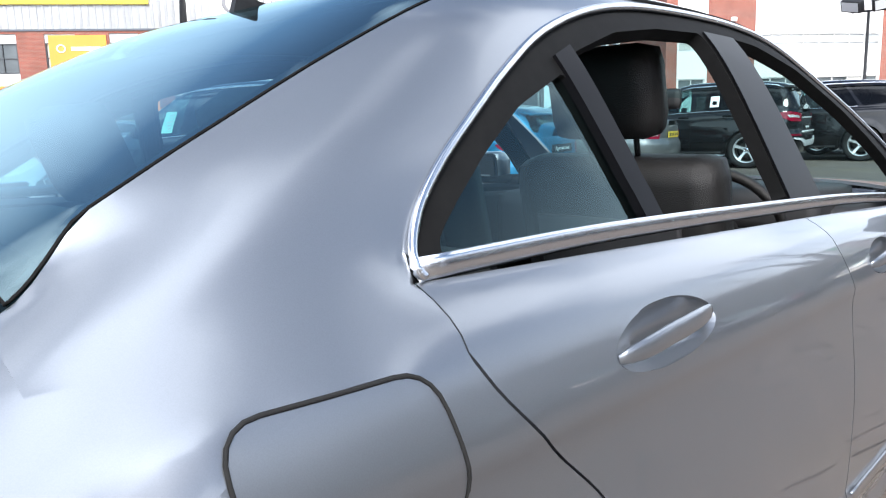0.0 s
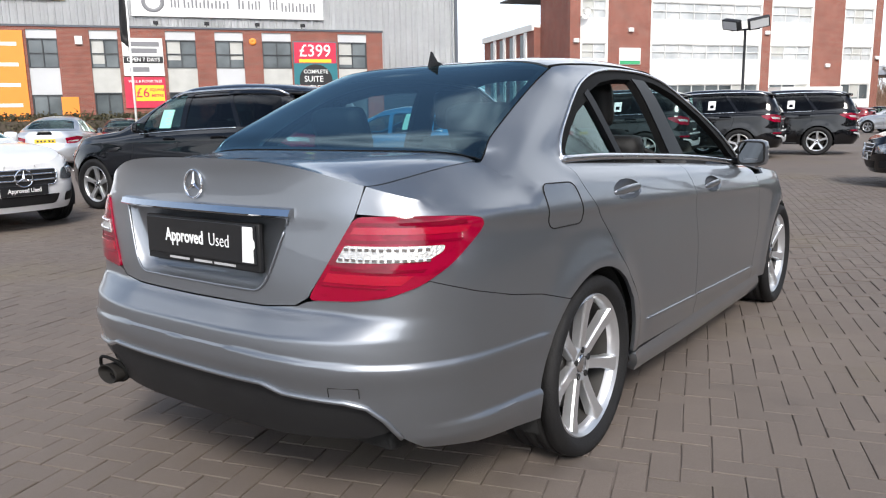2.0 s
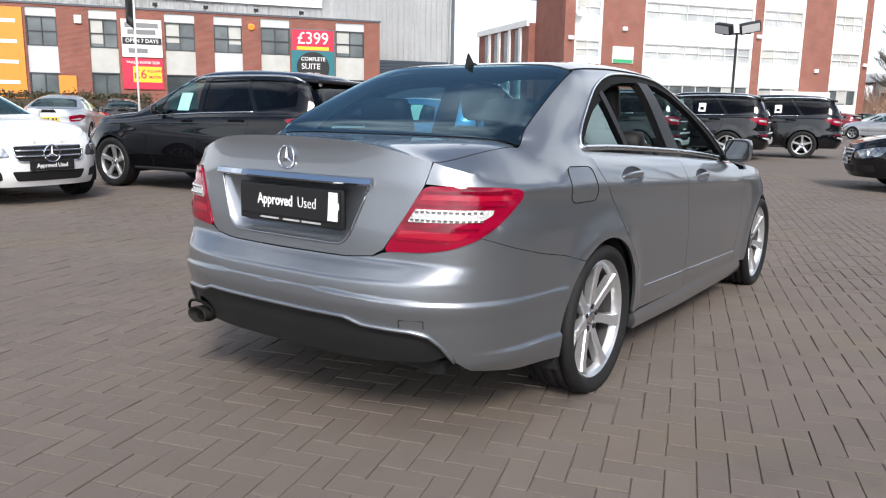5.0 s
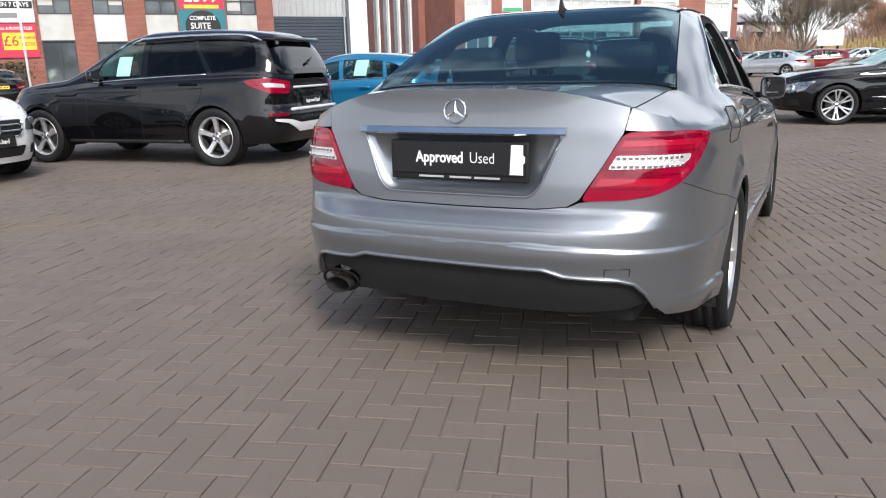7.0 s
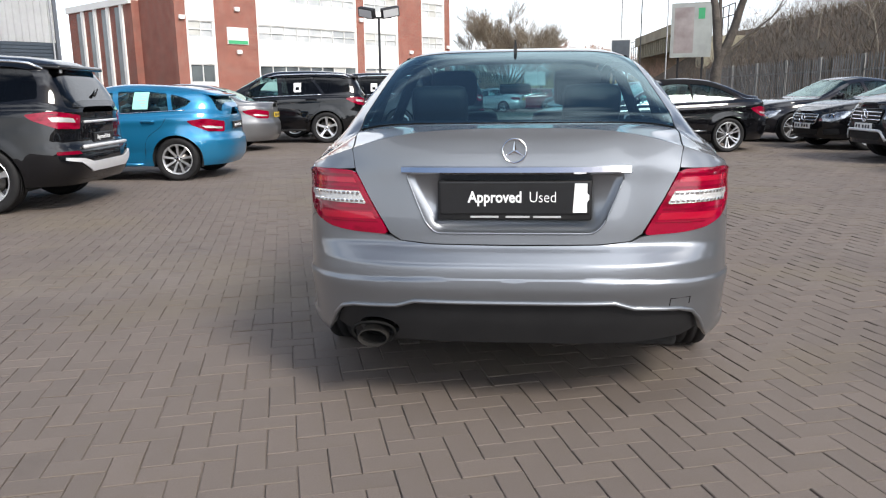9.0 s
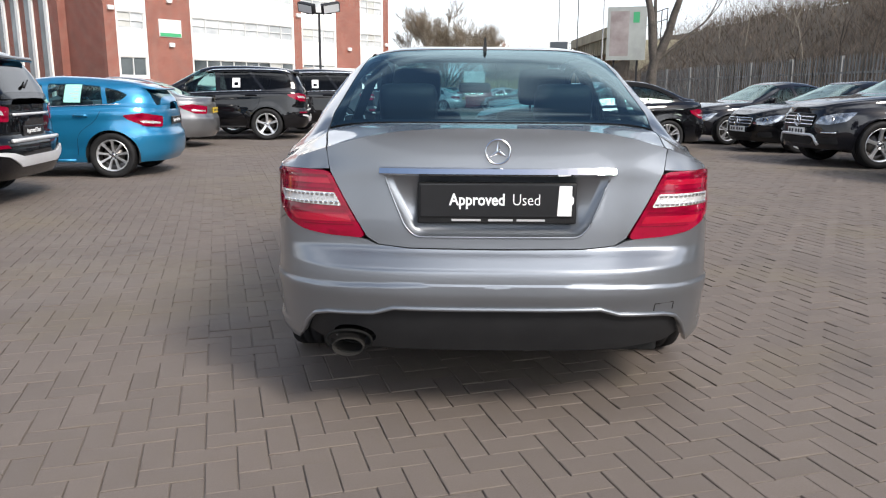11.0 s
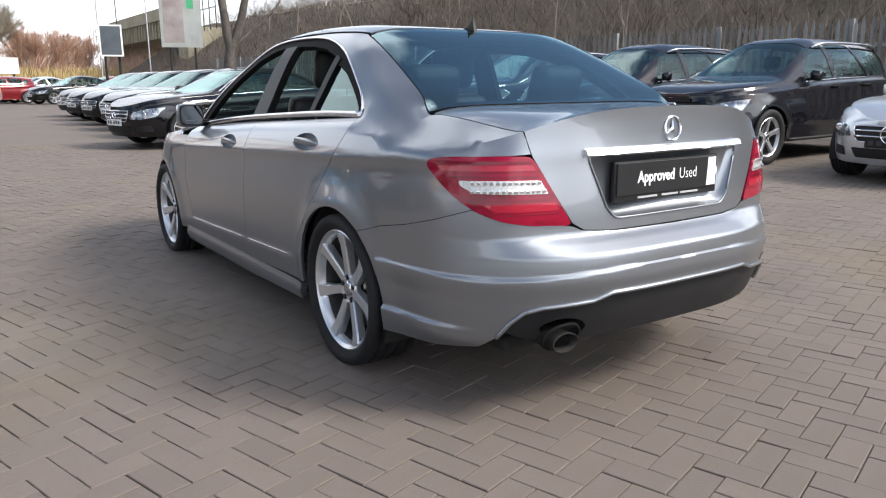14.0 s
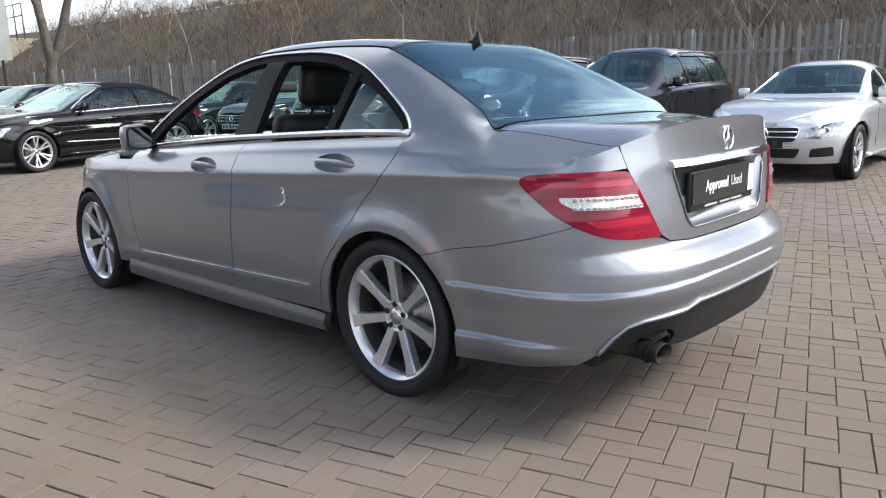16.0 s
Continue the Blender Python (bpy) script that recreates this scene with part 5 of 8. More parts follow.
# ---- other cars in the yard ----
def kind_spec(kind):
    """Sizes and outlines of a kind of car: y from the rear axle."""
    S = {}
    if kind == "suv":
        S = dict(w=0.955, wb=2.915, roh=0.985, foh=0.90, r=0.375, rim=0.262, belt=1.155, nr=5.6, nf=3.8, spokes=5, style="taper", tw=0.255,
                 zb=[(-1.0, 1.13), (-0.6, 1.175), (0.5, 1.155), (2.0, 1.09), (2.5, 1.045), (3.3, 0.99), (3.75, 0.90), (3.82, 0.86)],
                 zc=[(-0.93, 1.13), (-0.87, 1.26), (-0.79, 1.43), (-0.71, 1.57), (-0.62, 1.655), (-0.5, 1.69), (-0.2, 1.73), (0.6, 1.765), (1.2, 1.755), (1.5, 1.705), (1.9, 1.51), (2.35, 1.245), (2.52, 1.17), (3.0, 1.12), (3.5, 1.045), (3.75, 0.95), (3.82, 0.90)],
                 wins=[[(1.95, 1.135), (1.86, 1.36), (1.62, 1.575), (1.36, 1.63), (1.20, 1.63), (1.16, 1.165)],
                       [(1.06, 1.17), (1.09, 1.635), (0.62, 1.645), (0.42, 1.638), (0.10, 1.185)],
                       [(0.02, 1.19), (0.35, 1.622), (-0.30, 1.600), (-0.50, 1.555), (-0.58, 1.42), (-0.60, 1.25)]],
                 scr=(-0.885, -0.655, 0.70, 0.60), ws=(1.56, 2.42, 0.60, 0.68), tum=0.40, sh=0.05, xb=0.86, rails=True, h=0.05)
    elif kind == "hatch":
        S = dict(w=0.885, wb=2.70, roh=0.74, foh=0.85, r=0.318, rim=0.222, belt=0.98, nr=3.2, nf=3.0, spokes=9, style="taper", tw=0.21,
                 zb=[(-0.75, 1.00), (-0.4, 1.03), (0.2, 1.01), (1.6, 0.945), (2.2, 0.91), (2.8, 0.87), (3.3, 0.80), (3.5, 0.74)],
                 zc=[(-0.70, 1.03), (-0.62, 1.12), (-0.50, 1.235), (-0.40, 1.30), (-0.28, 1.342), (0.2, 1.405), (0.8, 1.43), (1.15, 1.40), (1.5, 1.27), (1.95, 1.07), (2.15, 0.985), (2.6, 0.955), (3.1, 0.88), (3.4, 0.79), (3.5, 0.745)],
                 wins=[[(1.70, 0.975), (1.50, 1.13), (1.22, 1.265), (0.98, 1.305), (0.90, 0.985)],
                       [(0.83, 0.99), (0.90, 1.315), (0.5, 1.315), (0.16, 1.28), (0.10, 1.02)],
                       [(0.04, 1.03), (0.10, 1.268), (-0.08, 1.228), (-0.22, 1.165), (-0.14, 1.09)]],
                 scr=(-0.60, -0.43, 0.55, 0.50), ws=(1.24, 2.02, 0.56, 0.64), tum=0.46, sh=0.05, xb=0.775, rails=False, h=0.045)
    elif kind == "cabrio":
        S = dict(w=0.893, wb=2.76, roh=1.06, foh=0.86, r=0.322, rim=0.245, belt=0.93, nr=3.2, nf=3.0, spokes=6, style="double", tw=0.23,
                 zb=[(-1.05, 0.95), (-0.5, 0.985), (0.3, 0.965), (1.5, 0.915), (2.2, 0.885), (2.8, 0.85), (3.4, 0.78), (3.6, 0.70)],
                 zc=[(-1.05, 0.955), (-0.95, 0.985), (-0.6, 1.008), (-0.40, 1.022), (-0.27, 1.10), (-0.07, 1.235), (0.2, 1.34), (0.5, 1.38), (0.9, 1.388), (1.15, 1.372), (1.5, 1.265), (1.95, 1.07), (2.25, 0.955), (2.6, 0.925), (3.2, 0.85), (3.5, 0.75), (3.6, 0.71)],
                 wins=[[(1.98, 0.940), (1.66, 1.11), (1.30, 1.262), (1.02, 1.295), (0.735, 1.295), (0.715, 0.96)],
                       [(0.68, 0.965), (0.70, 1.295), (0.42, 1.275), (0.12, 1.19), (-0.14, 1.06), (-0.10, 0.995)]],
                 scr=(-0.23, -0.02, 0.46, 0.42), ws=(1.26, 2.20, 0.54, 0.64), tum=0.46, sh=0.05, xb=0.775, rails=False, h=0.045)
    else:
        S = dict(w=0.905, wb=2.84, roh=1.02, foh=0.82, r=0.326, rim=0.235, belt=0.96, nr=3.2, nf=2.9, spokes=5, style="double", tw=0.225,
                 zb=[(-1.05, 0.97), (-0.5, 1.0), (0.3, 0.985), (1.6, 0.93), (2.2, 0.905), (2.9, 0.86), (3.4, 0.79), (3.62, 0.70)],
                 zc=[(-1.0, 0.98), (-0.95, 1.03), (-0.6, 1.045), (-0.42, 1.07), (-0.1, 1.225), (0.2, 1.345), (0.5, 1.41), (0.95, 1.44), (1.3, 1.40), (1.65, 1.25), (2.05, 1.05), (2.22, 0.975), (2.7, 0.945), (3.3, 0.86), (3.55, 0.755), (3.62, 0.71)],
                 wins=[[(1.86, 0.955), (1.62, 1.12), (1.36, 1.25), (1.08, 1.31), (0.98, 0.965)],
                       [(0.91, 0.97), (0.99, 1.32), (0.62, 1.335), (0.34, 1.30), (0.24, 0.995)],
                       [(0.18, 1.0), (0.27, 1.285), (0.08, 1.19), (-0.03, 1.09), (0.0, 1.015)]],
                 scr=(-0.36, 0.16, 0.62, 0.52), ws=(1.36, 2.10, 0.56, 0.66), tum=0.46, sh=0.05, xb=0.785, rails=False, h=0.045)
    return S


def road_car(label, kind, coat, m, front="bars", rear_glass=None, plate=None, sheet=False, lamps="red", roof=None, group="", detail=True, pattern=None, spokes=None, rim_style=None, sign=False):
    """One parked car with its parts, its origin on the ground under the rear axle, nose along +y."""
    S = kind_spec(kind)
    w, wb, roh, foh, r, belt, sh, h = S["w"], S["wb"], S["roh"], S["foh"], S["r"], S["belt"], S["sh"], S["h"]
    yF = wb + foh
    zn = S["zb"][-1][1]
    suv = kind == "suv"
    lift = 0.07 if suv else 0.0
    B = Body(
        wz=spline((0.16, 0.88 * w), (0.24 + lift, 0.955 * w), (0.45, 0.985 * w), (0.62, w), (belt - 0.17, 0.995 * w), (belt - 0.09, 0.975 * w), (belt - 0.03, 0.945 * w), (belt + 0.04, 0.90 * w)),
        yr=spline((0.22 + lift, -roh + 0.10), (0.34 + lift, -roh + 0.02), (0.5, -roh), (0.62 + lift, -roh + 0.015), (0.68 + lift, -roh + 0.055), (belt - 0.1, -roh + 0.06), (belt + 0.05, -roh + 0.085)),
        yf=spline((0.2, yF - 0.09), (0.34, yF - 0.02), (0.5, yF), (0.62, yF - 0.01), (zn - 0.02, yF - 0.06), (zn + 0.12, yF - 0.16)),
        zb=spline(*S["zb"]), zc=spline(*S["zc"]), xb=lambda y: S["xb"], nr=S["nr"], nf=S["nf"], ysr=0.35, ysf=wb - 0.45, tum=S["tum"], nc=4.4, sh=sh, zlean=belt, ycowl=99)
    arcs = [(0.0, r - 0.005, r + 0.045), (wb, r - 0.005, r + 0.045)]

    def rel(p, u):
        d = 0.0
        for yc, zc, ra in arcs:
            q = math.hypot(p.y - yc, p.z - zc)
            d += 0.016 * math.exp(-((q - ra - 0.01) / 0.07) ** 2) * (1 if abs(p.x) > 0.6 else 0)
        t = (belt - 0.10 - 0.03 * p.y - p.z) / 0.07
        if t > 0 and abs(p.x) > 0.6:
            d -= 0.014 * t * math.exp(1 - t)
        t = (p.z - 0.42) / 0.05
        if abs(p.x) > 0.6 and 0.3 < p.y < wb - 0.3:
            d -= 0.010 * math.exp(-t * t)
        return d
    B.relief = rel

    def outx(y):
        z = B.zb(y) - sh
        if y < B.ysr:
            q = min(1.0, (B.ysr - y) / (B.ysr - B.yr(z)))
            return B.wz(z + B.zlean - B.zb(y)) * max(0.0, 1 - q ** B.nr) ** (1 / B.nr)
        if y > B.ysf:
            q = min(1.0, (y - B.ysf) / (B.yf(z) - B.ysf))
            return B.wz(z + B.zlean - B.zb(y)) * max(0.0, 1 - q ** B.nf) ** (1 / B.nf)
        return B.wz(belt - sh)
    B.xb = lambda y: max(0.02, min(S["xb"], outx(y) - 0.06 * min(1, outx(y) / 0.5)))
    root = thing("parked_car", label, "car", m, group)
    z0 = 0.22 + lift
    # lower shell
    bm = bmesh.new()
    ra = arch(B, *arcs[0], z0, 18)
    fa = arch(B, *arcs[1], z0, 18)
    topl = [(u, B.zsh(u)) for u in steps(0.0, B.umax, h)]
    ring = topl + [(B.umax, z0)] + fa + ra + [(0.0, z0)]
    patch(bm, B.low, ring, (h, h * 0.8), mirror="both")
    ya, yb = B.yr(B.zsh(0.0)) + 0.004, B.yf(B.zsh(B.umax)) - 0.004
    ys = steps(ya, yb, h)
    sr = [(y, 0.0) for y in ys] + [(yb, 0.5)] + [(y, 1.0) for y in ys[::-1]] + [(ya, 0.5)]
    patch(bm, B.strip, sr, (h, 0.5), mirror="both")
    toP = lambda poly: [(y, B.pz(y, z)) for y, z in dens(poly, 0.05)]
    wins = [rounded(wp, 0.03, 3) for wp in S["wins"]]
    s0, s1, sx0, sx1 = S["scr"]
    w0, w1, wx0, wx1 = S["ws"]
    def band(y0, y1, x0, x1, bow=0.0):
        e = [(y, B.px(y, x)) for y, x in dens([(y0, x0), (y1, x1)], 0.04, False)]
        a, b = e[-1][1], e[0][1]
        return (e + [(y1 + bow * (1 - (k / 4 - 1) ** 2), a + (2 - 2 * a) * k / 8) for k in range(1, 8)] + [(y, 2 - p) for y, p in e[::-1]]
                + [(y0 + bow * (1 - (k / 4 - 1) ** 2), 2 - b - (2 - 2 * b) * k / 8) for k in range(1, 8)])
    rs, wsr = band(s0, s1, sx0, sx1, 0.0), band(w0, w1, wx0, wx1, 0.05)
    body_holes = [toP(x) for x in wins]
    body_holes += [[(y, 2 - p) for y, p in hh] for hh in body_holes] + [rs, wsr]
    full = [(y, 0.0) for y in ys] + [(yb, p / 5) for p in range(1, 10)] + [(y, 2.0) for y in ys[::-1]] + [(ya, 2 - p / 5) for p in range(1, 10)]
    roof_split = roof is not None
    patch(bm, B.cab, full, (h, 0.05), holes=body_holes)
    finish(bm, 0.02, weld=0.002, out=(0, wb / 2, 0.7))
    if roof_split:
        for f in bm.faces:
            c = f.calc_center_median()
            if -0.42 < c.y < 1.22 and c.z > B.zb(c.y) + 0.07 + 0.0 * c.y and not (c.y > 1.02 and c.z < 1.24):
                f.material_index = 1
    body = part("body", bm, [coat, roof] if roof_split else coat, root)
    # panes
    for sg in (1, -1):
        for wp in wins:
            bm = bmesh.new()
            dark = rear_glass and wp is not wins[0]
            patch(bm, lambda y, p: B.cabout(y, p, -0.006), toP(grow(wp, 0.012)), (0.08, 0.08), mirror=sg < 0)
            g = part("side_window", bm, rear_glass if dark else M_PANE, root)
            g.visible_shadow = False
        bm = bmesh.new()
        ys2 = steps(0.10 if suv else S["wins"][-1][-1][0], S["wins"][0][0][0], 0.1)
        tube(bm, [(sg * q.x, q.y, q.z) for q in (B.cabout(y, B.pz(y, B.zb(y) + 0.008), 0.004) for y in ys2)], 0.015 if kind == "cabrio" else 0.009, 6)
        part("window_trim", bm, M_SATIN, root)
    for ring, nm, mt in ((rs, "rear_screen", rear_glass or M_PANE), (wsr, "windscreen", M_PANE)):
        bm = bmesh.new()
        patch(bm, lambda y, p: B.cabout(y, p, -0.004), grow(ring, 0.012), (0.06, 0.08))
        g = part(nm, bm, mt, root)
        g.visible_shadow = False
    # front edge of the bonnet
    edge = [B.low(u, B.zsh(u)) for u in steps(B.umax - 0.95 * w, B.umax, 0.03)]
    ex, ey = [p.x for p in edge[::-1]], [p.y for p in edge[::-1]]
    ez = [p.z for p in edge[::-1]]
    half = [(p.x, p.y) for p in edge]
    ring = half[:-1] + [(0.0, edge[-1].y)] + [(-x, y) for x, y in half[:-1][::-1]]
    def lip(x, y):
        d = max(0.0, float(np.interp(abs(x), ex, ey)) - y)
        return Vector((x, y, float(np.interp(abs(x), ex, ez)) + min(0.085, 0.05 * (1 - math.exp(-d / 0.03)) + 0.22 * d) + 0.001))
    bm = bmesh.new()
    patch(bm, lip, ring, (0.04, 0.03))
    rim_ = [(B.cab(yb, 0.1 * k), k) for k in range(21)]
    low_ = [bm.verts.new((q.x, max(q.y, float(np.interp(abs(q.x), ex, ey)) - 0.006), float(np.interp(abs(q.x), ex, ez)))) for q, k in rim_]
    mid_ = [bm.verts.new((q.x, q.y + 0.006, 0.45 * q.z + 0.55 * v.co.z)) for (q, k), v in zip(rim_, low_)]
    top_ = [bm.verts.new(q) for q, k in rim_]
    for k in range(20):
        bm.faces.new((low_[k], low_[k + 1], mid_[k + 1], mid_[k]))
        bm.faces.new((mid_[k], mid_[k + 1], top_[k + 1], top_[k]))
    finish(bm, 0.0, out=(0, wb / 2, 0.3))
    part("bonnet_edge", bm, coat, root)
    # lamps
    for sg in (1, -1):
        bm = bmesh.new()
        zt = belt - (0.075 if suv else 0.10)
        up_ = 0.045 if suv else 0.0
        tl = [(0.55 * w, zt - 0.02), (0.58 * w, zt - 0.17), (0.90 * w, zt - 0.16), (1.18 * w, zt - 0.06), (1.26 * w, zt + 0.0), (0.95 * w, zt + 0.03)]
        tl = rounded(tl, 0.03)
        patch(bm, lambda u, z: B.out(u, z, 0.006), tl, (0.05, 0.05), mirror=sg < 0)
        finish(bm, 0.01, out=(0, 1, 0.7))
        t = part("tail_lamp", bm, M_REDLENS, root)
        bm = bmesh.new()
        patch(bm, lambda u, z: B.out(u, z, 0.008), [(0.62 * w, zt - 0.10 + up_), (0.63 * w, zt - 0.125 + up_ * 0.6), (0.95 * w, zt - 0.11 + up_ * 0.6), (1.0 * w, zt - 0.08 + up_), (0.9 * w, zt - 0.075 + up_)], (0.05, 0.03), mirror=sg < 0)
        part("clear_band", bm, M_CLEARLAMP, t)
        bm = bmesh.new()
        zh_ = zn - (0.02 if suv else 0.03)
        U = B.umax
        hl = rounded([(U - 0.50 * w, zh_ - 0.15), (U - 0.56 * w, zh_ - 0.04), (U - 0.85 * w, zh_ + 0.02), (U - 1.15 * w, zh_ + 0.045), (U - 1.02 * w, zh_ - 0.10), (U - 0.75 * w, zh_ - 0.16)], 0.03)
        patch(bm, lambda u, z: B.out(u, z, 0.007), hl, (0.05, 0.04), mirror=sg < 0)
        finish(bm, 0.012, out=(0, 2, 0.6))
        hd = part("headlamp", bm, M_HEADLAMP, root)
        bm = bmesh.new()
        q = B.out(U - 0.78 * w, zh_ - 0.06, 0.008)
        lathe(bm, [(0.0, 0.001), (0.004, 0.03), (0.0, 0.042)], 16, "y", Matrix.Translation((q.x * sg, q.y, q.z)))
        part("lamp_lens", bm, M_CHROME, hd)
        bm = bmesh.new()
        fg = rounded([(U - 0.60 * w, 0.30 + lift), (U - 0.62 * w, 0.40 + lift), (U - 0.92 * w, 0.42 + lift), (U - 0.95 * w, 0.31 + lift)], 0.03)
        patch(bm, lambda u, z: B.out(u, z, 0.004), fg, (0.05, 0.04), mirror=sg < 0)
        part("air_intake", bm, M_PLASTIC, root)
    # grille
    bm = bmesh.new()
    g1 = B.zsh(B.umax - 0.01) - 0.012
    g2 = g1 - (0.21 if suv else 0.17)
    gr = rounded([(-0.47 * w, g1), (0.47 * w, g1), (0.42 * w, g2), (-0.42 * w, g2)], 0.05)
    def nose(x, z, d=0.004):
        q = B.out(B.umax - max(abs(x), 0.006), z, d)
        return Vector((abs(q.x) if x > 0 else (-abs(q.x) if x < 0 else 0.0), q.y, q.z))
    patch(bm, lambda x, z: nose(x, z), gr, (0.06, 0.05))
    grille = part("grille", bm, M_PLASTIC, root)
    bm = bmesh.new()
    tube(bm, [nose(x, z, 0.008) for x, z in dens(gr, 0.06)], 0.009, 6, closed=True)
    part("grille_surround", bm, M_GLOSSBLACK if suv else M_CHROME, grille)
    for k in range(3 if suv else 2):
        bm = bmesh.new()
        z = g1 + (g2 - g1) * (k + 0.8) / (3.6 if suv else 2.8)
        tube(bm, [nose(-0.44 * w + 0.88 * w * i / 12, z, 0.014) for i in range(13)], 0.012, 6, flat=(0.8, 1.0))
        part("grille_bar", bm, M_CHROME if suv else M_SATIN, grille)
    star_badge(grille, Matrix.Translation(nose(0, (g1 + g2) / 2, 0.03)) @ Matrix.Rotation(radians(-92), 4, "X") @ Matrix.Rotation(math.pi, 4, "Z"), 0.095)
    bm = bmesh.new()
    patch(bm, lambda x, z: nose(x, z, 0.005), rounded([(-0.50 * w, 0.40 + lift), (0.50 * w, 0.40 + lift), (0.44 * w, 0.29 + lift), (-0.44 * w, 0.29 + lift)], 0.03), (0.06, 0.05))
    part("lower_grille", bm, M_PLASTIC, root)
    if suv:
        for nm, f in (("front_skid_plate", lambda a, z, d: nose(a, z, d)), ("rear_skid_plate", None)):
            bm = bmesh.new()
            if f:
                lip_ = [(-0.62, 0.36), (-0.57, 0.42), (-0.52, 0.485)] + [(-0.46 + 0.092 * i, 0.51) for i in range(11)] + [(0.52, 0.485), (0.57, 0.42), (0.62, 0.36)]
                tube(bm, [f(a * w, z, 0.018) for a, z in lip_], 0.023, 8, flat=(0.7, 1.0))
            else:
                plate_r = [(0.0, 0.43), (0.50 * w, 0.43), (0.72 * w, 0.545), (0.90 * w, 0.575), (0.89 * w, 0.605), (0.66 * w, 0.585), (0.46 * w, 0.535), (0.0, 0.535)]
                patch(bm, lambda u, z: B.out(u, z, 0.022), plate_r, (0.06, 0.04), mirror="both")
                finish(bm, 0.02, out=(0, 1, 0.7))
            part(nm, bm, M_TRIMSILVER, root)
        bm = bmesh.new()
        tube(bm, [Vector((math.copysign(q.x, i - 7), q.y, q.z)) for i, q in ((i, B.out(abs(-0.62 * w + 1.24 * w * i / 14), 0.70, 0.016)) for i in range(15))], 0.022, 8)
        part("bumper_strip", bm, M_TRIMSILVER, root)
        for sg in (1, -1):
            bm = bmesh.new()
            tube(bm, [(sg * q.x, q.y, q.z) for q in (B.out(B.umax - (0.66 + 0.03 * i) * w, 0.555, 0.012) for i in range(9))], 0.014, 6)
            part("fog_lamp_strip", bm, M_SATIN, root)
        bm = bmesh.new()
        box(bm, (-0.58, -0.78, 1.636), (0.58, -0.46, 1.692), bevel=0.022)
        for v in bm.verts:
            v.co.z += 0.10 * (v.co.y + 0.46) - 0.05 * (v.co.x / 0.58) ** 4
            v.co.x *= 1 + 0.10 * (v.co.y + 0.46)
        part("roof_spoiler", bm, coat, root)
        bm = bmesh.new()
        tube(bm, [B.cabout(-0.865, 1.0, 0.02), B.cabout(-0.855, 0.93, 0.022), B.cabout(-0.83, 0.80, 0.02)], [0.02, 0.012, 0.008], 6)
        part("rear_wiper", bm, M_PLASTIC, root)
        bm = bmesh.new()
        tube(bm, [Vector((x_, B.low(abs(x_), 0.985).y - 0.012, 0.985)) for x_ in steps(-0.46, 0.46, 0.115)], 0.016, 6, flat=(0.7, 1.0))
        part("plate_strip", bm, M_TRIMSILVER, root)
        c_ = B.cabout(-0.715, 1.42, 0.004)
        bm = bmesh.new()
        lathe(bm, [(-0.004, 0.001), (-0.004, 0.030), (0.004, 0.032)], 14, "y", Matrix.Translation(c_))
        part("round_sticker", bm, M_WHITEPRINT, root, smooth=False)
        for sg in (1, -1):
            bm = bmesh.new()
            patch(bm, lambda u, z: B.out(u, z, 0.008), rounded([(0.66 * w, 0.635), (0.98 * w, 0.635), (0.98 * w, 0.672), (0.70 * w, 0.672)], 0.01), (0.05, 0.03), mirror=sg < 0)
            part("low_reflector", bm, M_REDDEEP, root)
    if kind == "hatch":
        bm = bmesh.new()
        box(bm, (-0.52, -0.56, 1.318), (0.52, -0.24, 1.350), bevel=0.012)
        for v in bm.verts:
            v.co.z += 0.16 * (v.co.y + 0.24) - 0.04 * (v.co.x / 0.52) ** 4
        part("roof_spoiler", bm, coat, root)
    # plates
    for y_, mt, sgn in ((yF, plate[0] if plate else M_PLATEBLACK, 1), (-roh, plate[1] if plate else M_PLATEBLACK, -1)):
        bm = bmesh.new()
        zc = (0.46 + lift * 1.5) if sgn > 0 else (0.80 if suv or kind == "hatch" else 0.76)
        yy = (nose(0, zc, 0.012).y if sgn > 0 else B.low(0, zc).y - 0.012)
        box(bm, (-0.26, yy - 0.006, zc - 0.055), (0.26, yy + 0.006, zc + 0.055), bevel=0.004)
        pl = part("number_plate", bm, mt, root, smooth=False)
        if mt is M_PLATEBLACK:
            words("plate_lettering", "Approved Used", 0.068, M_WHITEPRINT, pl, Matrix.Translation((0, yy + sgn * 0.0068, zc)) @ Matrix.Rotation(math.pi if sgn > 0 else 0.0, 4, "Z") @ Matrix.Rotation(radians(90), 4, "X") @ Matrix.Diagonal((0.84, 1, 1, 1)), 0.001)
            continue
        for k in range(5):
            bm = bmesh.new()
            xx = -0.20 + k * 0.085 + (0.03 if k > 2 else 0)
            box(bm, (xx, yy + sgn * 0.006, zc - 0.026), (xx + 0.05, yy + sgn * 0.008, zc + 0.026))
            part("printed_bar", bm, M_PRINTBAR, pl, smooth=False)
    for sg in (1, -1):
        mirror_part(root, B, S["wins"][0][0][0] - 0.10, B.zb(1.8) + 0.09, sg, coat)
        for hy in (0.38, 1.28):
            zz = belt - 0.10 - 0.02 * hy
            bm = bmesh.new()
            u0 = B.uy(hy, zz)
            tube(bm, [(sg * q.x, q.y, q.z) for q in (B.out(u0 - 0.10 + 0.2 * i / 8, zz, 0.004 + 0.03 * (1 - (i / 4 - 1) ** 4)) for i in range(9))], 0.014, 8, flat=(0.7, 1.2))
            part("door_handle", bm, coat if not suv else M_GLOSSBLACK, root)
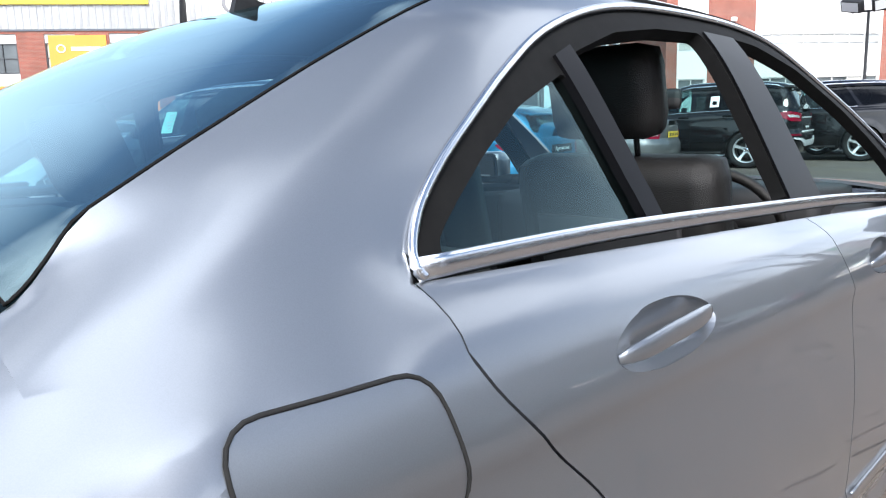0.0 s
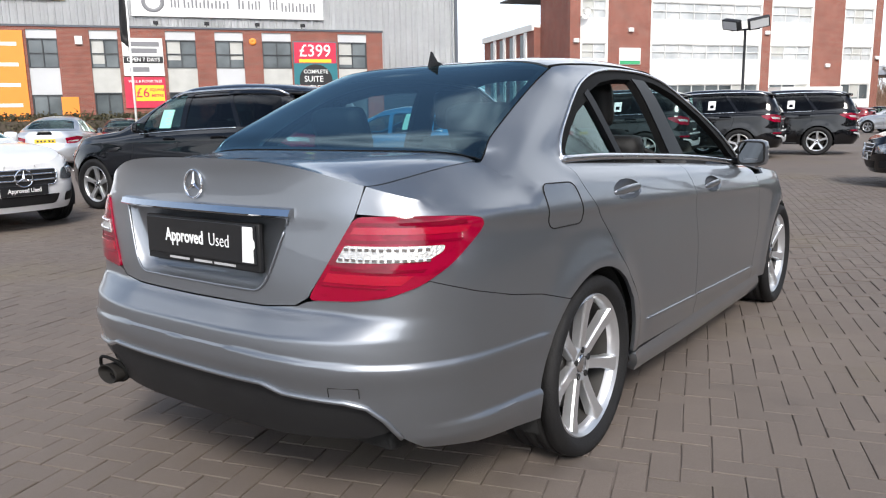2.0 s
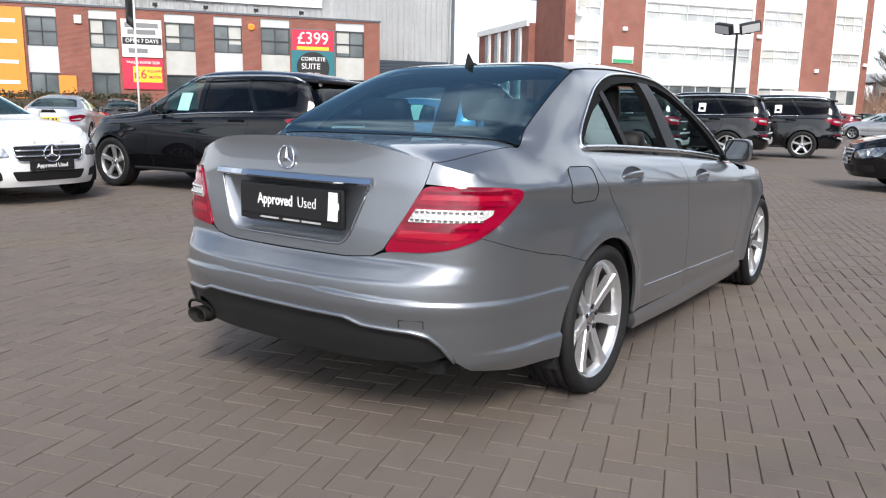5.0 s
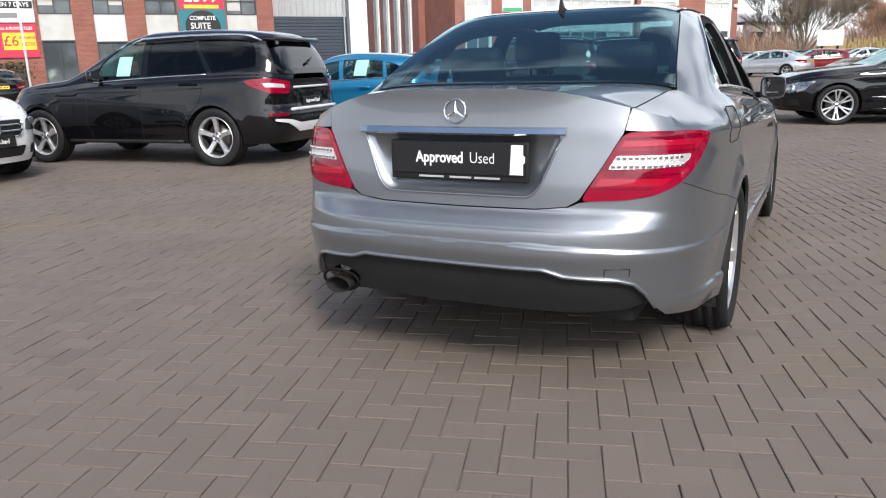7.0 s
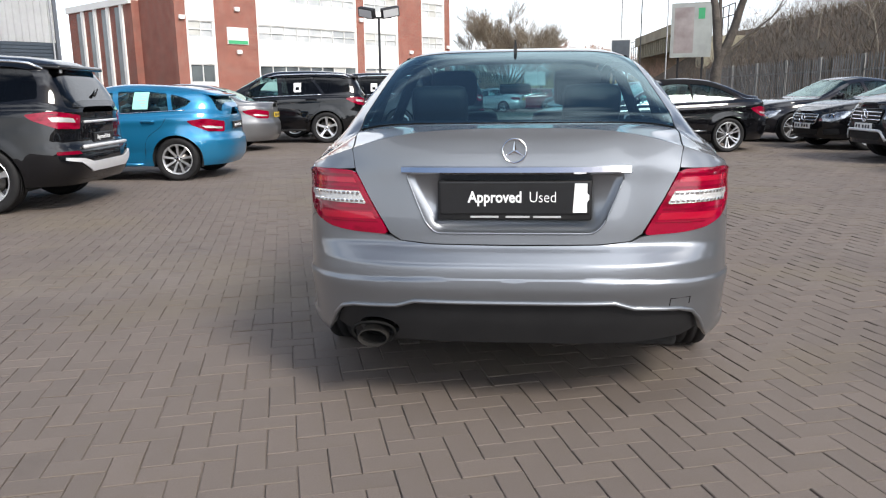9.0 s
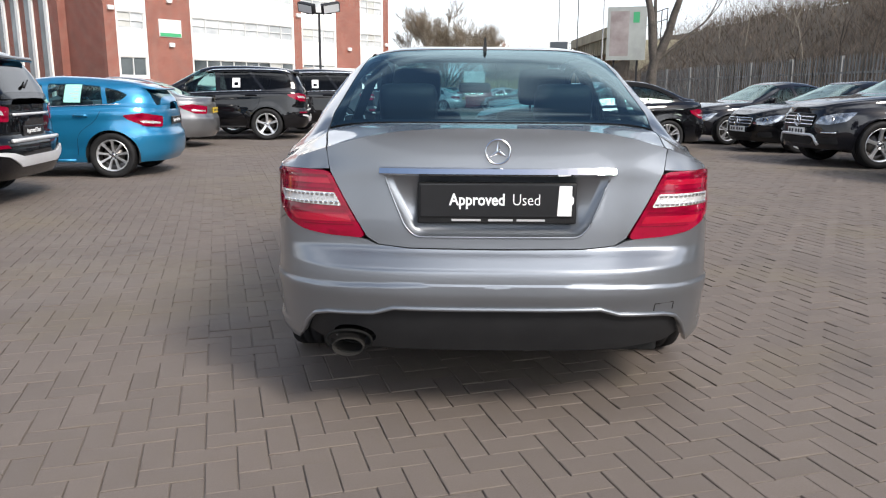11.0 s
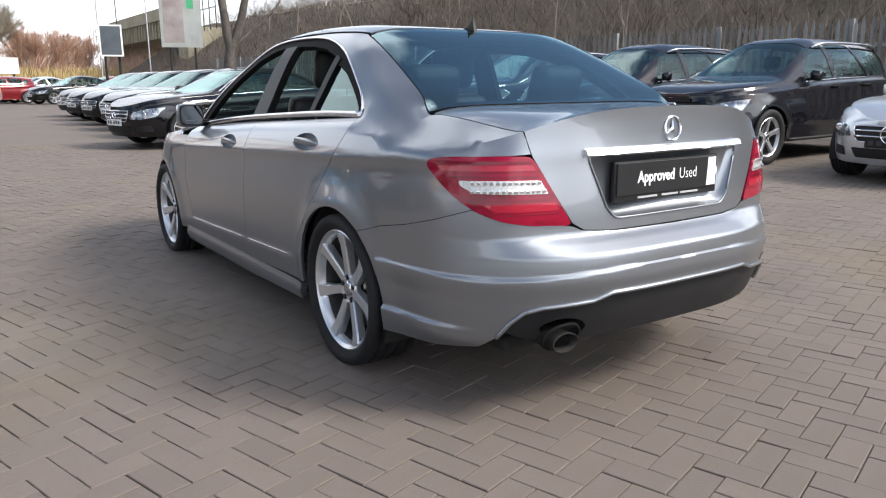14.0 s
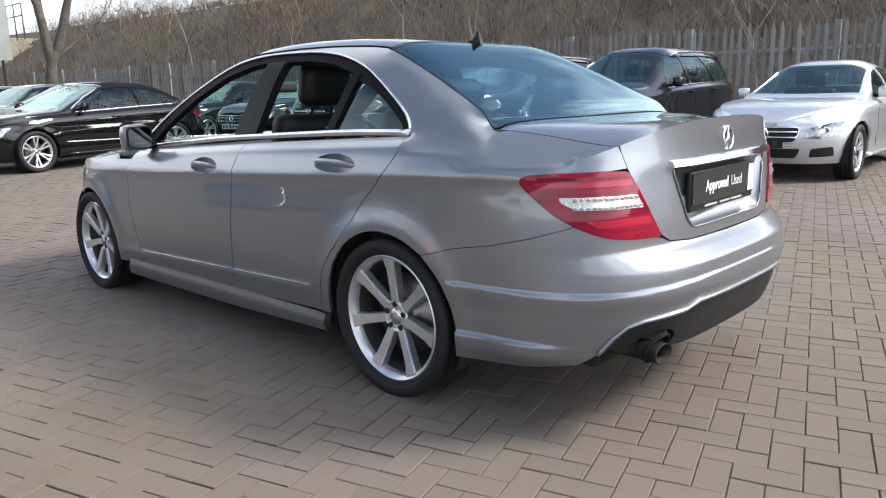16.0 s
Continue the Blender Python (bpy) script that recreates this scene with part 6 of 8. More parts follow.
        for seam in ([(1.12, belt - sh), (1.13, 0.6), (1.15, 0.33)], [(2.02, belt - 0.12), (2.05, 0.6), (2.0, 0.33)], [(0.12, belt - sh), (0.2, 0.80), (0.42, 0.62), (0.46, 0.33)]):
            # door gaps are not cut: a dark tube draws their shade
            bm = bmesh.new()
            tube(bm, [(sg * q.x, q.y, q.z) for q in (B.out(B.uy(y, z), z, -0.0005) for y, z in smooth_line(seam, 4))], 0.0035, 5)
            part("door_seam", bm, M_GAP, root)
        bm = bmesh.new()
        tube(bm, [(sg * q.x, q.y, q.z) for q in (B.out(B.uy(y, z0 + 0.03), z0 + 0.03, 0.006) for y in steps(0.5, wb - 0.5, 0.2))], 0.022, 8)
        part("sill", bm, M_PLASTIC if suv else coat, root)
        if kind == "cabrio":
            bm = bmesh.new()
            tube(bm, [(sg * q.x, q.y, q.z) for q in (B.out(B.uy(y, 0.40 + 0.02 * y), 0.40 + 0.02 * y, 0.004) for y in steps(0.46, wb - 0.5, 0.15))], 0.011, 6)
            part("door_strip", bm, M_SATIN, root)
            bm = bmesh.new()
            tube(bm, [(sg * q.x, q.y, q.z) for q in (B.cabout(y, B.pz(y, z), 0.006) for y, z in dens([(2.03, 0.955), (1.70, 1.125), (1.34, 1.278)], 0.05, False))], 0.014, 6)
            part("pillar_trim", bm, M_SATIN, root)
        if S["rails"]:
            bm = bmesh.new()
            rl = [B.cabout(y, B.px(y, 0.60), 0.050) for y in steps(-0.46, 1.22, 0.1)]
            rl = [B.cabout(-0.60, B.px(-0.60, 0.59), 0.0)] + rl + [B.cabout(1.42, B.px(1.42, 0.60), 0.0)]
            tube(bm, [(sg * q.x, q.y, q.z) for q in rl], 0.018, 8)
            part("roof_rail", bm, M_SATIN, root)
        for y in (0.0, wb):
            wheel("wheel", Matrix.Translation((sg * (w - 0.125), y, r)), root, r, S["rim"], S["tw"], spokes or S["spokes"], rim_style or S["style"], sg)
            bm = bmesh.new()
            rg = [[bm.verts.new((x, y + (r + 0.055) * math.cos(t), r + (r + 0.055) * math.sin(t))) for t in (math.pi * (i / 20 * 1.2 - 0.1) for i in range(21))] for x in (sg * (w - 0.045), sg * 0.56)]
            for j in range(20):
                bm.faces.new((rg[0][j], rg[0][j + 1], rg[1][j + 1], rg[1][j]))
            bm.faces.new(rg[1])
            part("wheel_liner", bm, M_LINER, root)
    # cabin
    bm = bmesh.new()
    box(bm, (-0.7 * w, -roh + 0.25, z0 + 0.02), (0.7 * w, yF - 0.3, z0 + 0.09))
    box(bm, (-0.8 * w, S["wins"][0][0][0] + 0.05, 0.5), (0.8 * w, S["wins"][0][0][0] + 0.35, B.zb(1.9) - 0.03), bevel=0.04)
    part("cabin_floor", bm, M_INTERIOR, root, smooth=False)
    for x in (-0.38, 0.38):
        seat(root, x, 0.95, belt - 0.56, 0.5, 0.24)
        seat(root, x, 0.28, belt - 0.58, 0.56, 0.28)
    if sign:
        for sg in (1, -1):
            bm = bmesh.new()
            ring = [(0.60, B.pz(0.60, 1.24)), (0.78, B.pz(0.78, 1.24)), (0.78, B.pz(0.78, 1.46)), (0.60, B.pz(0.60, 1.46))]
            inner_ = [(0.645, B.pz(0.645, 1.285)), (0.735, B.pz(0.735, 1.285)), (0.735, B.pz(0.735, 1.36)), (0.645, B.pz(0.645, 1.36))]
            patch(bm, lambda y, p: B.cabout(y, p, 0.003), ring, (0.05, 0.05), holes=[inner_], mirror=sg < 0)
            part("window_sign", bm, M_WHITEPRINT, root, "white square sign in the window", smooth=False)
    if sheet:
        wp = wins[1 if kind == "hatch" else 0]
        for sg in (1, -1):
            bm = bmesh.new()
            cy = sum(p[0] for p in wp) / len(wp) + (0.05 if kind == "hatch" else -0.05)
            ring = [(cy - 0.13, B.pz(cy - 0.13, B.zb(cy) + 0.06)), (cy + 0.10, B.pz(cy + 0.1, B.zb(cy) + 0.06)), (cy + 0.10, B.pz(cy + 0.1, B.zb(cy) + 0.31)), (cy - 0.13, B.pz(cy - 0.13, B.zb(cy) + 0.31))]
            patch(bm, lambda y, p: B.cabout(y, p, -0.002), ring, (0.08, 0.08), mirror=sg < 0)
            st = part("price_sheet", bm, M_STICKER, root, "pale green price sheet", smooth=False)
            for k in range(5):
                bm = bmesh.new()
                zz = B.zb(cy) + 0.10 + k * 0.04
                wd_ = 0.07 + 0.03 * ((k * 7) % 3)
                ring = [(cy - 0.10, B.pz(cy, zz)), (cy - 0.10 + wd_, B.pz(cy, zz)), (cy - 0.10 + wd_, B.pz(cy, zz + 0.014)), (cy - 0.10, B.pz(cy, zz + 0.014))]
                patch(bm, lambda y, p: B.cabout(y, p, 0.0), ring, (0.1, 0.1), mirror=sg < 0)
                part("printed_bar", bm, M_GREYPRINT, st, smooth=False)
    return root


def at(x, y, heading):
    """Rear axle at (x, y), nose towards heading, in degrees from +y, anticlockwise."""
    return pose(x, y, 0, 0, 0, heading)


M_FABRIC = mat("black_fabric_hood", (0.009, 0.009, 0.010), 0.9, spec=0.1, bump=0.3, bump_scale=300, vary=0.2, vary_scale=10)
UKP = (M_PLATEWHITE, M_PLATEYELLOW)
# left-hand row, tails towards the open yard
road_car("black off-road estate with price sheet and dark rear glass", "suv", M_BLACK, at(-5.50, 4.44, 97) @ Matrix.Scale(0.935, 4), rear_glass=M_DARKPANE, sheet=True, group="parked cars")
road_car("bright blue hatchback parked with price sheet in window", "hatch", M_BLUE, at(-4.81, 7.40, 95) @ Matrix.Scale(0.95, 4), sheet=True, group="parked cars")
road_car("grey saloon with yellow rear plate, parked in row", "saloon", M_GREYCAR, at(-6.2, 12.6, 97), plate=UKP, group="parked cars")
row = road_car("black off-road estate with a white sign in the window", "suv", M_BLACK, at(-4.75, 15.6, 98), rear_glass=M_DARKPANE, sign=True, group="parked cars")
for x, y, hd in ((-3.35, 18.3, 98), (-2.0, 20.9, 98)):
    copy_thing(row, at(x, y, hd))
# cars facing the yard on the fence side
road_car("bright silver saloon facing the yard, blank black plate", "saloon", M_BRIGHT, at(9.93, 1.50, 92.5), plate=(M_PLASTIC, M_PLATEYELLOW), group="parked cars")
mlf = road_car("blue-black off-road estate facing the yard, white plate", "suv", M_NIGHT, at(10.02, 4.42, 93), plate=UKP, group="parked cars")
for x, y, hd in ((9.76, 6.85, 93), (9.46, 9.60, 94)):
    copy_thing(mlf, at(x, y, hd))
road_car("black cabriolet with closed fabric roof", "cabrio", M_BLACK, at(3.84, 12.10, 104.5), roof=M_FABRIC, plate=UKP, group="parked cars")
road_car("white hatchback with dark grille and show plate", "hatch", M_WHITE, at(-10.2, 1.5, -88), group="parked cars")


# ---- buildings ----
EAST = Vector((0.580, 0.8146, 0)).normalized()      # along both street fronts
NORM = Vector((EAST.y, -EAST.x, 0))                 # from the fronts towards the yard


def front(origin):
    """A frame whose x runs along a street front, y towards the yard, z up."""
    m = Matrix.Identity(4)
    for i, v in enumerate((EAST, NORM, Vector((0, 0, 1)))):
        for j in range(3):
            m[j][i] = v[j]
    m.translation = origin
    return m


def brick_mat(name, c1, c2, mortar, bw=0.225, bh=0.075):
    m = mat(name, c1, 0.85, bump=0.2, bump_scale=40)
    nt = m.node_tree
    b = nt.nodes["Principled BSDF"]
    tc = nt.nodes.new("ShaderNodeTexCoord")
    mp = nt.nodes.new("ShaderNodeVectorMath")
    mp.operation = "MULTIPLY"
    mp.inputs[1].default_value = (1, 1, 1)
    sep = nt.nodes.new("ShaderNodeSeparateXYZ")
    comb = nt.nodes.new("ShaderNodeCombineXYZ")
    add = nt.nodes.new("ShaderNodeMath")
    br = nt.nodes.new("ShaderNodeTexBrick")
    br.inputs["Color1"].default_value, br.inputs["Color2"].default_value, br.inputs["Mortar"].default_value = (*c1, 1), (*c2, 1), (*mortar, 1)
    br.inputs["Scale"].default_value, br.inputs["Mortar Size"].default_value = 1.0, 0.010
    br.inputs["Brick Width"].default_value, br.inputs["Row Height"].default_value = bw, bh
    n = nt.nodes.new("ShaderNodeTexNoise")
    n.inputs["Scale"].default_value, n.inputs["Detail"].default_value = 0.9, 5
    mx = nt.nodes.new("ShaderNodeMixRGB")
    mx.blend_type = "MULTIPLY"
    mx.inputs[0].default_value = 0.5
    nt.links.new(tc.outputs["Object"], sep.inputs[0])
    nt.links.new(sep.outputs[0], add.inputs[0])
    nt.links.new(sep.outputs[1], add.inputs[1])
    nt.links.new(add.outputs[0], comb.inputs[0])
    nt.links.new(sep.outputs[2], comb.inputs[1])
    nt.links.new(comb.outputs[0], br.inputs["Vector"])
    nt.links.new(tc.outputs["Object"], n.inputs["Vector"])
    nt.links.new(br.outputs["Color"], mx.inputs[1])
    nt.links.new(n.outputs["Fac"], mx.inputs[2])
    nt.links.new(mx.outputs[0], b.inputs["Base Color"])
    return m


M_BRICK = brick_mat("red_brick", (0.36, 0.095, 0.062), (0.27, 0.065, 0.045), (0.30, 0.22, 0.18))
M_BRICK2 = brick_mat("orange_red_brick", (0.40, 0.115, 0.075), (0.30, 0.080, 0.055), (0.33, 0.25, 0.21))
M_CLAD = mat("grey_profiled_cladding", (0.72, 0.73, 0.74), 0.5, 0.0, vary=0.2, vary_scale=0.4, fine=0.1, fine_scale=3)
M_CLADTRIM = mat("dark_roof_edge", (0.09, 0.10, 0.12), 0.5, vary=0.2)
M_SHUTTER = mat("dark_blue_shutter", (0.05, 0.065, 0.085), 0.45, 0.3, vary=0.2, vary_scale=1.0)
M_WHITEPANEL = mat("white_render_panel", (0.78, 0.77, 0.74), 0.7, vary=0.15, vary_scale=0.5, dark=(0.6, 0.58, 0.54), fine=0.06, fine_scale=6)
M_GREYPANEL = mat("pale_grey_panel", (0.55, 0.56, 0.57), 0.6, vary=0.15, vary_scale=0.6)
M_FRAME = mat("dark_window_frame", (0.04, 0.045, 0.05), 0.5, vary=0.1)
M_WFRAME = mat("white_window_frame", (0.70, 0.70, 0.68), 0.5, vary=0.1)
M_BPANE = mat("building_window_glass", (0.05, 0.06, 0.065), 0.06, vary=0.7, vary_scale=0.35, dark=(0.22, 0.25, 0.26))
# bright sky reflection and blinds behind are put into the pane colour
M_OPANE = mat("glass_painted_sky_reflection", (0.34, 0.36, 0.37), 0.06, vary=0.9, vary_scale=0.55, dark=(0.62, 0.63, 0.63))
M_BLIND = mat("pale_window_blind", (0.50, 0.50, 0.47), 0.6, vary=0.3, vary_scale=1.2)
M_ROOFFELT = mat("roof_felt", (0.12, 0.12, 0.12), 0.9, vary=0.3)
M_ORANGE = mat("orange_banner", (0.85, 0.27, 0.03), 0.5, vary=0.08, vary_scale=1)
M_YELLOW = mat("yellow_banner", (0.85, 0.60, 0.03), 0.5, vary=0.08, vary_scale=1)
M_SIGNRED = mat("red_sign", (0.55, 0.02, 0.06), 0.45, vary=0.08)
M_SIGNTEAL = mat("teal_sign", (0.02, 0.16, 0.19), 0.45, vary=0.08)
M_SIGNBLACK = mat("black_sign", (0.015, 0.015, 0.016), 0.45, vary=0.1)
M_SIGNWHITE = mat("white_sign", (0.80, 0.80, 0.78), 0.5, vary=0.06)
M_SIGNGREY = mat("grey_sign_print", (0.20, 0.20, 0.21), 0.5, vary=0.1)
M_SIGNGREEN = mat("green_sign_print", (0.05, 0.35, 0.15), 0.5, vary=0.1)
M_GALV = mat("galvanised_steel", (0.27, 0.272, 0.265), 0.55, 0.6, vary=0.35, vary_scale=1.5, dark=(0.19, 0.19, 0.18), fine=0.2, fine_scale=30)
M_POLE = mat("grey_painted_pole", (0.30, 0.31, 0.32), 0.5, 0.3, vary=0.2)
M_BLACKMETAL = mat("black_metal", (0.02, 0.02, 0.022), 0.5, 0.3, vary=0.2)


def slab(name, lo, hi, material, parent, label="", bevel=0.0):
    bm = bmesh.new()
    box(bm, lo, hi, bevel=bevel)
    return part(name, bm, material, parent, label, smooth=False)


def window(parent, x0, x1, z0, z1, y=0.0, cols=2, rows=2, frame_m=None, blind=0.0, seed=0, pane_m=None):
    """A real window in a front: sill, frame with bars, a pane to each opening, set back from the wall face."""
    fm = frame_m or M_FRAME
    bm = bmesh.new()
    t = 0.07
    cw, ch = (x1 - x0) / cols, (z1 - z0) / rows
    xs = [x0, x0 + t] + [v for i in range(1, cols) for v in (x0 + cw * i - 0.03, x0 + cw * i + 0.03)] + [x1 - t, x1]
    zs = [z0, z0 + t] + [v for j in range(1, rows) for v in (z0 + ch * j - 0.03, z0 + ch * j + 0.03)] + [z1 - t, z1]
    gv = [[bm.verts.new((x, y + 0.02, z)) for x in xs] for z in zs]
    fs = [bm.faces.new((gv[j][i], gv[j][i + 1], gv[j + 1][i + 1], gv[j + 1][i])) for j in range(len(zs) - 1) for i in range(len(xs) - 1) if i % 2 == 0 or j % 2 == 0]
    ext = bmesh.ops.extrude_face_region(bm, geom=fs)
    for v in (e for e in ext["geom"] if isinstance(e, bmesh.types.BMVert)):
        v.co.y -= 0.12
    bmesh.ops.recalc_face_normals(bm, faces=bm.faces)
    win = part("window", bm, fm, parent, smooth=False)
    for i in range(cols):
        for j in range(rows):
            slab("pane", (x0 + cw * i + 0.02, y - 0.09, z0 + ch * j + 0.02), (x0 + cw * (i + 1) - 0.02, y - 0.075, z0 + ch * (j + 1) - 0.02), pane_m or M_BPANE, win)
    rnd = random.Random(seed)
    if blind and rnd.random() < blind:
        i = rnd.randrange(cols)
        slab("blind", (x0 + cw * i + 0.05, y - 0.072, z0 + (z1 - z0) * rnd.uniform(0.0, 0.4)), (x0 + cw * (i + 1) - 0.05, y - 0.068, z1 - 0.06), M_BLIND, win)
    return win


def wall_with_holes(parent, name, x0, x1, z0, z1, holes, material, thick=0.3, y=0.0):
    """A wall in pieces round its openings: strips between columns, then above and below each opening."""
    bm = bmesh.new()
    xs = sorted({x0, x1, *[h[0] for h in holes], *[h[1] for h in holes]})
    for a, b in zip(xs, xs[1:]):
        hs = sorted([(h[2], h[3]) for h in holes if h[0] <= a + 1e-6 and h[1] >= b - 1e-6])
        z = z0
        for lo, hi in hs:
            if lo > z + 1e-4:
                box(bm, (a, y - thick, z), (b, y, lo))
            z = max(z, hi)
        if z < z1 - 1e-4:
            box(bm, (a, y - thick, z), (b, y, z1))
    bmesh.ops.remove_doubles(bm, verts=bm.verts, dist=0.0005)
    return part(name, bm, material, parent, smooth=False)


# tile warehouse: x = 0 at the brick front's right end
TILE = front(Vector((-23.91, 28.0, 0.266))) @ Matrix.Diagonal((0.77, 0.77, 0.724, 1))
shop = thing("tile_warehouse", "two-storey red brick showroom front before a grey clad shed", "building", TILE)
bays = [(-27.96, -26.32), (-24.83, -23.15), (-21.3, -19.67), (-17.93, -16.37), (-13.67, -11.91), (-10.76, -9.04), (-7.87, -6.04), (-3.0, -1.08)]
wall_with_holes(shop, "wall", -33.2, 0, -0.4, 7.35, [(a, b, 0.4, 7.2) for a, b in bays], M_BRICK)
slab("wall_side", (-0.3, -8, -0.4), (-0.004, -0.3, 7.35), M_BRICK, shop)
slab("coping", (-33.2, -0.35, 7.352), (0.06, 0.06, 7.47), M_CLADTRIM, shop)
for k, (a, b) in enumerate(bays):
    slab("header_panel", (a, -0.2, 6.65), (b, -0.08, 7.2), M_GREYPANEL, shop)
    window(shop, a, b, 4.85, 6.65, -0.08, 2, 2, seed=k, blind=0.7)
    low = k in (0, 1, 2, 5)
    slab("spandrel_panel", (a, -0.2, 3.2 if low else 3.3), (b, -0.09, 4.85), M_GREYPANEL if low else M_BLIND, shop)
    window(shop, a, b, 0.5, 3.2 if low else 3.3, -0.08, 2, 1, seed=k + 20, blind=0.3)
# shed behind: profiled sheet with ribs
bm = bmesh.new()
x, xs = -46.0, []
while x < 6.2:
    xs += [(x, 0.0), (x + 0.20, 0.0), (x + 0.24, 0.05), (x + 0.34, 0.05), (x + 0.38, 0.0)]
    x += 0.42
lo_, hi_ = [bm.verts.new((a, -3.0 + b, 4.98)) for a, b in xs], [bm.verts.new((a, -3.0 + b, 10.4)) for a, b in xs]
for i in range(len(xs) - 1):
    bm.faces.new((lo_[i], lo_[i + 1], hi_[i + 1], hi_[i]))
bmesh.ops.solidify(bm, geom=bm.faces[:], thickness=0.04)
part("cladding", bm, M_CLAD, shop, "pale grey vertical profiled sheeting", smooth=False)
slab("roof_edge", (-46, -3.2, 10.4), (6.3, -2.88, 10.62), M_CLADTRIM, shop)
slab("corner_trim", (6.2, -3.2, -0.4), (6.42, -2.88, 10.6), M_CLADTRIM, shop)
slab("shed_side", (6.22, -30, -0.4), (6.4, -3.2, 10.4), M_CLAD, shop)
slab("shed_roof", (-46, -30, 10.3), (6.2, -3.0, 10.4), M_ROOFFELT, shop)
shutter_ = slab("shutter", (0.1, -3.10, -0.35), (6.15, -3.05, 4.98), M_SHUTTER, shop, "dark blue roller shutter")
for k in range(22):
    bm = bmesh.new()
    box(bm, (0.15, -3.055, -0.3 + k * 0.24), (6.1, -2.98, -0.3 + k * 0.24 + 0.215), bevel=0.02)
    part("slat", bm, M_SHUTTER, shutter_, smooth=False)
# sign boards
sg_ = slab("sign_board", (-15.6, -2.95, 8.5), (-3.4, -2.80, 10.32), M_SIGNWHITE, shop, "long white fascia sign with grey print")
bm = bmesh.new()
lathe(bm, [(0.0, 0.45), (0.03, 0.50), (0.03, 0.66), (0.0, 0.70)], 32, "y", Matrix.Translation((-14.3, -2.80, 9.45)))
part("round_emblem", bm, M_SIGNGREY, sg_)
for a, b, zz, hh in ((-13.22, -12.59, 9.1, 0.8), (-12.44, -9.5, 9.1, 0.55), (-9.01, -8.52, 9.1, 0.8), (-8.38, -7.47, 9.1, 0.6), (-6.98, -6.34, 9.1, 0.8), (-6.2, -3.82, 9.0, 0.62)):
    n_ = max(2, int(round((b - a) / 0.24)))
    for k in range(n_):
        x_ = a + (b - a) * k / n_
        slab("printed_bar", (x_, -2.80, zz), (x_ + (b - a) / n_ * 0.5, -2.785, zz + hh * (0.72 if k % 3 == 1 else 1.0)), M_SIGNGREY, sg_)
for x in (-14.2, -11.1, -7.9, -4.9):
    bm = bmesh.new()
    tube(bm, [(x, -2.9, 7.9), (x, -2.3, 8.05)], 0.03, 6)
    box(bm, (x - 0.15, -2.42, 7.9), (x + 0.15, -2.15, 8.12), bevel=0.02)
    part("sign_floodlight", bm, M_BLACKMETAL, shop, smooth=False)
def sign_text(parent, text, size, m_, x, z, y, sx=1.0):
    return words("sign_lettering", text, size, m_, parent, Matrix.Translation((x, y, z)) @ Matrix(((1, 0, 0, 0), (0, 0, 1, 0), (0, 1, 0, 0), (0, 0, 0, 1))) @ Matrix.Diagonal((sx, 1, 1, 1)), 0.004, "", 0.01)
b1 = slab("sign_board", (-16.15, 0.02, 4.35), (-13.85, 0.10, 6.72), M_SIGNWHITE, shop, "white shop sign with black opening strip")
for a, b, z in ((-15.95, -14.05, 6.2), (-15.8, -14.2, 5.78)):
    slab("printed_bar", (a, 0.10, z), (b, 0.115, z + 0.30), M_SIGNGREY, b1)
slab("black_strip", (-16.12, 0.10, 5.15), (-13.88, 0.12, 5.58), M_SIGNBLACK, b1)
slab("printed_bar", (-15.8, 0.10, 4.6), (-14.7, 0.115, 4.9), M_SIGNGREY, b1)
b2 = slab("sign_board", (-16.2, 0.02, 2.3), (-13.85, 0.10, 4.27), M_SIGNRED, shop, "red and yellow offer sign")
slab("yellow_strip", (-15.6, 0.10, 2.75), (-13.95, 0.115, 3.75), M_YELLOW, b2)
b3 = slab("sign_board", (-5.95, 0.02, 3.0), (-3.12, 0.12, 6.65), M_SIGNTEAL, shop, "red and teal offer sign with black roundel")
slab("red_panel", (-5.9, 0.12, 5.2), (-3.17, 0.135, 6.6), M_SIGNRED, b3)
slab("yellow_strip", (-5.6, 0.135, 5.25), (-3.5, 0.142, 5.47), M_YELLOW, b3)
bm = bmesh.new()
lathe(bm, [(0.0, 0.001), (0.02, 0.001), (0.02, 1.05), (0.0, 1.08)], 36, "y", Matrix.Translation((-4.55, 0.12, 4.05)))
part("roundel", bm, M_SIGNBLACK, b3, smooth=False)
for tx, sz, mm, x, z, y, pr in (("£399", 1.15, M_SIGNWHITE, -4.55, 6.0, 0.15, b3), ("COMPLETE", 0.36, M_SIGNWHITE, -4.55, 4.62, 0.15, b3), ("SUITE", 0.55, M_SIGNWHITE, -4.7, 4.12, 0.15, b3), ("TILES", 0.40, M_SIGNWHITE, -4.55, 3.55, 0.15, b3),
                                ("OPEN 7 DAYS", 0.34, M_SIGNWHITE, -15.0, 5.365, 0.13, b1), ("WALL & FLOOR TILES", 0.22, M_SIGNWHITE, -15.0, 4.0, 0.12, b2), ("£6", 0.85, M_SIGNRED, -15.2, 3.25, 0.125, b2), ("SQUARE", 0.26, M_SIGNRED, -14.35, 3.47, 0.125, b2), ("METRE", 0.26, M_SIGNRED, -14.35, 3.08, 0.125, b2)):
    sign_text(pr, tx, sz, mm, x, z, y, 0.9)
